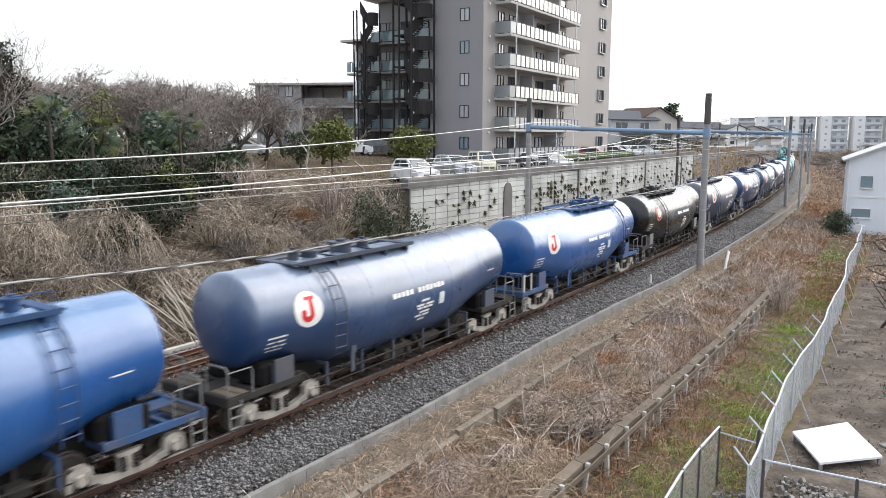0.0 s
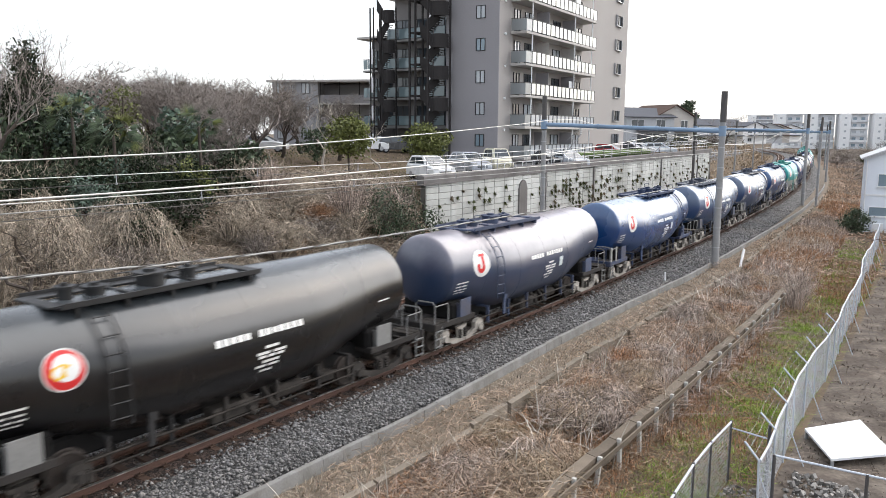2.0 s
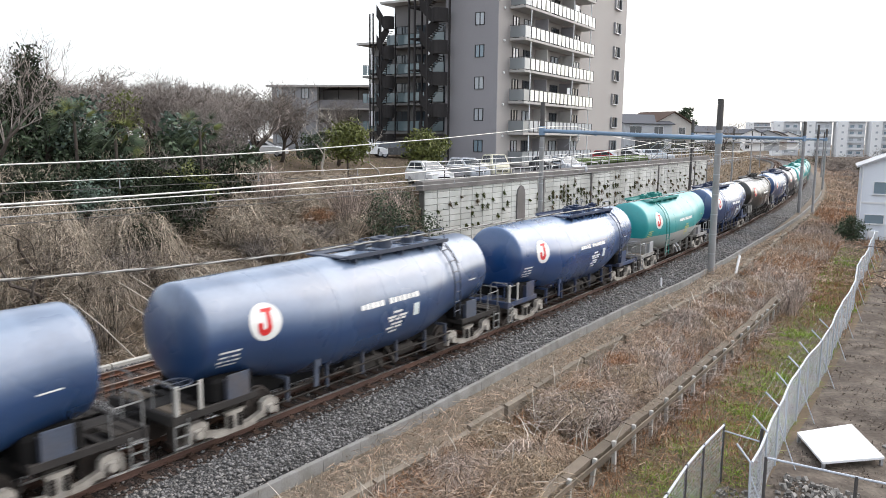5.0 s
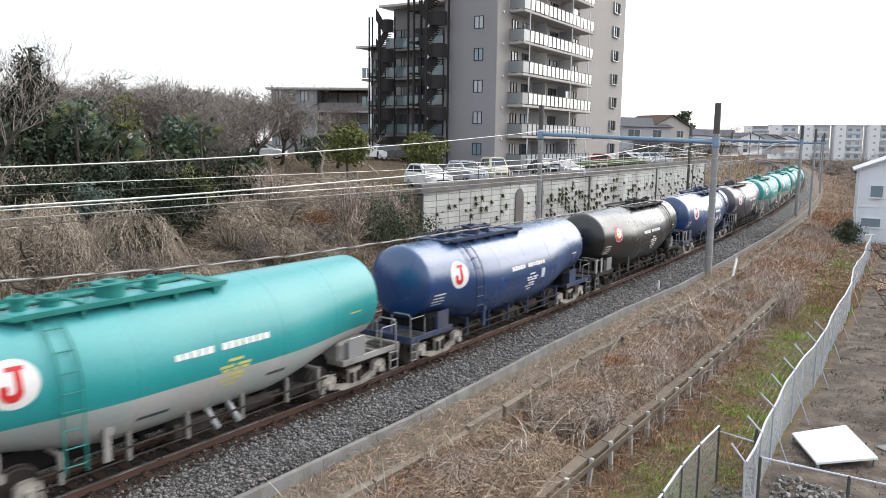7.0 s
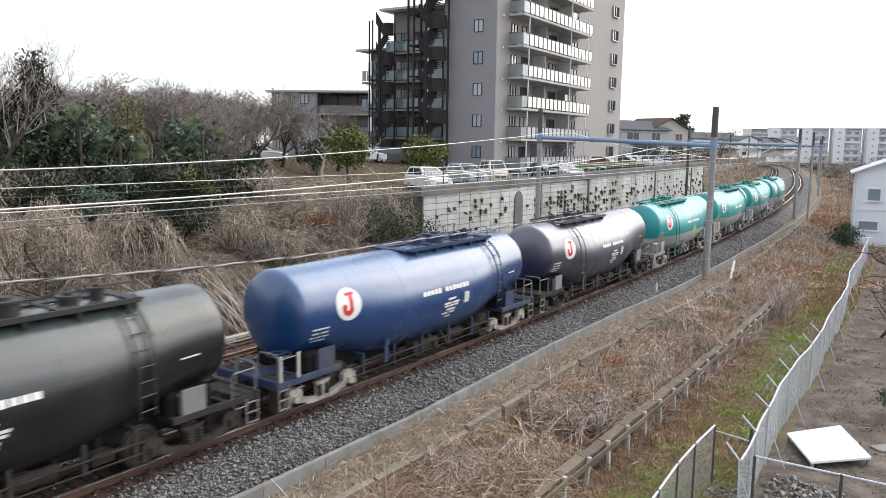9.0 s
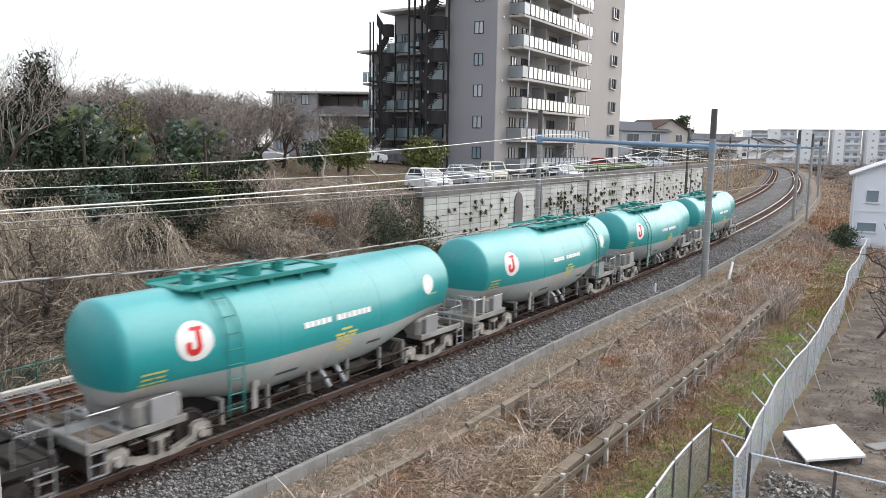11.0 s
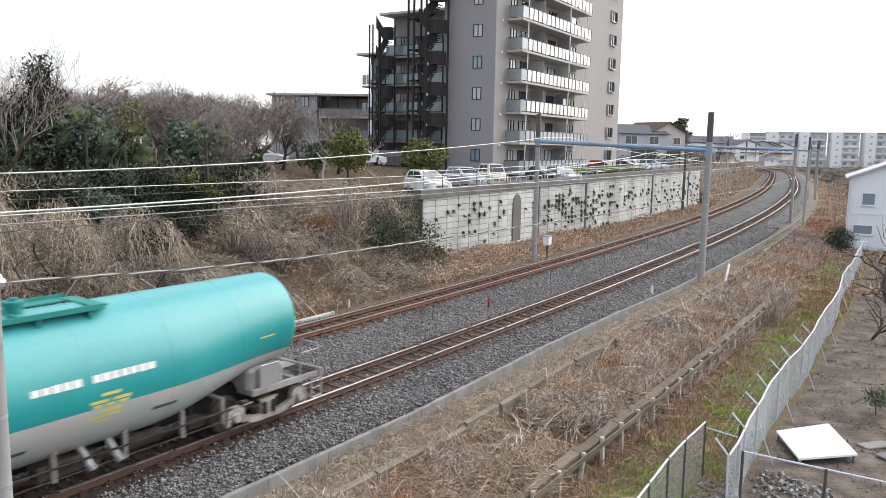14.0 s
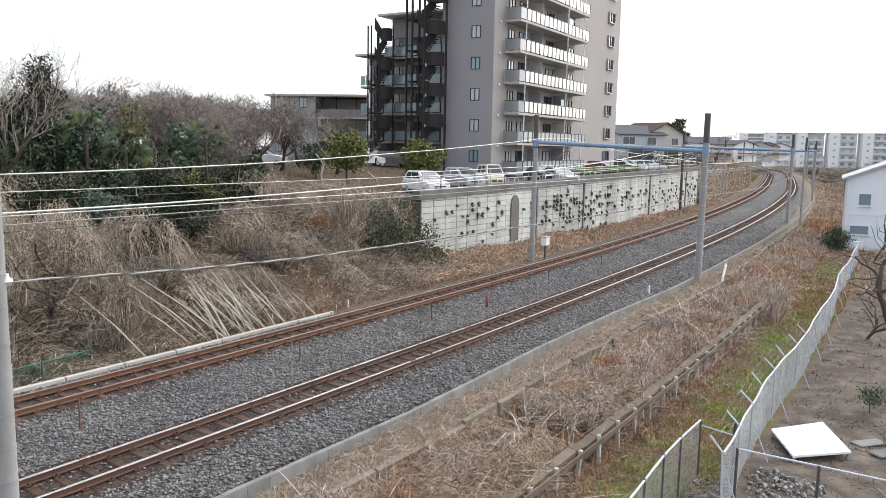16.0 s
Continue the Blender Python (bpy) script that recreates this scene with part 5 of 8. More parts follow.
def build_stair(name_m, levels, label):
    """An open zigzag steel stair: rounded landings, flights, tall posts."""
    st = root("fire_stair", name_m, label, "stairs", "outside stairs")
    zt = FLOOR0 + levels * STOREY
    for k in range(levels):
        z = FLOOR0 + k * STOREY
        b = Build()
        n = 9
        arc = [(1.25 * math.cos(a), -1.05 * math.sin(a)) for a in np.linspace(0, math.pi, n)]
        lo = [Vector((x + 1.0, y, z + 1.35)) for x, y in arc]
        for (x, y), (x2, y2) in zip(arc[:-1], arc[1:]):
            b.add([(x + 1.0, y, z + 1.32), (x2 + 1.0, y2, z + 1.32), (x2 + 1.0, y2, z + 2.55), (x + 1.0, y, z + 2.55)], [(0, 1, 2, 3)])
            b.add([(x * .97 + 1.0, y * .97, z + 1.32), (x2 * .97 + 1.0, y2 * .97, z + 1.32), (x2 * .97 + 1.0, y2 * .97, z + 2.55), (x * .97 + 1.0, y * .97, z + 2.55)], [(3, 2, 1, 0)])
        b.add([(x + 1.0, y, z + 1.36) for x, y in arc], [tuple(range(n))])
        part("landing", b, STAIR, st, "dark rounded stair landing")
        for sgn, za, zb in ((0, z + 1.36, z + 2.85), (1, z + 1.36, z + 0.0)):
            b = Build()
            yy = -.1 + sgn * .9
            a, e = Vector((.3, yy, za)), Vector((-2.2, yy, zb))
            d = e - a
            b.add([a + Vector((0, -.5, -.25)), e + Vector((0, -.5, -.25)), e + Vector((0, -.5, .95)), a + Vector((0, -.5, .95))], [(0, 1, 2, 3)])
            b.box((a + e) / 2 + Vector((0, -.46, -.1)), (d.length, .05, .25), Matrix.Rotation(-math.atan2(d.z, d.x), 3, 'Y'))
            flight = part("flight", b, STAIR, st)
            for j in range(8):
                tb = Build()
                tb.box(a + d * ((j + .5) / 8), (.3, .9, .05))
                part("tread", tb, STAIR, flight)
        b = Build()
        b.box((-2.8, .3, z - .08), (1.5, 2.4, .14))
        part("deck", b, STAIR, st)
    for x, y in ((-.1, -1.25), (-2.25, -1.3), (2.3, .2), (-3.6, 1.2), (-3.6, -1.0)):
        b = Build()
        b.box((x, y, (4 + zt) / 2), (.2, .2, zt - 4))
        part("post", b, STAIR, st)
    return st


build_stair(TOWER @ Matrix.Translation((-.9, 6.15, 0)) @ pose(0, 0, 0, 0, 0, -90) @ Matrix.Diagonal((.62, 1, 1, 1)), LEVELS, "dark steel outside stair with rounded landings against the tower")


def build_wing():
    """The stepped west wing with glass-fronted balconies."""
    for ya, yb, lv in ((7.2, 14.2, 5.45), (14.2, 17.2, 4.08)):
        top = root("apartment_wing", TOWER @ Matrix.Translation((4.0, 0, 0)), "stepped grey apartment wing with shade-darkened walls and glass balconies", "apartment building", "wings of the apartment block")
        zt = FLOOR0 + lv * STOREY
        lv = int(lv)
        b = Build()
        b.box((5.0, (ya + yb) / 2, (4 + zt) / 2), (10, yb - ya - .02, zt - 4))
        part("wall", b, WING_SHADE_TILE, top)
        b = Build()
        b.box((4.2, (ya + yb) / 2 + .3, zt + .15), (11.6, yb - ya + .8, .22))
        part("roof", b, SLAB, top)
        for k in range(lv):
            z = FLOOR0 + k * STOREY
            b = Build()
            b.box((-.75, (ya + yb) / 2, z - .12), (1.5, yb - ya, .2))
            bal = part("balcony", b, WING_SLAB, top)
            nn = 5
            for i in range(nn):
                wdt = (yb - ya) / nn
                g = Build()
                g.box((-1.47, ya + wdt * (i + .5), z + .55), (.03, wdt * .86, .95))
                part("balcony_panel", g, WING_GLASS, bal)
            g = Build()
            g.box((-1.47, (ya + yb) / 2, z + 1.07), (.05, yb - ya, .05))
            part("balcony_rail", g, M["frame_dark"], bal)
            for i, yy in enumerate(np.linspace(ya + 1, yb - 1, 3)):
                window(bal, Matrix.Translation((-.05, yy, z + 1.08)) @ pose(0, 0, 0, 0, 0, -90), 1.5, 2.0, pane_mat=M["glass"], name="balcony_door")
        for k in range(lv):
            b = Build()
            b.box((-1.75, ya + 1.6, FLOOR0 + k * STOREY + 1.3), (.4, .5, 1.5), cut=.03)
            part("meter_box", b, M["white"], top)


build_wing()
build_stair(TOWER @ Matrix.Translation((.8, 12.9, 0)) @ pose(0, 0, 0, 0, 0, -90) @ Matrix.Diagonal((.42, .72, 1, 1)), 5, "dark steel outside stair between the stepped wings")


def build_low_block():
    m = Matrix.Translation((-22.6, 100.0, 0)) @ pose(0, 0, 0, 0, 0, -8)
    top = root("low_apartment_block", m, "low grey three-storey apartment block behind the bare trees", "apartment building")
    b = Build()
    b.box((3.0, 5, 8.5), (6.0, 10, 9.0))
    part("wall", b, TILE_LOW, top)
    # the dark tile colour carries the shade of this recess
    b = Build()
    b.box((10, 6.5, 8.4), (8.0, 8, 8.8))
    part("recessed_wall", b, WING_SHADE_TILE, top, "recessed balcony front darkened for its shade")
    b = Build()
    b.box((6.8, 5, 13.1), (14.8, 11.2, .25))
    part("roof", b, SLAB, top)
    for k in range(3):
        z = 4.6 + k * 2.85
        for x, w in ((1.0, .9), (4.4, 1.0), (2.8, .5)):
            window(top, Matrix.Translation((x, -.06, z + 1.9)), w, 1.3 if w > .6 else .9)
        b = Build()
        b.box((10, 1.6, z), (8, 2.0, .2))
        bal = part("balcony", b, SLAB, top)
        g = Build()
        g.box((10, .65, z + .6), (7.9, .05, 1.0))
        part("balcony_panel", g, TILE_DARK, bal)
        for x in (6.1, 8.6, 11.2, 13.9):
            g = Build()
            g.box((x, .7, z + 1.5), (.12, .12, 3.0))
            part("balcony_post", g, STAIR, bal)


build_low_block()


# ---- houses ----
def house(m, w, d, h, rise, wall_mat, roof_mat, label, windows, group="houses by the railway", gable_front=True, over=.45, low_roof=True, pane=None):
    top = root("house", m, label, "house", group)
    b = Build()
    if gable_front:
        b.prism([(-w / 2, 0), (w / 2, 0), (w / 2, h), (0, h + rise), (-w / 2, h)], d, Matrix.Translation((0, d / 2, 0)))
    else:
        b.add([(-w / 2, 0, 0), (w / 2, 0, 0), (w / 2, d, 0), (-w / 2, d, 0), (-w / 2, 0, h), (w / 2, 0, h), (w / 2, d, h), (-w / 2, d, h), (-w / 2, d / 2, h + rise), (w / 2, d / 2, h + rise)],
              [(0, 1, 5, 4), (2, 3, 7, 6), (1, 2, 6, 9, 5), (3, 0, 4, 8, 7), (0, 3, 2, 1)])
    part("wall", b, wall_mat, top)
    b = Build()
    if gable_front:
        sl = math.atan2(rise, w / 2)
        for sgn in (-1, 1):
            L = math.hypot(w / 2, rise) + over
            b.box((sgn * (w / 4 + over * .35), d / 2, h + rise / 2 + .10 - over * .12), (L, d + 2 * over, .14), Matrix.Rotation(sgn * sl, 3, 'Y'))
    else:
        sl = math.atan2(rise, d / 2)
        for sgn in (-1, 1):
            L = math.hypot(d / 2, rise) + over
            b.box((0, d / 2 + sgn * (d / 4 + over * .35), h + rise / 2 + .10 - over * .12), (w + 2 * over, L, .14), Matrix.Rotation(-sgn * sl, 3, 'X'))
    part("roof", b, roof_mat, top)
    if low_roof:
        b = Build()
        b.box((w * .08, -.55, 2.75), (w * .78, 1.2, .14), Matrix.Rotation(radians(12), 3, 'X'))
        part("lower_roof", b, roof_mat, top)
    for x, z, ww, hh in windows:
        win = window(top, Matrix.Translation((x, -.05, z)), ww, hh, frame_mat=M["frame_white"], pane_mat=pane or M["glass"], panes=1 if pane else 2)
        s = Build()
        s.box((x, -.1, z - hh / 2 - .04), (ww + .1, .18, .06))
        part("sill", s, M["frame_white"], win)
    return top


SIDING = material("pale_blue_white_siding", (0.76, 0.80, 0.86), .7, vary=.05, scale=.6, fine=12, bump=.15, bump_scale=9, stain=(0.66, 0.69, 0.76), stain_amount=.4, streak=True)
ROOF_DARK = material("dark_slate_roof", (0.10, 0.105, 0.12), .9, vary=.2, scale=1, fine=15, bump=.3)
ROOF_BROWN = material("brown_tile_roof", (0.095, 0.064, 0.052), .95, vary=.2, scale=1, fine=15, bump=.3)
RENDER_CREAM = material("cream_house_render", (0.46, 0.43, 0.40), .8, vary=.1, fine=10, bump=.1)
RENDER_GREY = material("grey_house_render", (0.42, 0.43, 0.45), .8, vary=.1, fine=10, bump=.1)
RENDER_WHITE = material("white_house_render", (0.78, 0.78, 0.78), .8, vary=.08, fine=10, bump=.1)

hs = house(Matrix.Translation((38.2, 62.8, -1.25)) @ pose(0, 0, 0, 0, 0, -27), 8.4, 9.0, 6.1, 1.75, SIDING, material("pale_metal_roof", (0.45, 0.46, 0.48), .45, vary=.1, bump=.1),
           "pale blue-white two-storey house with a low gable roof by the fence", [(-2.75, 4.35, 1.0, 1.05), (-3.0, 1.75, 1.5, .8), (1.8, 4.35, 1.2, 1.05), (1.2, 1.6, 1.6, 1.2)], low_roof=False, pane=M["glass_blue"])
b = Build()
b.box((0, -.03, 3.1), (8.44, .04, .16))
part("string_course", b, M["frame_white"], hs)
for x in (-4.1, 4.1):
    b = Build()
    b.cyl((x, -.08, 0), (x, -.08, 5.9), .05, n=8)
    part("downpipe", b, M["frame_white"], hs)
b = Build()
b.box((-3.0, -.4, .5), (.8, .32, .62), cut=.03)
part("air_conditioner", b, M["white"], hs)

house(Matrix.Translation((43.2, 150.0, 4.6)) @ pose(0, 0, 0, 0, 0, 28), 9.5, 9, 5.4, 2.1, RENDER_CREAM, ROOF_BROWN, "cream two-storey house with a brown roof on the high ground", [(-2.5, 4, 2.4, 1.5), (2.3, 4, 1.8, 1.4), (.5, 1.3, 6.0, 1.8)])
house(Matrix.Translation((37.5, 146.0, 4.6)) @ pose(0, 0, 0, 0, 0, 24), 11, 10, 5.2, 1.7, RENDER_GREY, ROOF_DARK, "grey two-storey house with a dark slate roof", [(-3, 4, 2.8, 1.5), (2.3, 4, 2.2, 1.5), (.4, 1.3, 7.0, 1.9)], gable_front=False)
for x, y, rz, w, wm, rm, lb in ((58, 185, 25, 9, RENDER_WHITE, ROOF_DARK, "white house with a dark roof among the far houses"), (66, 200, 22, 8, RENDER_WHITE, ROOF_DARK, "white house with a dark roof among the far houses"),
                            (74, 205, 25, 8, RENDER_CREAM, ROOF_DARK, "cream house with a dark roof among the far houses"), (82, 235, 20, 10, RENDER_GREY, ROOF_DARK, "grey house with a dark roof far off"),
                            (94, 262, 20, 9, RENDER_CREAM, ROOF_DARK, "cream house with a dark roof far off"), (30, 190, 20, 10, RENDER_GREY, ROOF_DARK, "grey house behind the apartment tower"), (102, 290, 15, 12, RENDER_GREY, ROOF_DARK, "grey house with a dark roof far off"),
                            (97, 248, 18, 9, RENDER_WHITE, ROOF_DARK, "white house with a dark roof far off"), (109, 266, 14, 10, RENDER_GREY, ROOF_DARK, "grey house with a dark roof far off"), (121, 288, 12, 10, RENDER_CREAM, ROOF_BROWN, "cream house with a brown roof far off"), (133, 305, 10, 10, RENDER_WHITE, ROOF_DARK, "white house with a dark roof among the far houses"), (118, 330, 10, 14, RENDER_GREY, ROOF_DARK, "grey house with a dark roof far off")):
    house(Matrix.Translation((x, y, 3.6)) @ pose(0, 0, 0, 0, 0, rz), w, 8, 5.2, 1.6, wm, rm, lb, [(-2, 4, 1.6, 1.1), (2, 4, 1.6, 1.1), (-2, 1.3, 1.6, 1.1)], gable_front=bool(int(x) % 2))


# distance haze is mixed into the far wall colours
FAR_WALL = material("pale_far_block_render", (0.64, 0.66, 0.69), .8, vary=.08, fine=4, bump=0)
FAR_TOWER = material("white_far_block_render", (0.80, 0.81, 0.82), .8, vary=.05, fine=4, bump=0)
# greyer wall tone stands for recessed faces in shadow, seen through haze
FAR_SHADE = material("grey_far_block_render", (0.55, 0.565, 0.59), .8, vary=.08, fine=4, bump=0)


def far_block(x, y, rz, w, floors, label, wall):
    top = root("apartment_building", Matrix.Translation((x, y, .4)) @ pose(0, 0, 0, 0, 0, rz), label, "apartment building", "row of far apartment blocks")
    h = floors * 2.9 + .6
    b = Build()
    b.box((w / 2, 7, h / 2), (w, 10, h))
    part("wall", b, wall, top)
    b = Build()
    b.box((-2.1, 5.0, h / 2), (4.2, 10.5, h + .3))
    part("stair_tower", b, FAR_TOWER, top, "white projecting stair tower")
    b = Build()
    b.box((w / 2 - 2, 6.5, h + .25), (w + 5, 11.4, .3))
    part("roof", b, FAR_WALL, top)
    for k in range(floors):
        for x2 in (w * .27, w * .72):
            window(top, Matrix.Translation((x2, 1.94, k * 2.9 + 1.7)), 1.7, 1.3, panes=1, frame_mat=FAR_WALL, pane_mat=M["glass_blue"] if (k + int(x)) % 3 else M["glass_pale"])
        window(top, Matrix.Translation((-2.1, -.3, k * 2.9 + 1.9)), 1.0, .9, panes=1, frame_mat=FAR_WALL, pane_mat=M["glass_pale"])
        b = Build()
        b.box((w / 2, 1.5, k * 2.9 + .55), (w - .1, .9, .95))
        part("balcony", b, FAR_TOWER if k % 2 else FAR_WALL, top)


for i in range(12):
    far_block(153 + i * 11.4, 356 - i * 6.5, -16, 7.2, 5, "pale five-storey apartment block in a row far beyond the bend", FAR_SHADE if i % 2 else FAR_WALL)

# this grey has the haze of the distance put into it
HAZE_WALL = material("grey_distant_render", (0.36, 0.37, 0.40), .85, vary=.08, fine=4, bump=0)
for x, y, rz, w, fl in ((206, 640, -6, 15, 5), (226, 655, 4, 18, 6), (247, 630, -8, 13, 7), (262, 650, 0, 20, 6), (285, 640, -10, 16, 5), (180, 560, 8, 14, 4)):
    far_block(x, y, rz, w, fl, "haze-grey distant apartment block beyond the houses", HAZE_WALL)

# ---- right-hand side: barrier, fences, garden ----
def build_post_barrier():
    top = root("slope_barrier", Matrix.Identity(4), "weathered timber slope barrier on pale concrete posts", "barrier")
    s = 7.6
    while s < 37.5:
        b = Build()
        o = 7.66 + random.uniform(-.02, .02)
        z0 = float(ground_z(s, 8.1))
        b.box(trk(s, o, (z0 - .53) / 2 - .05), (.10, .10, abs(-.53 - z0) + .25), pose(0, 0, 0, random.uniform(-4, 4), random.uniform(-5, 5), turn(s)).to_3x3(), cut=.01)
        part("post", b, M["post"], top)
        b = Build()
        e = min(s + 1.28, 37.6)
        rings = []
        for q in (s, (s + e) / 2, e - .03):
            dz = .03 * math.sin(q * 1.7) + .02 * math.sin(q * 4.1)
            rings.append([trk(q, 7.36, -.84 + dz), trk(q, 7.60, -.84 + dz), trk(q, 7.60, -.50 + dz), trk(q, 7.36, -.46 + dz)])
        b.loft(rings, caps=True)
        part("plank", b, M["board_wood"], top)
        b = Build()
        b.loft([[trk(q, 7.72, -.62), trk(q, 7.76, -.62), trk(q, 7.76, -.50), trk(q, 7.72, -.50)] for q in (s, e)], caps=True)
        part("rail", b, M["board_wood"], top)
        s += 1.28


build_post_barrier()


def mesh_panel(b, pa, pb, h, pitch=.075, w=.012, lean=0.0):
    """Chain-link between two feet: crossing flat wires, bottom to top."""
    pa, pb = Vector(pa), Vector(pb)
    d = pb - pa
    L = d.length
    u = d / L
    up = Vector((0, 0, 1))
    n = int((L + h) / pitch)
    for k in range(n):
        for sgn in (1, -1):
            t0 = k * pitch - h
            a0, a1 = max(0.0, -t0), min(h, L - t0)
            if a1 <= a0:
                continue
            p0, p1 = t0 + a0, t0 + a1
            if sgn < 0:
                q0, q1 = pa + u * (L - p0) + up * a0, pa + u * (L - p1) + up * a1
            else:
                q0, q1 = pa + u * p0 + up * a0, pa + u * p1 + up * a1
            q0.z += (pb.z - pa.z) * p0 / L if sgn > 0 else (pb.z - pa.z) * (L - p0) / L
            q1.z += (pb.z - pa.z) * p1 / L if sgn > 0 else (pb.z - pa.z) * (L - p1) / L
            e = u * w
            b.add([q0 - e, q0 + e, q1 + e, q1 - e], [(0, 1, 2, 3)])


FENCE_S = [12.6, 15, 17.5, 21, 25, 29, 33, 37, 41.5, 46, 51, 56, 62]
FENCE_O = [11.05, 10.86, 10.78, 10.7, 10.66, 10.62, 10.6, 10.45, 10.3, 10.2, 10.24, 10.26, 10.1]


def fence_o(s):
    return float(np.interp(s, FENCE_S, FENCE_O)) + .06 * math.sin(s * .55) + .015 * math.sin(s * 1.9)


def build_fence():
    top = root("chain_link_fence", Matrix.Identity(4), "wavering galvanised chain-link fence with slanted barbed wire arms", "fence")
    ss = np.arange(12.8, 62.1, 1.9)
    base = -1.28
    for i, s in enumerate(ss):
        o = fence_o(s)
        b = Build()
        tip = trk(s, o + random.uniform(-.03, .03), .32 + random.uniform(-.02, .02))
        b.tube([trk(s, o + .02, base), tip] + ([trk(s, o - .32, .64)] if s < 27 else []), .024, 6)
        part("post", b, M["fence"], top)
        if i % 2 == 0:
            b = Build()
            b.cyl(trk(s, o, .0), trk(s + .1, o + .5, base), .014, n=6)
            part("brace", b, M["fence"], top)
        if i + 1 < len(ss):
            s2 = ss[i + 1]
            b = Build()
            for f in range(2):
                qa, qb = s + (s2 - s) * f / 2, s + (s2 - s) * (f + 1) / 2
                mesh_panel(b, trk(qa, fence_o(qa), base), trk(qb, fence_o(qb), base), 1.56, w=.0125)
            part("mesh", b, M["fence"], top, "pale blue-grey wire mesh")
    b = Build()
    b.tube([trk(s, fence_o(s), .30 + .012 * math.sin(s * 2.1)) for s in np.arange(12.8, 62.1, .9)], .026, 6)
    part("top_rail", b, M["fence"], top)
    for k, f in enumerate((.35, .68, 1.0)):
        b = Build()
        b.tube([trk(s, fence_o(s) - .32 * f, .32 + .32 * f - .03 * abs(math.sin(s * 1.65))) for s in np.arange(12.8, 27, .6)], .002, 4)
        part("barbed_wire", b, M["fence"], top)


build_fence()


def build_gate_fence():
    """The short fence that closes the strip near the camera."""
    top = root("strip_fence", Matrix.Identity(4), "short grey chain-link fence closing the grass strip", "fence")
    pts = [(14.9, 9.97), (13.4, 9.93), (12.1, 9.95), (10.6, 10.05), (9.0, 10.15), (7.4, 10.2)]
    for i, (s, o) in enumerate(pts):
        b = Build()
        b.cyl(trk(s, o, -1.3), trk(s, o, .24), .03, n=8)
        part("post", b, M["pole_dark"], top)
        if i:
            s0, o0 = pts[i - 1]
            b = Build()
            mesh_panel(b, trk(s0, o0, -1.28), trk(s, o, -1.28), 1.45, w=.005)
            part("mesh", b, M["fence"], top)
            b = Build()
            b.cyl(trk(s0, o0, .2), trk(s, o, .2), .026, n=6)
            part("top_rail", b, M["fence"], top)
    b = Build()
    b.cyl(trk(14.9, 9.97, .06), trk(14.8, 10.83, .02), .02, n=6)
    part("cross_rail", b, M["fence"], top)
    g = root("garden_rail", Matrix.Identity(4), "thin grey pipe rail on dark posts around the garden", "fence")
    for s, o in ((13.5, 11.2), (13.55, 12.9), (13.6, 14.6), (13.65, 16.4)):
        b = Build()
        b.cyl(trk(s, o, -1.3), trk(s, o, .22), .035, n=8)
        part("post", b, M["pole_dark"], g)
    b = Build()
    b.tube([trk(13.5, 11.2, .2), trk(13.55, 12.9, .2), trk(13.6, 14.6, .2), trk(13.65, 16.4, .2)], .024, 6)
    part("rail", b, M["fence"], g)
    b = Build()
    b.cyl(trk(14.8, 10.83, -1.3), trk(14.8, 10.83, .35), .04, n=8)
    part("corner_post", b, M["pole_dark"], g)


build_gate_fence()


def build_white_board():
    top = root("white_board", Matrix.Identity(4), "large white panel lying on low legs on the bare soil", "panel")
    c = [trk(18.75, 10.98, -1.0), trk(20.3, 12.13, -1.0), trk(18.3, 13.1, -1.02), trk(17.05, 11.86, -1.02)]
    b = Build()
    b.add([p for p in c] + [p - Vector((0, 0, .06)) for p in c], [(0, 1, 2, 3), (7, 6, 5, 4), (0, 4, 5, 1), (1, 5, 6, 2), (2, 6, 7, 3), (3, 7, 4, 0)])
    part("sheet", b, M["white"], top)
    mid = sum(c, Vector()) / 4
    for p in c:
        b = Build()
        q = p.lerp(mid, .06)
        b.box((q.x, q.y, -1.16), (.07, .07, .26))
        part("leg", b, M["steel"], top)


build_white_board()


def stake(s, o, h, r, mat, label, z=None, band=None, lean=(0, 0)):
    z = float(bed_z(o)) if z is None else z
    top = root("trackside_stake", Matrix.Translation(trk(s, o, z - .1)) @ pose(0, 0, 0, lean[0], lean[1], 0), label, "marker post", "markers along the track")
    b = Build()
    b.cyl((0, 0, 0), (0, 0, h + .1), r, r * .85, n=8)
    part("shaft", b, mat, top)
    if band:
        b = Build()
        b.cyl((0, 0, h - .12), (0, 0, h + .11), r + .008, n=8)
        part("cap", b, band, top)


RUST = M["rail_orange"]
stake(6.0, -3.0, .75, .022, RUST, "thin rusty stake in the ballast between the tracks")
stake(13.8, -3.0, .72, .02, M["rail"], "thin rusty stake in the ballast between the tracks")
stake(21.6, -3.0, .7, .02, M["rail"], "thin dark stake in the ballast between the tracks")
stake(25.4, -2.5, .45, .04, M["rail"], "short dark marker post with a red cap", band=M["red"])
for q in (33, 41, 50, 58.5, 68):
    stake(q, -3.0, .7, .02, M["pole_dark"], "thin dark stake in the ballast between the tracks")
stake(34.0, 2.25, .42, .055, M["white"], "short white marker post at the kerb")
stake(22.0, -7.9, .35, .04, M["white"], "short white marker post at the bank's foot", z=-.45)


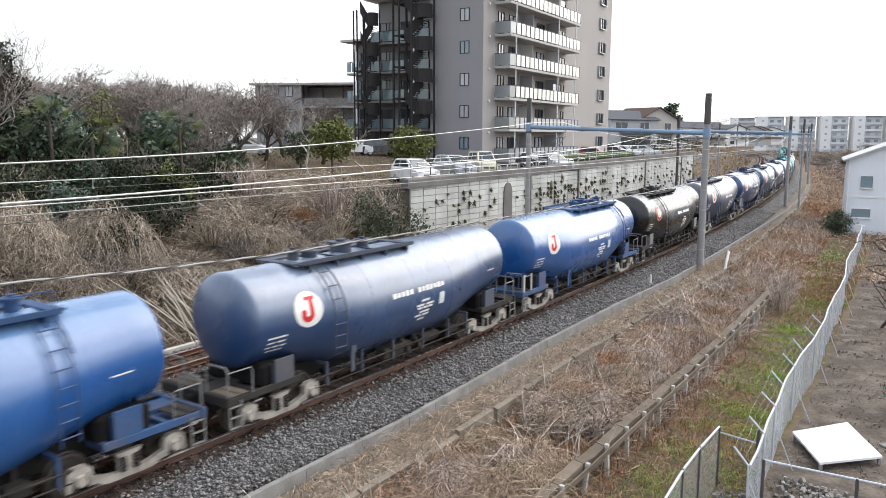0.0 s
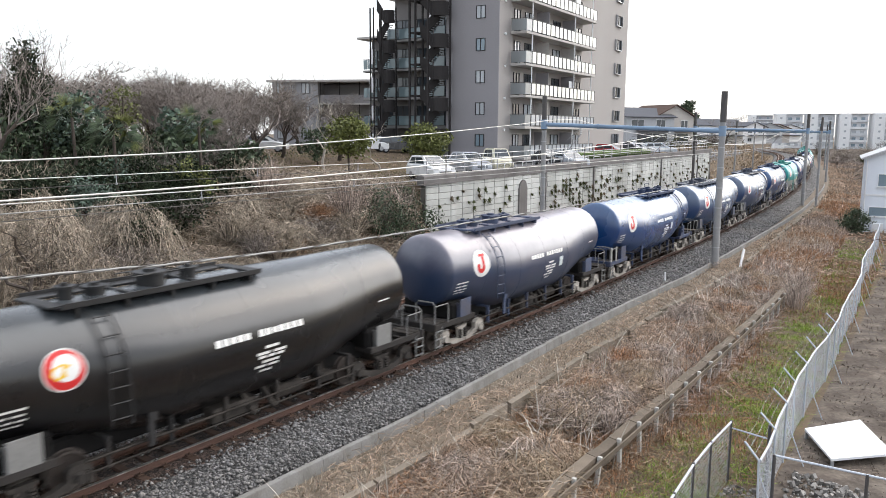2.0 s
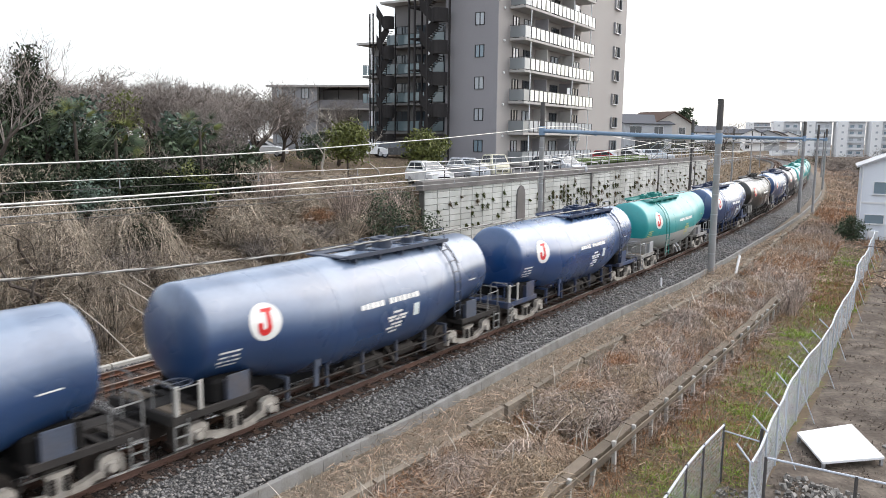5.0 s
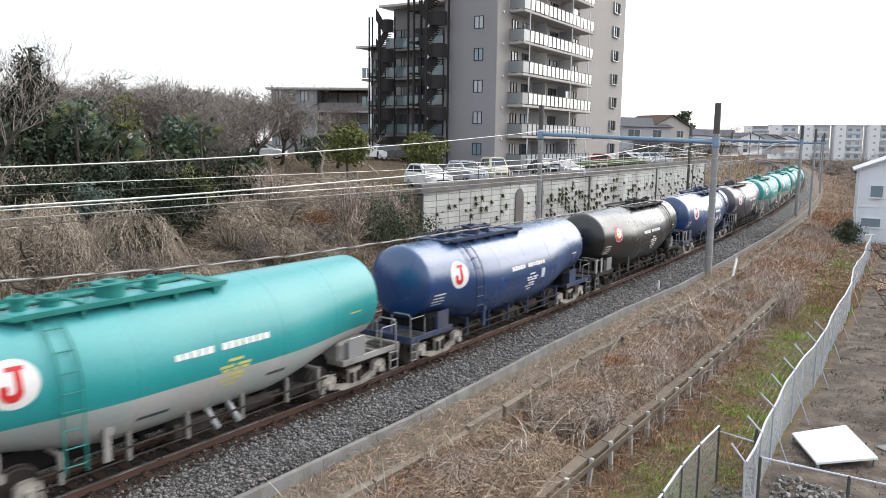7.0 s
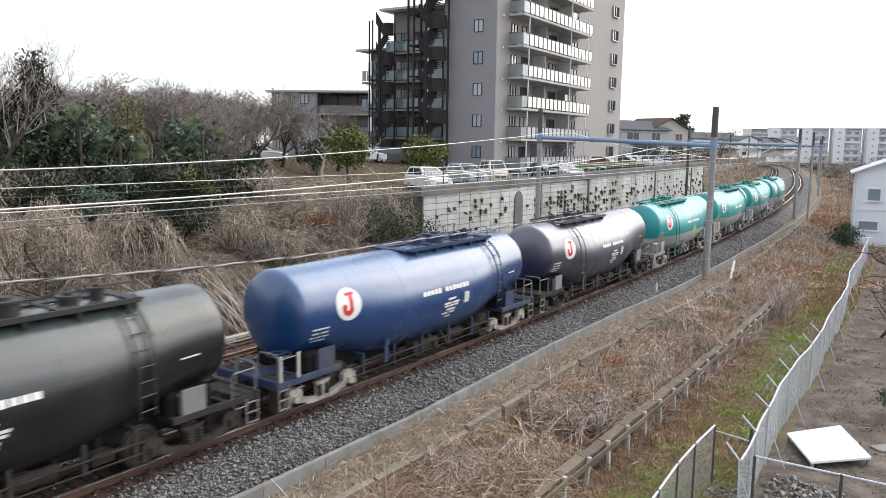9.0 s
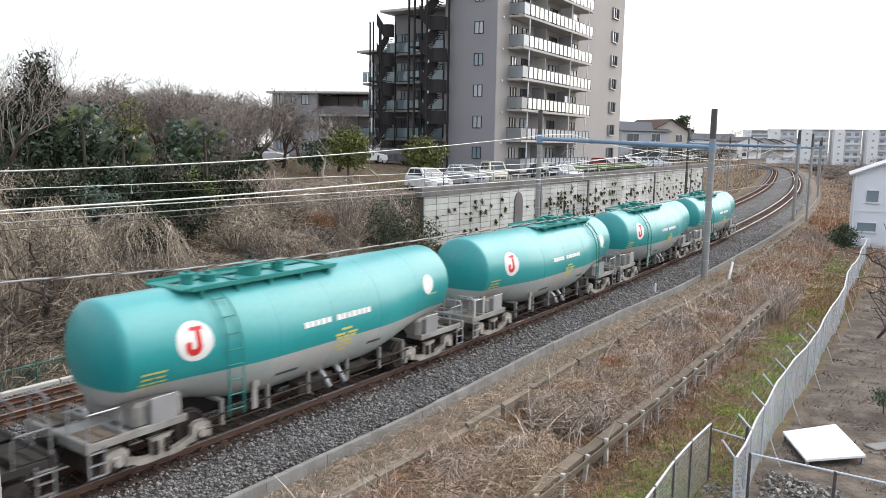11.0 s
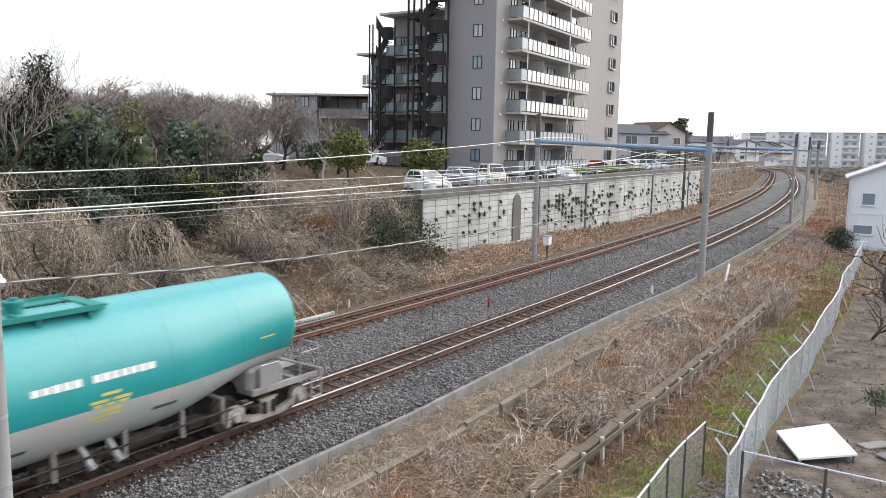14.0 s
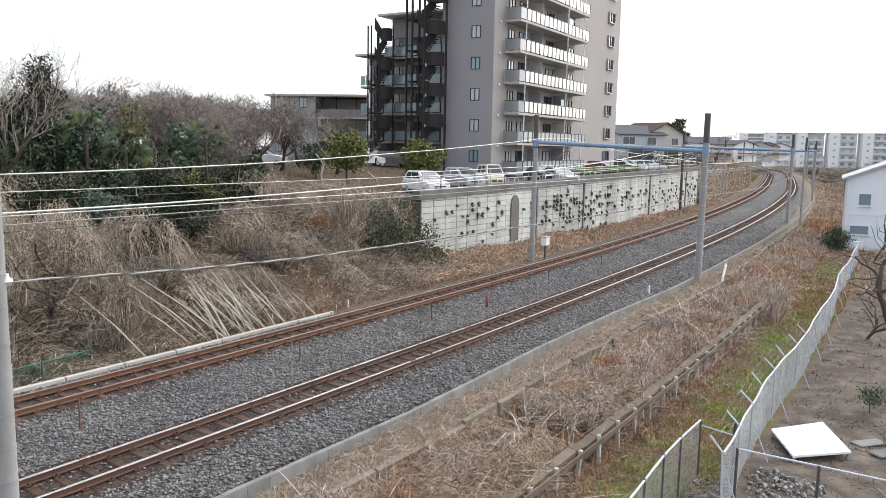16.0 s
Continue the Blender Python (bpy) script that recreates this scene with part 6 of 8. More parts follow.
def slanted_sign():
    top = root("slanted_sign", Matrix.Translation(trk(41.0, 4.3, -.75)) @ pose(0, 0, 0, 0, 24, turn(41) - 10), "white slanted marker board beside the path", "sign")
    b = Build()
    b.box((0, 0, .65), (.26, .06, 1.3), cut=.01)
    part("board", b, M["white"], top)


slanted_sign()


def relay_box():
    top = root("relay_box", Matrix.Translation(trk(41.2, -7.0, -.35)) @ pose(0, 0, 0, 0, 0, turn(41)), "white relay box on a short post by the track", "equipment box")
    b = Build()
    b.box((0, 0, 1.25), (.55, .4, .55), cut=.03)
    part("case", b, M["white"], top)
    b = Build()
    b.box((0, 0, 1.54), (.62, .46, .05), cut=.01)
    part("lid", b, M["steel"], top)
    b = Build()
    b.cyl((0, 0, 0), (0, 0, 1.0), .06, n=8)
    part("post", b, M["pole_dark"], top)


relay_box()


def green_fence():
    top = root("green_fence", Matrix.Identity(4), "low green mesh fence at the foot of the bank", "fence")
    base = -1.2
    pts = [(2.5, -8.6), (4.4, -8.7), (6.3, -8.75), (8.2, -8.9), (10.0, -9.1)]
    for i, (s, o) in enumerate(pts):
        b = Build()
        b.cyl(trk(s, o, base - .1), trk(s, o, base + 1.15), .035, n=8)
        part("post", b, M["fence_green"], top)
        if i:
            b = Build()
            s0, o0 = pts[i - 1]
            mesh_panel(b, trk(s0, o0, base), trk(s, o, base), 1.05, .1, .005)
            part("mesh", b, M["fence_green"], top)
            b = Build()
            b.cyl(trk(s0, o0, base + 1.08), trk(s, o, base + 1.08), .028, n=6)
            part("top_rail", b, M["fence_green"], top)


green_fence()


# ---- cars ----
SHAPES = {   # body outline, then cabin: rear foot, rear top, front top, front foot (part of the length, height)
    "hatch": ([(-.5, .30), (-.5, .70), (-.485, .90), (-.40, .96), (.20, .97), (.40, .86), (.48, .70), (.5, .50), (.49, .28)], [(-.485, .92), (-.40, 1.46), (.02, 1.48), (.27, .95)], 1.66),
    "sedan": ([(-.5, .32), (-.5, .80), (-.47, .90), (.20, .93), (.42, .84), (.49, .68), (.5, .48), (.49, .28)], [(-.44, .90), (-.27, 1.38), (.02, 1.40), (.24, .92)], 1.70),
    "van": ([(-.5, .28), (-.5, .90), (-.49, 1.0), (.32, 1.02), (.44, .95), (.49, .76), (.5, .50), (.49, .27)], [(-.49, .98), (-.465, 1.66), (.20, 1.72), (.36, 1.0)], 1.50),
    "estate": ([(-.5, .32), (-.5, .84), (-.485, .96), (.20, .98), (.42, .88), (.49, .70), (.5, .48), (.49, .30)], [(-.485, .94), (-.42, 1.48), (.05, 1.52), (.26, .96)], 1.72),
}


def car(m, colour, label, shape="hatch", length=4.0):
    top = root("car", m, label, "car", "parked cars")
    low, cab, w = SHAPES[shape]
    L, h = length, w / 2
    b = Build()
    b.loft([[(x * L * f, y, .26 + (z - .26) * g) for x, z in low] for y, f, g in ((-h, .965, .90), (-h + .05, .99, .98), (-h + .16, 1, 1), (h - .16, 1, 1), (h - .05, .99, .98), (h, .965, .90))], caps=True)
    part("body", b, colour, top, smooth=True)
    (xa, za), (xb, zb), (xc, zc), (xd, zd) = [(x * L, z) for x, z in cab]
    lo, hi = h - .05, h - .22
    foot = {(0, s): Vector((xa, s * lo, za)) for s in (-1, 1)} | {(3, s): Vector((xd, s * lo, zd)) for s in (-1, 1)} | {(1, s): Vector((xb, s * hi, zb)) for s in (-1, 1)} | {(2, s): Vector((xc, s * hi, zc)) for s in (-1, 1)}
    b = Build()
    b.loft([[foot[k, -1] for k in range(4)], [foot[k, 1] for k in range(4)]], caps=True)
    b.box(((xb + xc) / 2, 0, (zb + zc) / 2 + .012), (xc - xb - .08, 2 * hi - .06, .05), cut=.02)
    part("cabin", b, colour, top)
    mid = Vector(((xa + xd) / 2, 0, (za + zb) / 2))

    def pane(name, q, u0, u1, v0, v1):
        at = lambda u, v: q[0].lerp(q[1], u).lerp(q[3].lerp(q[2], u), v)
        c = [at(u0, v0), at(u1, v0), at(u1, v1), at(u0, v1)]
        n = (c[1] - c[0]).cross(c[3] - c[0]).normalized()
        n = n if n.dot(sum(c, Vector()) / 4 - mid) > 0 else -n
        g = Build()
        g.add([p + n * .008 for p in c] + [p - n * .01 for p in c], [(0, 1, 2, 3), (7, 6, 5, 4), (0, 4, 5, 1), (1, 5, 6, 2), (2, 6, 7, 3), (3, 7, 4, 0)])
        part(name, g, M["glass"], top, "dark car glass")

    pane("windscreen", [foot[3, -1], foot[3, 1], foot[2, 1], foot[2, -1]], .06, .94, .06, .92)
    pane("rear_window", [foot[0, -1], foot[0, 1], foot[1, 1], foot[1, -1]], .10, .90, .22, .90)
    for s in (-1, 1):
        q = [foot[0, s], foot[3, s], foot[2, s], foot[1, s]]
        for u0, u1 in ((.10, .40), (.44, .86)):
            pane("side_window", q, u0, u1, .14, .88)
        b = Build()
        b.box((xd - .18, s * (h + .07), zd + .06), (.10, .18, .13), cut=.03)
        part("wing_mirror", b, colour, top)
    for x in (-.31, .31):
        for s in (-1, 1):
            b = Build()
            b.cyl((x * L, s * (h - .2), .31), (x * L, s * (h - .005), .31), .31, n=18)
            tyre = part("wheel", b, M["rubber"], top, smooth=True)
            b = Build()
            b.cyl((x * L, s * (h - .01), .31), (x * L, s * (h + .012), .31), .2, n=14)
            part("rim", b, M["steel"], tyre)
    for x, mt in ((.475, "insul"), (-.492, "red")):
        for s in (-1, 1):
            b = Build()
            b.box((x * L, s * (h - .22), .72), (.10, .32, .15), cut=.03)
            part("headlight" if x > 0 else "tail_light", b, M[mt], top)
    b = Build()
    b.box((.492 * L, 0, .50), (.05, .9, .16), cut=.02)
    part("grille", b, M["dark"], top)
    return top


def car_paint(name, c):
    return material(name, c, .25, vary=.04, bump=0, coat=.8)


CW, CS, CK, CR, CB, CC = (car_paint(n, c) for n, c in (("white_car_paint", (.78, .79, .80)), ("silver_car_paint", (.42, .45, .50)), ("black_car_paint", (.03, .032, .036)), ("red_car_paint", (.35, .03, .035)), ("blue_car_paint", (.60, .66, .72)), ("cream_car_paint", (.70, .66, .50))))


def park_at(x, y, rz, *a, **k):
    z = float(ground_z(*line_coords(x, y)))
    return car(Matrix.Translation((x, y, z)) @ pose(0, 0, 0, 0, 0, rz), *a, **k)


park_at(-1.2, 50.6, -58, CW, "white rounded hatchback parked beside the wall railing", length=3.7)
park_at(1.5, 58.2, -62, CS, "silver hatchback parked nose-in behind the barrier")
park_at(3.7, 60.2, -75, CC, "cream boxy van parked behind the barrier", shape="van", length=3.4)
park_at(8.6, 66.5, -68, CK, "black saloon parked behind the barrier", shape="sedan")
park_at(9.9, 65.2, -68, CS, "silver saloon parked beside the black one", shape="sedan", length=4.3)
park_at(18.6, 90.3, -28, CR, "red hatchback parked by the hedge", length=3.6)
park_at(24.1, 104.3, -35, CK, "black estate car parked beyond the tower", shape="estate", length=4.4)
park_at(26.3, 107.5, -30, CW, "white estate car parked on the high ground", shape="estate", length=4.5)
park_at(29.0, 107.8, -4, CB, "silver-blue estate car parked on the high ground", shape="estate", length=4.6)
for x, y, rz, c, lb in ((-7.6, 71.5, 15, CW, "white car parked below the stair tower"), (-5.0, 72.5, 25, CK, "black car parked below the stair tower"), (-16.5, 70, 0, CW, "white car far back behind the trees"), (-23, 66, 5, CS, "silver car far back behind the trees")):
    park_at(x, y, rz, c, lb)

# ---- plants ----
def blade_soup(name, label, s, o, height, width, lean, mat, rng, segs=2, bend_by=.6, z_off=-.03, category="dry grass"):
    """Many bent blades, rooted at (s, o), in one mesh."""
    n = len(s)
    x, y = trk_np(s, o)
    z = ground_z(s, o) + z_off
    ang = rng.uniform(0, 2 * np.pi, n)
    ln = np.abs(rng.normal(0, lean, n))
    h = height
    dirx, diry = np.cos(ang), np.sin(ang)
    fa = rng.uniform(0, 2 * np.pi, n)
    wx, wy = np.cos(fa) * width, np.sin(fa) * width
    verts = []
    for k in range(segs + 1):
        f = k / segs
        out = h * ln * f * (1 - bend_by + bend_by * f)
        up = h * f * (1 - .25 * np.minimum(ln, 2) * f)
        cx, cy, cz = x + dirx * out, y + diry * out, z + up
        if k < segs:
            t = 1 - .6 * f
            verts.append(np.stack([cx - wx * t, cy - wy * t, cz], -1))
            verts.append(np.stack([cx + wx * t, cy + wy * t, cz], -1))
        else:
            verts.append(np.stack([cx, cy, cz], -1))
    V = np.stack(verts, 1)
    m = V.shape[1]
    tri = []
    for k in range(segs - 1):
        a = 2 * k
        tri += [(a, a + 1, a + 3), (a, a + 3, a + 2)]
    tri.append((m - 3, m - 2, m - 1))
    T = np.array(tri)[None] + (np.arange(n) * m)[:, None, None]
    return tagged(new(name, soup(name, V.reshape(-1, 3), T.reshape(-1, 3), mat)), label, category, kind="stuff")


def patchy(x, y, sc, seed):
    v = np.zeros_like(x)
    r = np.random.default_rng(seed)
    for k in range(5):
        a, f, p = r.uniform(0, 6.28), sc * r.uniform(.5, 1.8), r.uniform(0, 6.28)
        v += np.sin((x * np.cos(a) + y * np.sin(a)) * f + p)
    return .5 + v / 6


LEAF = lambda name, c, isl=.65, rough=.9: material(name, c, rough, vary=.15, scale=.8, fine=6, bump=0, island=isl)
TAN, ORANGE, GREY_STEM = LEAF("tan_dead_grass", (0.35, 0.27, 0.19)), LEAF("rust_orange_dead_grass", (0.34, 0.19, 0.11)), LEAF("grey_brown_stem", (0.40, 0.33, 0.285), .85)
PALE_STEM, MOSS, DEAD_LEAF = LEAF("bleached_reed", (0.60, 0.56, 0.49), .25), LEAF("fresh_green_grass", (0.19, 0.29, 0.045)), LEAF("brown_leaf_litter", (0.13, 0.10, 0.08), .7)
BARK, TWIG = material("grey_brown_bark", (0.085, 0.07, 0.06), .95, vary=.3, scale=2, fine=20, bump=.4), LEAF("winter_twig", (0.225, 0.197, 0.178), .7)
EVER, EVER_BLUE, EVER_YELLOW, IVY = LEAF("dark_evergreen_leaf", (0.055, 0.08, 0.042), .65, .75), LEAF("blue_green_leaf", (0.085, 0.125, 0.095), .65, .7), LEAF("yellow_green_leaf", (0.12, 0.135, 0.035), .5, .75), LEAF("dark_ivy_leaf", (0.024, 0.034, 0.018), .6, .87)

OLIVE = LEAF("dull_olive_leaf", (0.13, 0.12, 0.055), .6, .85)
SLOPE = LEAF("tan_brown_runner", (0.39, 0.295, 0.22), .8)
GREEN_PATCH = LEAF("bright_green_patch", (0.24, 0.36, 0.05), .5)
VINE, VINE_PALE = LEAF("pinkish_brown_vine", (0.29, 0.243, 0.192), .95), LEAF("dry_grey_vine", (0.41, 0.35, 0.28), 1.0)
DEAD_SOIL, FAR_RUST = LEAF('dark_soil_litter', (0.17, 0.138, 0.112), .6), LEAF('far_rust_grass', (0.46, 0.33, 0.245))
TWIG_FAR, FAR_OLIVE = LEAF('far_scrub_twig', (0.21, 0.18, 0.16), .5), LEAF('far_scrub_olive', (0.085, 0.085, 0.05), .4)
rng = np.random.default_rng(21)


def scatter(n, s0, s1, o0, o1, power=1.5):
    s = s0 + (s1 - s0) * rng.random(n) ** power
    return s, rng.uniform(o0, o1, n)


def sow(name, label, n, area, mat, h, w, lean, patch=None, keep=None, power=1.5, segs=2, category="dry grass", size=55.0):
    s, o = scatter(n, *area, power=power)
    x, y = trk_np(s, o)
    ok = np.ones(n, bool)
    if patch:
        sc, seed, level = patch
        ok &= patchy(x, y, sc, seed) + rng.normal(0, .12, n) > level
    if keep is not None:
        ok &= keep(s, o)
    s, o = s[ok], o[ok]
    far = 1 + s / size
    return blade_soup(name, label, s, o, rng.uniform(*h, len(s)), rng.uniform(*w, len(s)) * far, lean, mat, rng, segs, category=category)


bank = lambda s, o: o > kerb_o(s) + path_w(s) + .1
# bank between the path and the barrier
sow("dead_grass", "tan dead grass covering the railway bank", 40000, (2, 75, 4.1, 7.5), TAN, (.12, .42), (.006, .012), 1.1, keep=bank, segs=1)
sow("bramble_stems", "tangled grey-brown bramble stems on the bank", 30000, (2, 75, 4.3, 7.8), GREY_STEM, (.3, .85), (.006, .011), 1.7, (.55, 3, .36), bank, segs=3, category="brambles")
sow("rust_grass", "rust-orange dead grass on the bank", 34000, (2, 110, 4.2, 8.0), ORANGE, (.15, .5), (.006, .012), .9, (.45, 5, .52), bank)
sow("pale_stems", "bleached pale stems lying over the bank", 700, (5, 60, 4.4, 7.6), PALE_STEM, (.6, 1.5), (.008, .014), 1.3, keep=bank, segs=4, category="brambles")
sow("path_grass", "thin tan grass creeping over the path", 13000, (2, 70, 3.0, 4.5), TAN, (.05, .24), (.005, .010), 1.4, (.8, 8, .42), lambda s, o: o > kerb_o(s) + .12, segs=1)
# strip between barrier and fence
sow("strip_grass", "short tan and green grass in the strip by the fence", 42000, (4, 62, 7.8, 10.6), TAN, (.06, .22), (.007, .012), 1.7, segs=1)
sow("strip_green", "fresh green grass patches by the fence", 44000, (9, 62, 8.1, 10.7), MOSS, (.05, .16), (.009, .017), 1.9, (.55, 13, .36), segs=1)
for gs, go, gw, gl, gn in ((47, 8.6, .8, 3.0, 9500), (31, 9.0, .6, 1.6, 5000), (38, 9.3, .5, 2.0, 4500), (19.6, 9.7, .5, .9, 4600), (25, 9.6, .4, 1.4, 3000), (13, 9.2, .5, 1.2, 2500), (54, 8.6, .8, 2.5, 4500)):
    ps, po = rng.normal(gs, gl, gn), rng.normal(go, gw, gn)
    ok = (po > 7.8) & (po < 10.5)
    blade_soup("green_patch", "bright green patch of short grass by the fence", ps[ok], po[ok], rng.uniform(.05, .15, ok.sum()), rng.uniform(.010, .018, ok.sum()) * (1 + ps[ok] / 55), 2.0, GREEN_PATCH, rng, 1, category="grass")
sow("strip_rust", "rust-orange dead weeds in the strip by the fence", 22000, (4, 100, 7.8, 10.7), ORANGE, (.12, .4), (.006, .012), 1.0, (.5, 17, .56))
# far right slope beyond
sow("far_rust_grass", "rust-orange grass along the line towards the bend", 4000, (46, 260, 3.9, 30), FAR_RUST, (.25, .8), (.012, .024), .7, keep=bank, power=1.2, segs=1)
sow("far_tan_grass", "tan dead grass along the line towards the bend", 9000, (70, 300, 6.0, 40), TWIG_FAR, (.3, .9), (.012, .024), .7, keep=bank, power=1.2, segs=1)
# garden soil litter
sow("garden_litter", "sparse dead grass and litter on the bare garden soil", 60000, (6, 60, 10.9, 24), DEAD_SOIL, (.03, .12), (.012, .028), 2.4, segs=1)
# foot of the block wall
sow("wall_foot_grass", "rust-orange grass along the foot of the block wall", 5000, (30, 112, -11.6, -7.6), FAR_RUST, (.15, .4), (.01, .02), .8, keep=lambda s, o: o > wall_o(s) + .15, power=1.2)
sow("wall_foot_tan", "tan grass along the foot of the block wall", 16000, (26, 112, -11.6, -8.0), TAN, (.12, .4), (.01, .02), .9, keep=lambda s, o: o > wall_o(s) + .1, power=1.2)
sow("far_pale_grass", "pale tan grass patches towards the bend", 16000, (46, 200, 4.0, 26), TAN, (.2, .6), (.012, .022), .9, (.35, 97, .5), bank, power=1.3, segs=1)
sow("late_bank_grass", "tan and rust grass on the bank past the wall", 14000, (100, 260, -26, -8.5), TAN, (.2, .55), (.02, .035), 1.2, power=1.1, segs=1)
# wooded bank
sow("leaf_litter", "brown leaf litter over the wooded bank", 30000, (-4, 33.5, -20, -8.0), DEAD_LEAF, (.04, .2), (.012, .028), 1.4, power=1.0, segs=1)


def tangle(name, label, n, area, mat, top, length, width, keep=None, patch=(.5, 23), power=1.0, seed=5):
    """Crossing arched runners that pile up into loose mounds."""
    q = np.random.default_rng(seed)
    s = area[0] + (area[1] - area[0]) * q.random(n) ** power
    o = q.uniform(area[2], area[3], n)
    x, y = trk_np(s, o)
    pile = np.clip(patchy(x, y, patch[0], patch[1]) * 1.9 - .42, .04, 1.3)
    ok = q.random(n) < .16 + pile
    if keep is not None:
        ok &= keep(s, o)
    s, o, x, y, pile = (v[ok] for v in (s, o, x, y, pile))
    n = len(s)
    z = ground_z(s, o) + top * pile * q.random(n) ** .6
    a, el = q.uniform(0, 6.283, n), q.normal(.1, .45, n)
    L = q.uniform(*length, n)
    d = np.stack([np.cos(a) * np.cos(el), np.sin(a) * np.cos(el), np.sin(el)], -1) * L[:, None]
    c = np.stack([x, y, z], -1)
    sag = q.normal(0, .16, (n, 3)) * L[:, None]
    sag[:, 2] = np.abs(sag[:, 2]) * .9
    w = q.normal(0, 1, (n, 3))
    w /= np.linalg.norm(w, axis=1)[:, None]
    w *= q.uniform(*width, n)[:, None]
    p0, p2 = c - d * .5, c + d * .5
    p2[:, 2] -= .15 * L
    p1 = c + sag
    V = np.stack([p0 - w, p0 + w, p1 - w * .8, p1 + w * .8, p2], 1)
    T = np.array([(0, 1, 3), (0, 3, 2), (2, 3, 4)])[None] + (np.arange(n) * 5)[:, None, None]
    return tagged(new(name, soup(name, V.reshape(-1, 3), T.reshape(-1, 3), mat)), label, "brambles", kind="stuff")


tangle("bank_brambles", "tangled pinkish-brown brambles piled over the wooded bank", 46000, (-4, 33.3, -20, -8.0), VINE, .8, (.4, 1.3), (.007, .014))
tangle("bank_vines", "dry grey vines draped over the wooded bank", 22000, (-4, 33.3, -19, -8.0), VINE_PALE, .9, (.4, 1.4), (.006, .013), patch=(.6, 51), seed=6)
tangle("tall_thicket", "tall tangled vines at the foot of the wooded bank", 8000, (-1, 12, -12.5, -8.8), VINE, 3.0, (.4, 1.3), (.006, .011), patch=(.45, 91), seed=9)
tangle("slope_rust", "rust-orange dead runners on the railway bank", 22000, (2, 60, 4.3, 7.7), ORANGE, .42, (.15, .6), (.005, .010), keep=bank, patch=(.6, 63), power=1.5, seed=21)
tangle("strip_tangle", "matted orange-tan dead grass in the strip by the fence", 9000, (1, 50, 7.6, 10.5), ORANGE, .22, (.12, .45), (.005, .010), patch=(.7, 65), power=1.3, seed=22)
tangle("strip_straw", "matted pale straw in the strip by the fence", 14000, (1, 50, 7.6, 10.5), TAN, .22, (.12, .5), (.005, .009), patch=(.7, 66), power=1.3, seed=23)
tangle("path_runners", "dry runners creeping over the plank edge of the path", 9000, (2, 60, 3.2, 4.6), SLOPE, .3, (.15, .6), (.004, .008), keep=lambda s, o: o > kerb_o(s) + .3, patch=(.8, 67), power=1.4, seed=24)
tangle("far_rust_tangle", "rust-orange matted grass along the line towards the bend", 28000, (44, 230, 3.8, 22), FAR_RUST, .5, (.3, .9), (.014, .03), keep=bank, patch=(.3, 68), power=1.3, seed=25)
tangle("wall_foot_tangle", "tan matted grass along the foot of the block wall", 20000, (28, 112, -11.5, -7.5), FAR_RUST, .4, (.25, .7), (.010, .02), keep=lambda s, o: o > wall_o(s) + .2, patch=(.4, 69), power=1.2, seed=26)
sow("bank_foot_grass", "tan dead grass and litter along the foot of the bank", 14000, (15, 33.3, -12.5, -7.7), TAN, (.1, .35), (.008, .014), 1.6, (.6, 47, .36), power=1.0, segs=1)
sow("bank_tan_grass", "tan dead grass on the wooded bank", 12000, (-4, 33.3, -14, -7.6), TAN, (.15, .45), (.007, .012), 1.2, (.45, 29, .56), power=1.0)
tangle("slope_brambles", "tangled pale brown runners on the railway bank", 36000, (2, 75, 4.2, 7.75), SLOPE, .55, (.25, .9), (.004, .009), keep=bank, patch=(.7, 61), power=1.5, seed=7)
sow("path_straw", "loose straw and debris strewn over the path", 26000, (2, 60, 2.9, 4.4), VINE_PALE, (.05, .2), (.005, .010), 2.6, (.9, 77, .4), lambda s, o: (o > kerb_o(s) + .12) & (o < kerb_o(s) + path_w(s)), segs=1)
sow("bank_rust", "rust-orange dead bracken on the wooded bank", 9000, (0, 33.3, -16, -7.7), ORANGE, (.2, .6), (.008, .014), .9, (.5, 31, .62), power=1.0)
sow("bank_green", "dull green weeds on the wooded bank", 9000, (0, 34, -18, -8), LEAF("dull_green_weed", (0.07, 0.085, 0.03)), (.1, .35), (.008, .016), .9, (.5, 37, .62), power=1.0)
sow("plateau_grass", "tan grass on the high ground under the trees", 26000, (-8, 34, -45, -18), TAN, (.08, .3), (.014, .028), .9, power=1.0, segs=1)
open_plateau = lambda s, o: o < -14.6 - np.maximum(s - 36, 0) * .55
sow("plateau_edge_grass", "tan grass on the high ground beside the car park", 16000, (30, 66, -46, -14), TAN, (.05, .2), (.012, .024), 1.2, keep=open_plateau, power=1.0, segs=1)
sow("plateau_edge_green", "dull green grass on the high ground beside the car park", 16000, (30, 66, -46, -14), LEAF("dull_winter_lawn", (0.12, 0.13, 0.05)), (.05, .2), (.012, .024), 1.0, (.25, 43, .42), open_plateau, power=1.0, segs=1)
sow("plateau_green", "dull green grass on the high ground", 16000, (6, 36, -40, -16.5), LEAF("dull_lawn", (0.10, 0.11, 0.04)), (.06, .22), (.014, .028), .8, (.3, 41, .5), power=1.0, segs=1)


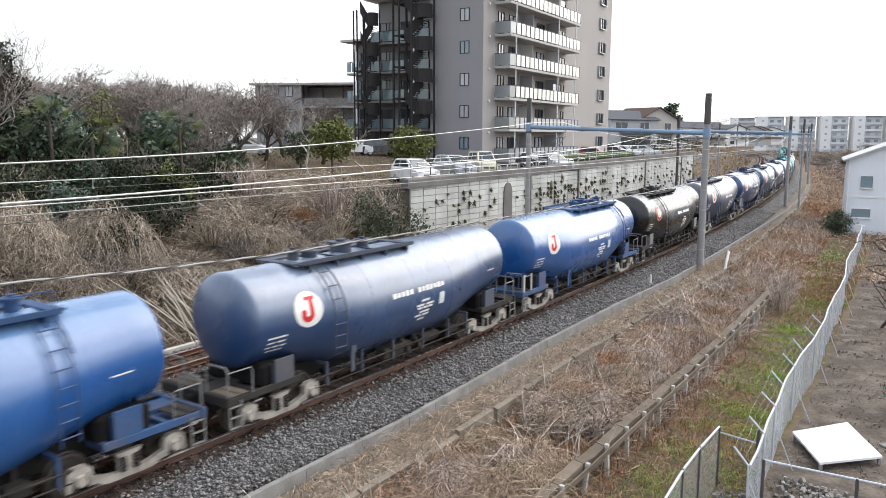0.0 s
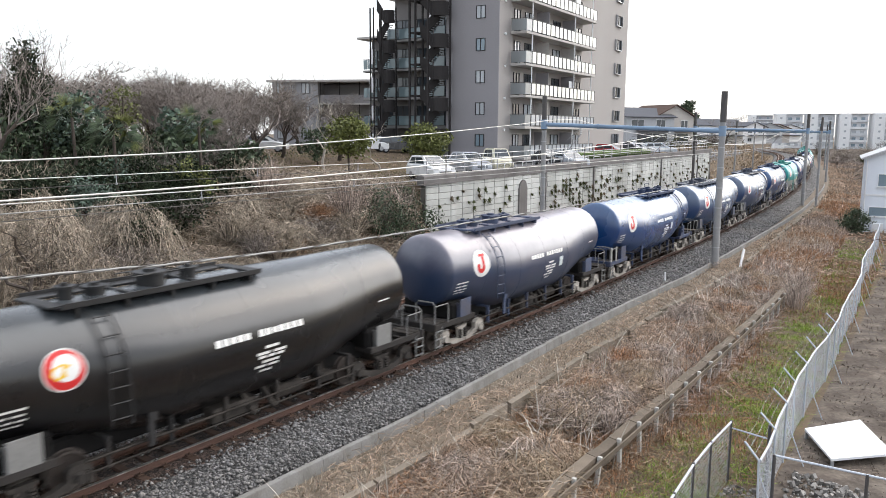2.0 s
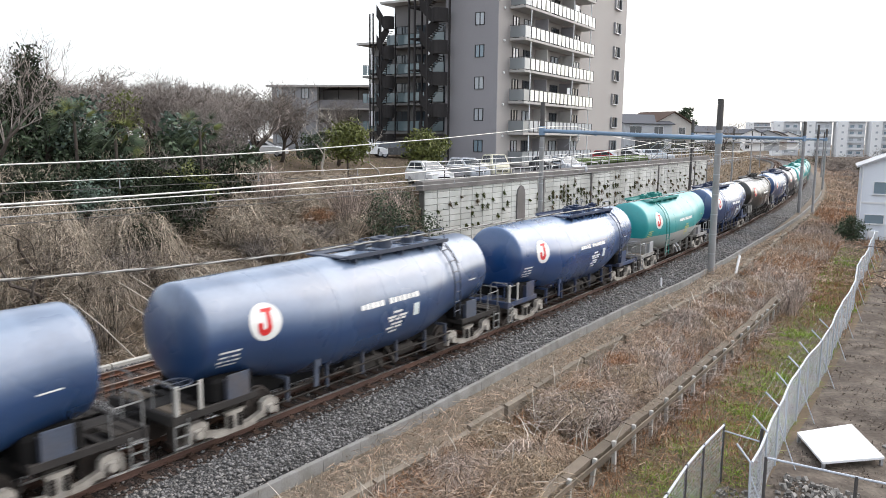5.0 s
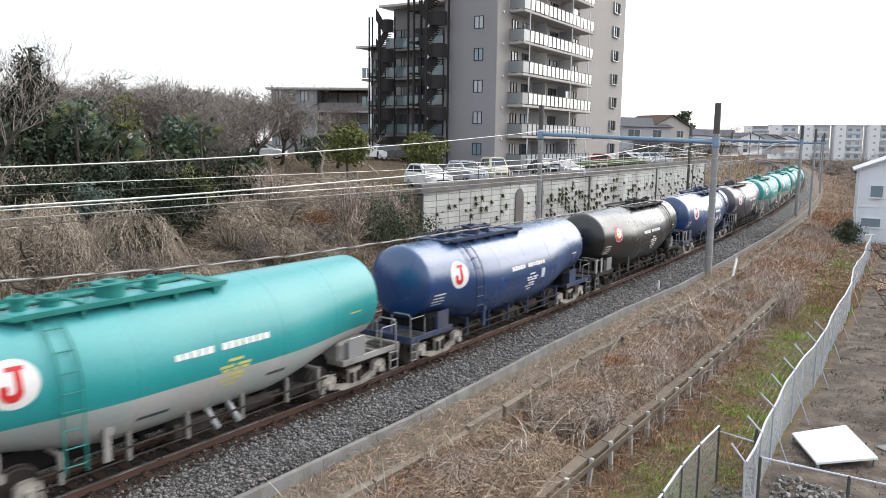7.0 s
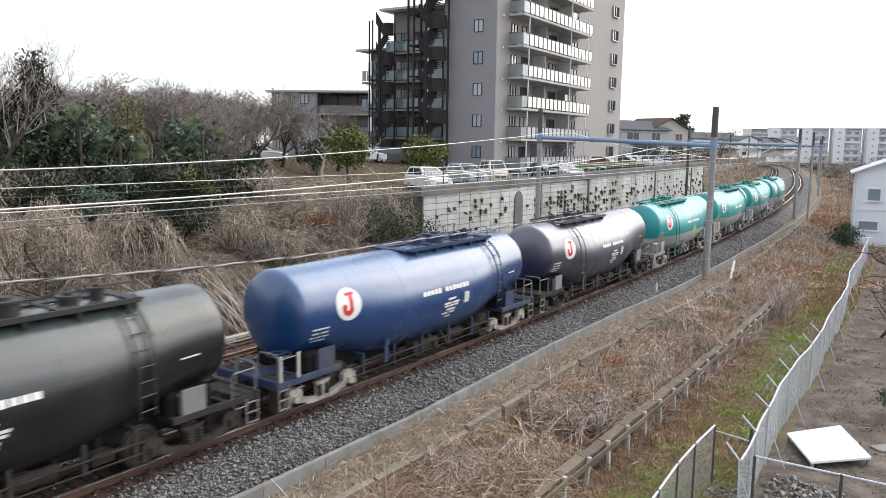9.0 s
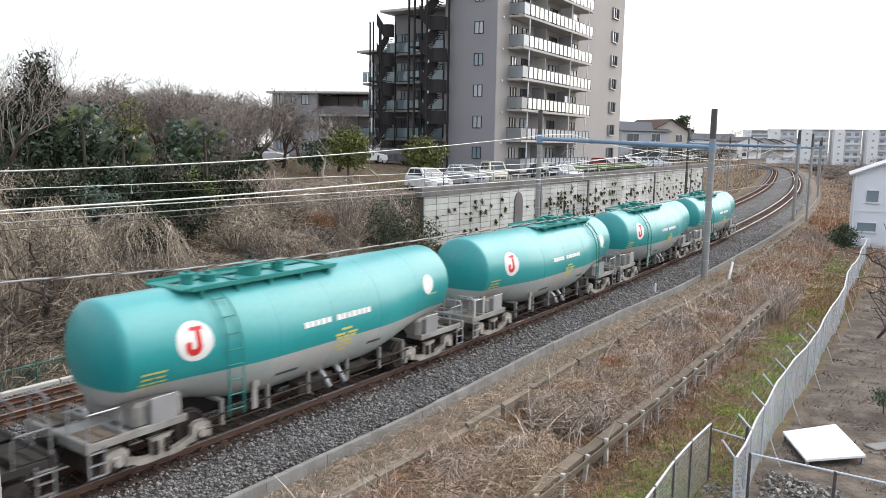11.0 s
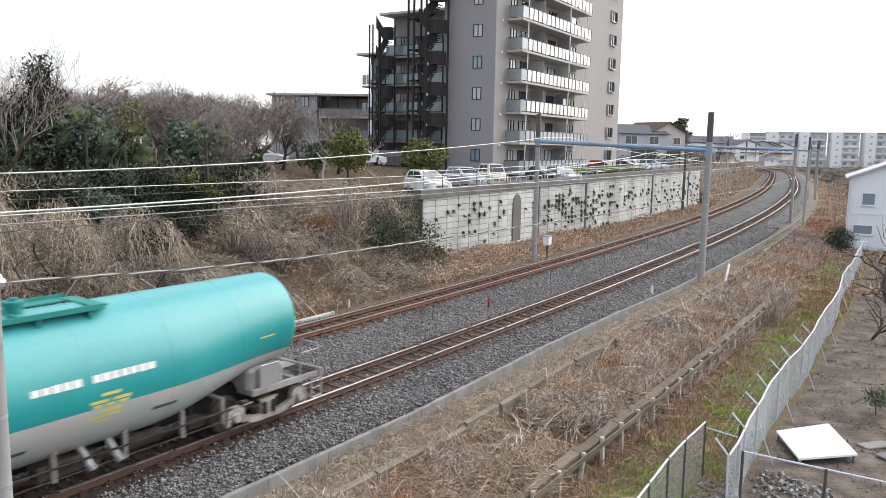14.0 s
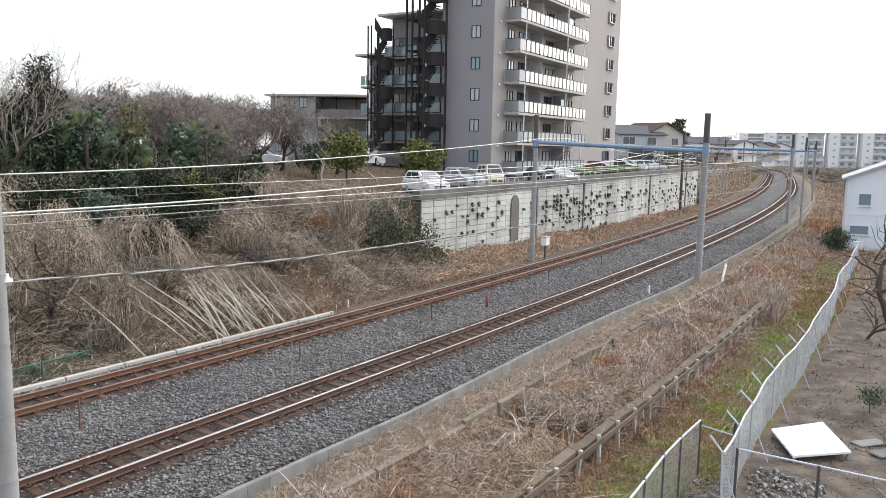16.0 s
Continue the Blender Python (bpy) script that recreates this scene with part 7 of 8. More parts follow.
def white_reeds():
    """Long bleached canes that lean over the kerb."""
    r = np.random.default_rng(8)
    b = Build()
    for k in range(44):
        s = r.normal(16.3, 1.6)
        o = -7.7 - abs(r.normal(0, .5))
        p = trk(s, o, float(ground_z(s, o)))
        L = r.uniform(1.6, 3.8)
        tip = trk(s - r.uniform(.2, .75) * L, o - r.uniform(.1, .5) * L, p.z + L * r.uniform(.6, .8))
        mid = p.lerp(tip, .5) + Vector((0, 0, .03 * L))
        b.tube([p, mid, tip], [.026, .021, .008], 5)
    thing("bleached_canes", b, PALE_STEM, "long bleached canes leaning over the pale kerb", "canes", kind="stuff")


white_reeds()


# ---- trees and shrubs ----
def branch_lines(r, height, spread, depth, lean=.0, low=.25, kids=(3, 5), up=.45, droop=0.0):
    """Segments (a, b, ra, rb) of a leafless crown."""
    segs, tips = [], []

    def grow(p, d, length, rad, level):
        steps = 3 if level < 2 else 2
        q = p
        for k in range(steps):
            d2 = (d + Vector((r.gauss(0, .2), r.gauss(0, .2), r.gauss(0, .12) + (.06 if level else 0) - droop * level * .05))).normalized()
            e = q + d2 * (length / steps)
            ra, rb = rad * (1 - .45 * k / steps), rad * (1 - .45 * (k + 1) / steps)
            segs.append((q, e, ra, rb))
            q, d = e, d2
            if level < depth and (level > 0 or k > 0):
                for _ in range(r.randint(*kids) if k == steps - 1 else r.randint(1, 2)):
                    side = Vector((r.gauss(0, 1), r.gauss(0, 1), r.gauss(0, .5))).normalized()
                    nd = (d * r.uniform(.5, .9) + side * spread + Vector((0, 0, up))).normalized()
                    grow(q, nd, length * r.uniform(.5, .78), rb * .66, level + 1)
        if level >= depth:
            tips.append((q, d))

    grow(Vector((0, 0, -.2)), Vector((lean, 0, 1)).normalized(), height * (low + .12), height * (.020 if depth > 4 or depth < 4 else .013), 0)
    return segs, tips


def segment_mesh(name, segs, mat):
    verts, tris = [], []
    for a, e, ra, rb in segs:
        d = (e - a).normalized()
        u = d.orthogonal().normalized()
        w = d.cross(u)
        base = len(verts)
        if ra < .012:
            u = (u + w * (.5 - (base % 7) / 6)).normalized()
            verts += [a - u * max(ra, .006), a + u * max(ra, .006), e + u * max(rb, .004), e - u * max(rb, .004)]
            tris += [(base, base + 1, base + 2), (base, base + 2, base + 3)]
            continue
        n = 5 if ra > .03 else 3
        for p, q in ((a, ra), (e, rb)):
            for i in range(n):
                t = 2 * math.pi * i / n
                verts.append(p + (u * math.cos(t) + w * math.sin(t)) * q)
        for i in range(n):
            j = (i + 1) % n
            tris += [(base + i, base + j, base + n + j), (base + i, base + n + j, base + n + i)]
    return soup(name, [tuple(v) for v in verts], tris, mat)


def bare_tree_meshes(seed, height, spread, depth, mat=None, **k):
    """Trunk with limbs, twigs, and the height."""
    segs, tips = branch_lines(random.Random(seed), height, spread, depth, **k)
    big = [s for s in segs if s[2] >= .03]
    small = [s for s in segs if s[2] < .03]
    return segment_mesh("trunk", big, BARK if mat is None else mat), segment_mesh("twigs", small, mat or TWIG), max(s[1].z for s in segs)


def leaf_mesh(name, seed, centres, per, size, spread, mat, flat=.6):
    r = np.random.default_rng(seed)
    C = np.repeat(np.array([tuple(c) for c in centres]), per, 0)
    n = len(C)
    C = C + r.normal(0, spread, (n, 3)) * np.array([1, 1, flat])
    a = r.normal(0, 1, (n, 3))
    a /= np.linalg.norm(a, axis=1)[:, None]
    c = np.cross(a, r.normal(0, 1, (n, 3)))
    c /= np.linalg.norm(c, axis=1)[:, None]
    L = r.uniform(.6, 1.3, (n, 1)) * size
    V = np.stack([C - a * L * .5, C + c * L * .28, C + a * L * .5, C - c * L * .28], 1)
    T = np.array([(0, 1, 2), (0, 2, 3)])[None] + (np.arange(n) * 4)[:, None, None]
    return soup(name, V.reshape(-1, 3), T.reshape(-1, 3), mat)


BARE = [bare_tree_meshes(sd, hh, sp, 5, low=.16, kids=(2, 4), up=.28) for sd, hh, sp in ((1, 6.5, .75), (2, 6.2, .85), (3, 7.0, .7), (4, 5.6, .95), (5, 6.8, .8))]


def view_point(px, depth):
    """A place by its bearing (in 1296ths right of the axis) and depth."""
    return (px - 784) / 1296 * depth, depth


def ground_at(x, y):
    return float(ground_z(*line_coords(x, y)))


def planted(name, m, trunk, twigs, label, group):
    top = root(name, m, label, "tree", group)
    part("trunk", trunk, None, top)
    tagged(part("twig_crown", twigs, None, top), kind="stuff")
    return top


def bare_tree(x, y, top_z, seed, label, group="leafless trees on the high ground", squash=1.0):
    trunk, twigs, hh = BARE[seed]
    z = ground_at(x, y)
    f = (top_z - z) / hh
    m = Matrix.Translation((x, y, z)) @ pose(0, 0, 0, 0, 0, x * 67.0 + y * 31) @ Matrix.Diagonal((f * squash, f * squash, f, 1))
    return planted("bare_tree", m, trunk, twigs, label, group)


tr = random.Random(3)
for k in range(38):
    px = tr.uniform(-120, 490)
    dep = tr.uniform(44, 78)
    x, y = view_point(px, dep)
    ty = 168 + max(0, px - 300) * .07 + tr.uniform(-14, 22)
    bare_tree(x, y, 6.88 + (267 - ty) / 1296 * dep, k % 5, "leafless grey-brown tree in the thicket on the high ground", squash=tr.uniform(1.0, 1.35))
SPARSE = [bare_tree_meshes(sd, 6.5, .6, 4, low=.22, kids=(2, 3), up=.3) for sd in (41, 43)]
BARE += SPARSE
for px, dep, ty in ((-10, 33, 100), (30, 36, 88), (75, 39, 95), (130, 44, 128)):
    x, y = view_point(px, dep)
    bare_tree(x, y, 6.88 + (270 - ty) / 1296 * dep, 5 + int(dep) % 2, "taller leafless tree with an open crown against the sky")
for px, dep, ty in ((505, 60, 205), (540, 66, 200), (600, 62, 200), (470, 62, 200), (440, 58, 205), (330, 42, 215), (420, 40, 232)):
    x, y = view_point(px, dep)
    bare_tree(x, y, 6.88 + (267 - ty) / 1296 * dep, int(px) % 5, "leafless round-crowned tree beside the car park", squash=1.3)


def pollard(x, y, z, h, seed, label, mat=None, squash=1.0):
    trunk, twigs, _ = bare_tree_meshes(seed, h, .75, 3, mat or BARK, low=.42, kids=(2, 3), up=.5)
    return planted("pollard_tree", Matrix.Translation((x, y, z)) @ Matrix.Diagonal((squash, squash, 1, 1)), trunk, twigs, label, "pruned trees")


PALE_BARK = material("pale_grey_bark", (0.46, 0.42, 0.37), .95, vary=.25, scale=2, fine=20, bump=.4)
pollard(*view_point(672, 58), ground_at(*view_point(672, 58)), 4.2, 5, "hard-pruned leafless tree with a pale trunk", PALE_BARK, 1.25)
pollard(*view_point(577, 56), ground_at(*view_point(577, 56)), 4.6, 9, "hard-pruned leafless tree with a pale trunk", PALE_BARK, 1.25)


def evergreen(x, y, top_z, width, mat, seed, label, name="evergreen_tree", low=.25, leaf=.22, per=26, clumps=90, shape="round", z=None):
    z = ground_at(x, y) if z is None else z
    h = top_z - z
    top = root(name, Matrix.Translation((x, y, z)), label, "tree" if "tree" in name else "shrub", "evergreens")
    r = random.Random(seed)
    b = Build()
    b.tube([(0, 0, -.2), (r.uniform(-.1, .1), r.uniform(-.1, .1), h * .45), (r.uniform(-.2, .2), 0, h * .85)], [h * .022, h * .016, h * .006], 7)
    cs = []
    for k in range(clumps):
        f = r.random()
        if shape == "round":
            a, t = r.uniform(0, 6.283), math.acos(r.uniform(-1, 1))
            rad = r.uniform(.55, 1.0)
            p = Vector((math.cos(a) * math.sin(t) * width / 2 * rad, math.sin(a) * math.sin(t) * width / 2 * rad, h * (low + (1 - low) * (.5 + .48 * math.cos(t) * rad))))
        else:
            zz = low + (1 - low) * f
            w = width / 2 * (1.1 - .75 * f) * (.75 + .35 * math.sin(f * 17 + seed))
            a = r.uniform(0, 6.283)
            p = Vector((math.cos(a) * w * r.uniform(.5, 1), math.sin(a) * w * r.uniform(.5, 1), h * zz))
        p += Vector((r.gauss(0, .08), r.gauss(0, .08), r.gauss(0, .08))) * width
        cs.append(p)
        if k % 6 == 0:
            b.tube([(0, 0, max(.1, p.z * .6)), Vector((p.x * .5, p.y * .5, p.z * .86)), p], [h * .008, h * .005, h * .002], 4)
    part("trunk", b, BARK, top)
    part("crown", leaf_mesh("crown", seed, cs, per, leaf, width * .075 + .05, mat), None, top)
    return top


def ev(px, dep, ty, width_px, mat, seed, label, **k):
    x, y = view_point(px, dep)
    return evergreen(x, y, 6.88 + (268 - ty) / 1296 * dep, width_px / 1296 * dep, mat, seed, label, **k)


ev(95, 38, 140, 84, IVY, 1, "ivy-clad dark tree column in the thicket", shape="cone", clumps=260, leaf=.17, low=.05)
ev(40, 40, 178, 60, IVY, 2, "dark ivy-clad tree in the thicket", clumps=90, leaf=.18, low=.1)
ev(165, 37, 205, 96, EVER_BLUE, 3, "blue-green broadleaf evergreen at the edge of the thicket", clumps=85, per=18, leaf=.26)
ev(118, 36, 245, 90, EVER, 4, "dark evergreen bush at the edge of the thicket", clumps=80, per=18, leaf=.2, low=.1)
ev(245, 40, 190, 60, EVER_YELLOW, 5, "yellow-green evergreen in the thicket", clumps=50, per=12, leaf=.18)
ev(350, 40, 228, 74, EVER_BLUE, 6, "blue-green broadleaf evergreen with hanging leaves", clumps=80, per=16, leaf=.3)
ev(300, 39, 275, 80, EVER, 7, "dark evergreen shrub above the bank", clumps=70, per=16, leaf=.2, low=.05)
ev(195, 35, 288, 100, EVER, 8, "dark evergreen shrub above the bank", clumps=80, per=18, leaf=.2, low=.05)
ev(390, 41, 285, 70, EVER, 9, "dark evergreen shrub above the bank", clumps=60, per=14, leaf=.2, low=.05)
# dark low plants added to stand for the shadow under the evergreens
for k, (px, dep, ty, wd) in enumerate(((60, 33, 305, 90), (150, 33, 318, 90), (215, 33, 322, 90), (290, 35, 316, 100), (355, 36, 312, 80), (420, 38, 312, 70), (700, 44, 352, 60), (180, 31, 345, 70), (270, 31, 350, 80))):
    ev(px, dep, ty, wd, (IVY, EVER, EVER_BLUE, IVY, EVER_YELLOW)[k % 5], 30 + k, "dark evergreen undergrowth added for the shade beneath the thicket", name="undergrowth_shrub", clumps=34 + 5 * k, per=18, leaf=.17, low=.02)
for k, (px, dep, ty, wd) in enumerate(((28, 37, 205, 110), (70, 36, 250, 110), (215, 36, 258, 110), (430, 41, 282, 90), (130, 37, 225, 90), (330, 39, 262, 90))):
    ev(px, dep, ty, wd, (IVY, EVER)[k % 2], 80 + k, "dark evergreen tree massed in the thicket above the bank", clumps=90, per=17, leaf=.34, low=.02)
ev(617, 54, 243, 64, EVER_YELLOW, 11, "round yellow-green evergreen beside the car park", clumps=130, leaf=.24, low=.30)
ev(745, 55, 261, 64, EVER_YELLOW, 12, "round yellow-green evergreen beside the car park", clumps=120, leaf=.24, low=.25)
ev(565, 58, 262, 50, EVER, 13, "dark clipped evergreen beside the car park", clumps=60, leaf=.2, low=.1)
ev(1178, 160, 208, 26, EVER, 14, "dark conifer above the house roofs", clumps=90, leaf=.5, low=.1)


def palm(px, dep, ty, seed):
    x, y = view_point(px, dep)
    z, tz = ground_at(x, y), 6.88 + (268 - ty) / 1296 * dep
    top = root("fan_palm", Matrix.Translation((x, y, z)), "shaggy fan palm with drooping leaves in the thicket", "palm", "palms")
    b = Build()
    b.tube([(0, 0, -.2), (.05, 0, (tz - z) * .5), (0, 0, tz - z)], [.07, .075, .06], 9)
    part("trunk", b, BARK, top)
    r = random.Random(seed)
    for k in range(22):
        a = r.uniform(0, 6.283)
        el = r.uniform(-.5, 1.1)
        d = Vector((math.cos(a) * math.cos(el), math.sin(a) * math.cos(el), math.sin(el)))
        p0 = Vector((0, 0, tz - z))
        p1 = p0 + d * .75
        vs, fs = [p0, p0 + Vector((.02, 0, 0)), p1], [(0, 1, 2)]
        u = d.orthogonal().normalized()
        w = d.cross(u)
        for j in range(13):
            t = (j - 6) / 6 * 1.5
            tip = p1 + (d * math.cos(t) + u * math.sin(t)).normalized() * .62 + Vector((0, 0, -.12 - .1 * abs(t)))
            e = (w * .02 + u * .035)
            n = len(vs)
            vs += [p1 - e, p1 + e, tip]
            fs.append((n, n + 1, n + 2))
        part("frond", Build().add(vs, fs), EVER_YELLOW if k % 4 == 0 else EVER, top)


palm(232, 33, 278, 1)
palm(165, 34, 250, 2)
palm(372, 37, 262, 3)


def shrub(s, o, width, h, seed, label, mat=None, twigs=260, name="bare_shrub", thick=.015):
    """A thicket of arching stems."""
    r = np.random.default_rng(seed)
    b = Build()
    base = trk(s, o, float(ground_z(s, o)))
    V, T = [], []
    for k in range(twigs):
        a = r.uniform(0, 6.283)
        rad = width / 2 * math.sqrt(r.random())
        p = Vector((math.cos(a) * rad * .35, math.sin(a) * rad * .35, -.1))
        tip = Vector((math.cos(a) * rad * 1.1 + r.normal(0, .16) * width, math.sin(a) * rad * 1.1 + r.normal(0, .16) * width, h * r.uniform(.45, 1.05) * (1 - .35 * (rad / width * 2) ** 2)))
        mid = p.lerp(tip, .55) + Vector((r.normal(0, .11) * width, r.normal(0, .11) * width, h * .2))
        q = [p, p.lerp(mid, .5) + Vector((r.normal(0, .05), r.normal(0, .05), h * .05)), mid, tip, tip + Vector((r.normal(0, .3), r.normal(0, .3), -r.uniform(-.1, .4) * h))]
        w = thick
        side = Vector((r.normal(), r.normal(), r.normal() * .4)).normalized()
        n = len(V)
        for i, c in enumerate(q):
            ww = w * (1 - .17 * i)
            V += [c - side * ww, c + side * ww]
        for i in range(4):
            j = n + 2 * i
            T += [(j, j + 1, j + 3), (j, j + 3, j + 2)]
    top = new(name, soup(name, [tuple(v) for v in V], T, mat or GREY_STEM))
    top.matrix_basis = Matrix.Translation(base)
    return tagged(top, label, "shrub", "leafless shrubs")


# thicket on the wooded bank
rr = random.Random(14)
for k in range(84):
    s = rr.uniform(-1, 32)
    top_o = float(np.interp(s, [0, 10, 22, 33], [-20, -19, -17, -15.5]))
    o = rr.uniform(top_o, -9.2 if s > 14 else -8.9)
    w = rr.uniform(1.3, 2.8)
    shrub(s, o, w, rr.uniform(.8, 1.7) * (1.35 if s < 12 else .8), 100 + k, "tangled leafless brown shrub on the wooded bank", (TWIG, VINE, VINE_PALE, VINE)[k % 4], 210)
for k in range(4):
    s = rr.uniform(0, 12)
    shrub(s, rr.uniform(-12, -9.3), rr.uniform(2.2, 3.2), rr.uniform(2.2, 3.2), 300 + k, "tall tangled vine thicket at the foot of the bank", VINE, 420)
shrub(25.5, -13.2, 1.6, 1.0, 401, "rust-orange leafy bush on the wooded bank", ORANGE, 500)
for s, o, w, h, sd in ((31.0, -10.6, 2.6, 2.4, 1), (29.0, -11.4, 2.4, 2.6, 2), (32.6, -10.2, 1.6, 1.2, 3)):
    top = evergreen(*trk(s, o).xy, float(ground_z(s, o)) + h, w, (EVER, EVER, OLIVE)[sd - 1], 50 + sd, "dull green evergreen shrub at the end of the block wall", name="evergreen_shrub", clumps=75, leaf=.16, per=20, low=.02)
for s, o, h, sd in ((27.5, -12.6, 3.0, 6), (30.5, -12.0, 3.2, 7), (24, -15, 2.6, 8)):
    shrub(s, o, 2.2, h, 410 + sd, "tall leafless grey shrub at the end of the block wall", GREY_STEM, 320)


def vine_mound(s, o, width, h, seed, label, mat, strands=620, thick=(.004, .010), group="vine mounds on the bank"):
    """A dome of dead vines that drape from its crown to the ground."""
    r = np.random.default_rng(seed)
    V, T = [], []
    for k in range(strands):
        a, r0, drift, lift = r.uniform(0, 6.283), r.uniform(0, .75), r.normal(0, .5), r.uniform(.62, 1.06)
        reach = r.uniform(.35, 1.15)
        side = Vector((r.normal(), r.normal(), r.normal() * .5)).normalized() * r.uniform(*thick)
        n = len(V)
        for i in range(6):
            f = i / 5
            rad = min(1.12, r0 + reach * f * f * .6 + reach * f * .4)
            lump = 1 + .22 * math.sin(3 * a + seed) + .12 * math.sin(7 * a + 2 * seed)
            z = h * lift * math.sqrt(max(0.0, 1 - min(1, rad) ** 2.4)) * (1 + .10 * math.sin(5 * a + 9 * rad + seed)) + r.normal(0, .05) * h
            c = Vector((math.cos(a + drift * f) * rad * lump * width / 2 + r.normal(0, .03) * width, math.sin(a + drift * f) * rad * lump * width / 2 + r.normal(0, .03) * width, max(z, -.3)))
            V += [c - side * (1 - .12 * i), c + side * (1 - .12 * i)]
        for i in range(5):
            j = n + 2 * i
            T += [(j, j + 1, j + 3), (j, j + 3, j + 2)]
    top = new("vine_mound", soup("vine_mound", [tuple(v) for v in V], T, mat))
    top.matrix_basis = Matrix.Translation(trk(s, o, float(ground_z(s, o)) - .05))
    return tagged(top, label, "shrub", group)


for k, (s, o, w, h, pale) in enumerate(((14.8, -13.4, 3.6, 2.2, 1), (11.6, -13.6, 3.4, 2.6, 1), (9.0, -14.0, 3.2, 2.8, 1), (12.6, -11.4, 2.8, 1.7, 0), (6.5, -12.6, 3.2, 2.8, 1), 
                                        (20.5, -13.6, 3.0, 1.0, 0), (22.8, -12.4, 2.8, .9, 1), (19.0, -11.2, 2.6, 1.0, 0), (25.8, -12.0, 2.6, 1.0, 0), (22.0, -14.8, 2.8, 1.2, 1), (26.0, -14.6, 2.8, 1.2, 1), (16.6, -11.6, 2.4, 1.1, 1), (28.4, -10.2, 2.2, .8, 1), (24.5, -10.2, 2.2, .7, 1))):
    vine_mound(s, o, w, h, 900 + k, "draped mound of pale dead vines on the wooded bank" if pale else "draped mound of brown dead vines on the wooded bank", VINE_PALE if pale else VINE, int(330 * w))
# near-black ivy added to fill in the shadowed hollows of the bank
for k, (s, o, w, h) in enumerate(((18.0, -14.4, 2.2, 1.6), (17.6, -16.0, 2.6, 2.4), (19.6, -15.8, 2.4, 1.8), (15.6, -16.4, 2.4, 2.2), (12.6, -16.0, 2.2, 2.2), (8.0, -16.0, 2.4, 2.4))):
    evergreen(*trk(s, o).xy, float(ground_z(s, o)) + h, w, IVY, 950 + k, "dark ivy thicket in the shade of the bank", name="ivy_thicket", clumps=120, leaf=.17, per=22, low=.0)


def gnarled_tree(x, y, z, h, seed, label, bark, limbs=6, girth=.16, spurs=5, fork=2, bole=.45, arm=(.38, .62)):
    """A hard-pruned old tree: crooked limbs with knuckles and short spurs."""
    r = random.Random(seed)
    top = root("gnarled_tree", Matrix.Translation((x, y, z)), label, "tree", "pruned trees")
    b, tw = Build(), Build()

    def crook(p, d, length, rad, steps):
        pts, rads = [p], [rad]
        for i in range(steps):
            d = (d + Vector((r.gauss(0, .38), r.gauss(0, .38), r.gauss(.06, .28)))).normalized()
            p = p + d * length / steps
            pts.append(p)
            rads.append(rad * (1 - .5 * (i + 1) / steps) * r.uniform(.85, 1.25))
        return pts, rads, d

    pts, rads, d = crook(Vector((0, 0, -.2)), Vector((r.gauss(0, .15), r.gauss(0, .15), 1)), h * bole, girth, 5)
    b.tube(pts, rads, 8)
    for k in range(limbs):
        i = fork + k % (6 - fork)
        a = 2 * math.pi * k / limbs + r.uniform(-.4, .4)
        lp, lr, ld = crook(pts[i], Vector((math.cos(a), math.sin(a), r.uniform(.3, 1.1))).normalized(), h * r.uniform(*arm), rads[i] * .62, 6)
        b.tube(lp, lr, 6)
        b.box(lp[-1], (lr[-1] * 3, lr[-1] * 2.6, lr[-1] * 2.6), Euler((a, k, 0)).to_matrix(), cut=lr[-1] * .9)
        for j in range(spurs):
            m = r.randint(2, 6)
            sp, sr, _ = crook(lp[m], Vector((r.gauss(0, 1), r.gauss(0, 1), r.uniform(.1, 1.2))).normalized(), h * r.uniform(.07, .2), lr[m] * .42, 3)
            tw.tube(sp, sr, 4)
    part("trunk", b, bark, top, smooth=True)
    tagged(part("spur_growth", tw, bark, top), kind="stuff")
    return top


gnarled_tree(*trk(9.2, -10.2).xy, -.5, 5.0, 3, "gnarled dark leafless tree among vines at the bank's foot", BARK, 8, .20)
gnarled_tree(*trk(7.4, -10.0).xy, -.6, 4.6, 5, "gnarled dark leafless tree among vines at the bank's foot", BARK, 7, .16)
# bank on the right
for k in range(44):
    s, w = 5 + 36 * rr.random() ** 1.25, rr.uniform(1.1, 2.0)
    vine_mound(s, rr.uniform(4.9, 7.0), w, rr.uniform(.4, .8), 1000 + k, ("matted mound of grey-brown runners on the railway bank", "matted mound of tan runners on the railway bank", "matted mound of straw-coloured runners on the railway bank")[k % 3], (GREY_STEM, SLOPE, TAN)[k % 3], int(230 * w), (.004, .009), "mounds on the railway bank")
for k in range(36):
    s = 4 + 40 * rr.random() ** 1.3
    shrub(s, rr.uniform(4.6, 7.3), rr.uniform(.8, 1.7), rr.uniform(.45, .95), 500 + k, "tangled leafless bramble clump on the railway bank", (GREY_STEM, TAN, GREY_STEM, ORANGE)[k % 4], 260, name="bramble_clump")
for s, o, h in ((34.5, 8.2, 1.7), (36, 7.6, 1.5), (38.5, 7.9, 1.6), (41, 6.4, 1.3)):
    shrub(s, o, 1.5, h, int(600 + s), "leafless brown shrub by the end of the barrier", GREY_STEM, 150, thick=.009)
# garden beyond the fence
gnarled_tree(*trk(26.6, 14.2).xy, -1.3, 7.6, 12, "old dark pruned garden tree with knuckled limbs", BARK, 7, .12, fork=4, bole=.66, arm=(.15, .27))
gnarled_tree(*trk(34.2, 12.2).xy, -1.3, 2.9, 11, "small dark pruned garden tree without leaves", BARK, 6, .08)
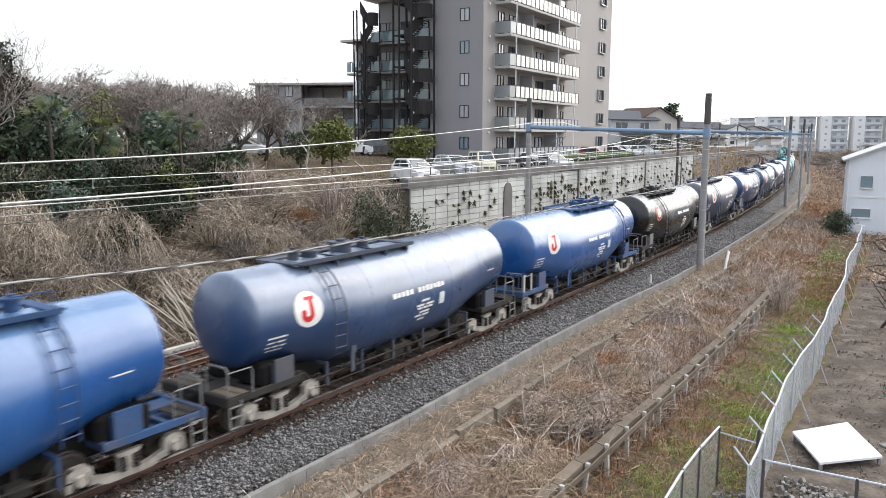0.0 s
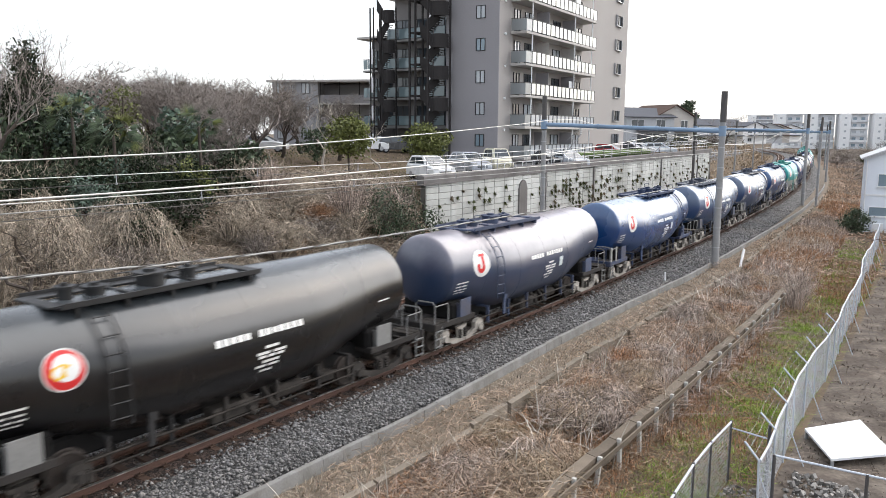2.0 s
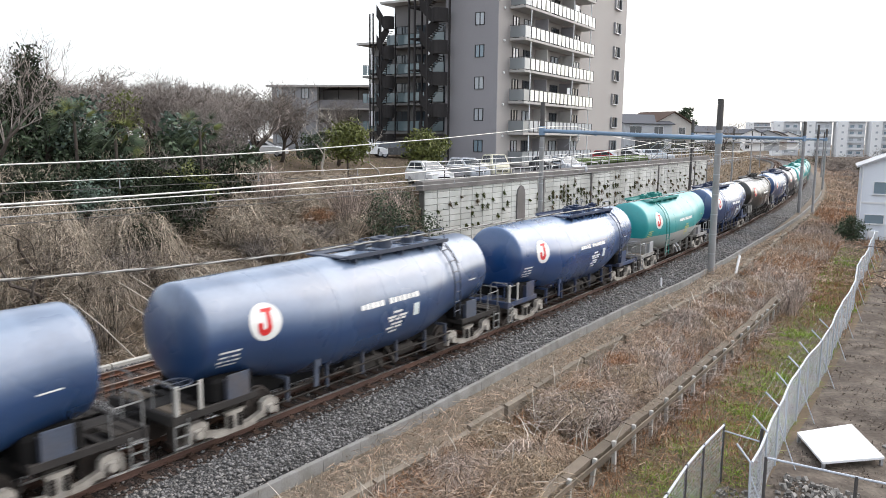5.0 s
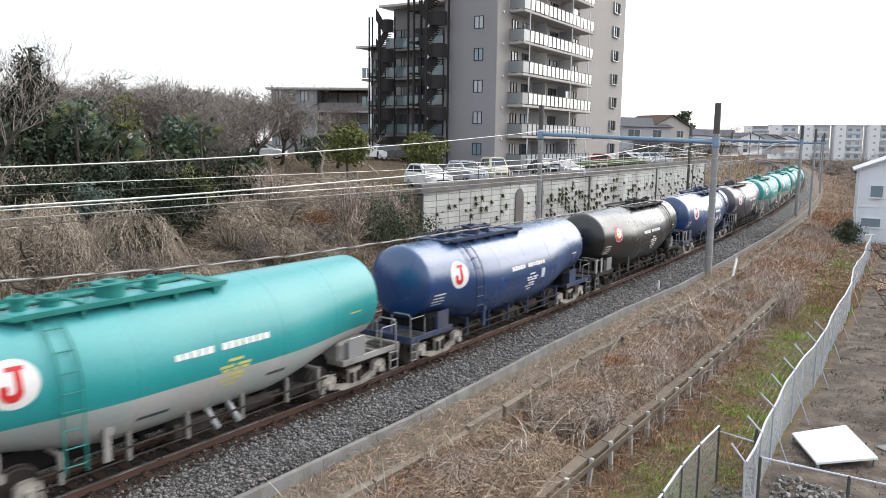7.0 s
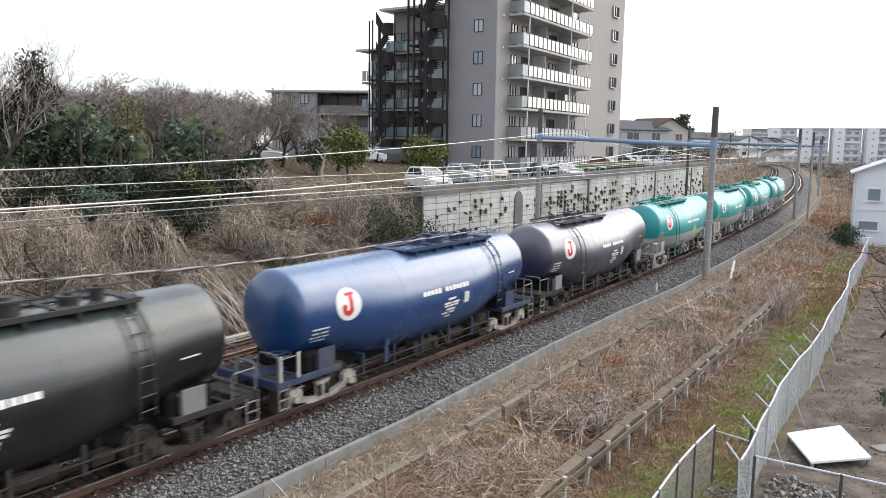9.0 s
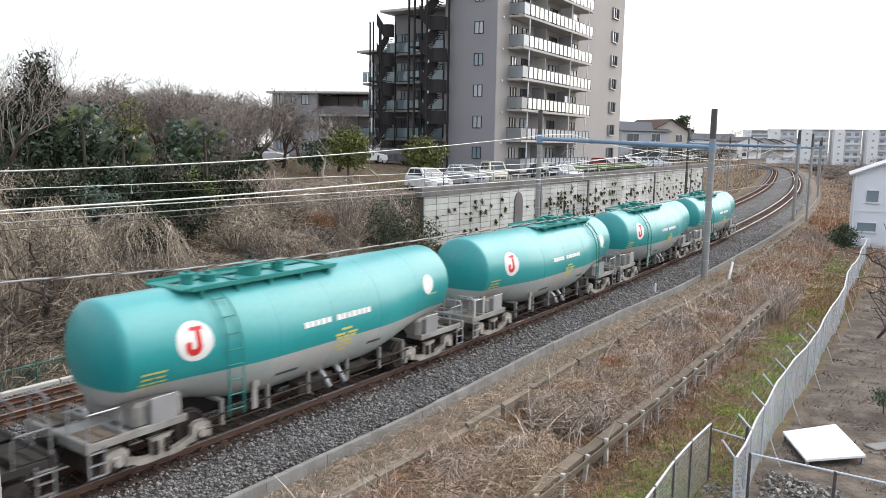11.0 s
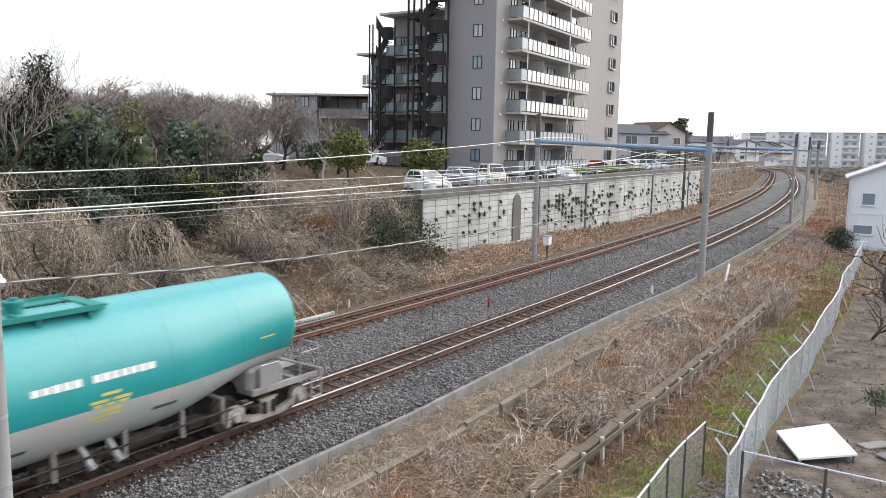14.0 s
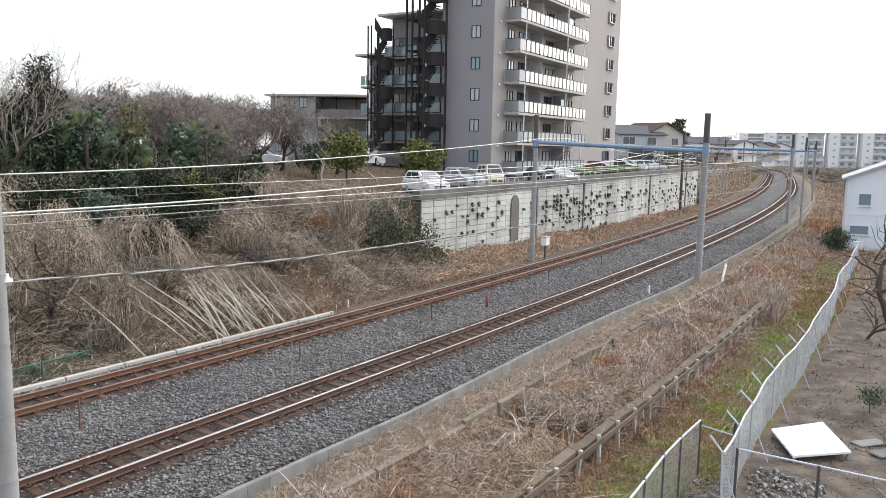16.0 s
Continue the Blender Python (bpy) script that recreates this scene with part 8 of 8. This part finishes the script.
gnarled_tree(*trk(40.0, 12.6).xy, -1.3, 2.8, 14, "small dark pruned garden tree without leaves", BARK, 5, .09)
evergreen(*trk(19.6, 14.3).xy, -.55, .9, EVER_YELLOW, 71, "low clipped green garden bush", name="garden_shrub", clumps=60, leaf=.08, per=20, low=.02)
evergreen(*trk(66.0, 8.4).xy, .9, 1.9, EVER, 72, "dark round evergreen bush at the house corner", name="garden_shrub", clumps=120, leaf=.16, per=22, low=.02)
evergreen(*trk(22.7, 13.2).xy, -.35, .8, EVER, 73, "small dark evergreen bush on the bare soil", name="garden_shrub", clumps=40, leaf=.08, per=16, low=.3)

# dark scrub towards the bend
for k in range(46):
    s = rr.uniform(95, 330)
    side = rr.random() < .6
    o = rr.uniform(8, 60) if side else rr.uniform(-40, -14)
    w = rr.uniform(3, 7)
    shrub(s, o, w, rr.uniform(1.4, 3.2), 700 + k, "grey-brown scrub beside the line towards the bend", (TWIG_FAR, FAR_OLIVE)[k % 3 == 0], 200, name="far_shrub", thick=.045)

# bare trees and scrub far along the line
for k in range(26):
    s = rr.uniform(150, 420)
    o = rr.uniform(16, 70) if k % 2 else rr.uniform(-34, -14)
    p = trk(s, o)
    bare_tree(p.x, p.y, float(ground_z(s, o)) + rr.uniform(4, 8), 5 + k % 2, "leafless tree far along the line", group="far leafless trees", squash=1.5)


def mound(px, dep, width, h, seed, label, mat, twigs=420):
    s, o = line_coords(*view_point(px, dep))
    shrub(s, o, width, h, seed, label, mat, twigs)


for k, (px, dep, w, h) in enumerate(((20, 27, 3.0, 1.9), (85, 28, 2.8, 1.8), (230, 29, 2.8, 1.7), (190, 30, 2.2, 1.5), (275, 30, 2.0, 1.3), (140, 30, 2.0, 1.2), (40, 31, 3.0, 2.2), (120, 33, 2.6, 2.4), (330, 34, 2.6, 1.6), (420, 35, 2.6, 1.5),
                                     (480, 36, 2.6, 1.4), (560, 38, 2.4, 1.3), (620, 40, 2.4, 1.6), (660, 42, 2.4, 1.5), (300, 36, 2.4, 2.6), (210, 35, 2.0, 2.8), (60, 36, 2.6, 3.0), (150, 38, 2.6, 3.2), (430, 39, 2.4, 2.4), (270, 38, 2.2, 3.4))):
    mound(px, dep, w, h, 800 + k, "mound of tangled pale brown vines on the wooded bank", (VINE_PALE, VINE, TWIG)[k % 3], 300)


RUBBLE = material("grey_broken_clods", (0.24, 0.228, 0.212), .95, vary=.4, scale=3, fine=20, bump=.5, island=.5)


def rubble():
    r = np.random.default_rng(3)
    b = Build()
    for k in range(1500):
        s, o = (r.uniform(10.5, 14.8), r.uniform(10.05, 10.9)) if k % 3 else (r.uniform(13.8, 16.2), r.uniform(11.2, 12.8))
        q = r.uniform(.03, .12) * r.random() ** .6
        b.box(trk(s, o, float(ground_z(s, o)) + q * .3), (q * r.uniform(.8, 1.8), q, q * .8), Euler((r.uniform(0, 3), r.uniform(0, 3), r.uniform(0, 3))).to_matrix())
    thing("rubble", b, RUBBLE, "loose broken stones and clods by the garden fence", "rubble", kind="stuff")


rubble()


def paving():
    for k, (s, o, rz) in enumerate(((19.9, 13.4, 20), (19.2, 13.9, 26), (18.5, 14.4, 20))):
        b = Build()
        b.box((0, 0, .03), (.95, .42, .06), cut=.015)
        thing("paving_slab", b, M["kerb"], "grey concrete paving slab laid on the garden soil", "paving slab", "paving slabs", m=Matrix.Translation(trk(s, o, float(ground_z(s, o)) + .01)) @ pose(0, 0, 0, 0, 0, turn(s) - 60 + rz))


paving()

tangle("far_scrub", "grey-brown scrub filling the ground towards the bend", 22000, (110, 460, 9, 120), TWIG_FAR, 2.6, (1.0, 3.2), (.04, .10), patch=(.12, 15), power=1.4, seed=12)
tangle("far_scrub", "olive scrub on the slope past the wall", 6000, (128, 400, -60, -15), FAR_OLIVE, 2.0, (1.0, 2.6), (.04, .09), patch=(.12, 16), power=1.4, seed=13)


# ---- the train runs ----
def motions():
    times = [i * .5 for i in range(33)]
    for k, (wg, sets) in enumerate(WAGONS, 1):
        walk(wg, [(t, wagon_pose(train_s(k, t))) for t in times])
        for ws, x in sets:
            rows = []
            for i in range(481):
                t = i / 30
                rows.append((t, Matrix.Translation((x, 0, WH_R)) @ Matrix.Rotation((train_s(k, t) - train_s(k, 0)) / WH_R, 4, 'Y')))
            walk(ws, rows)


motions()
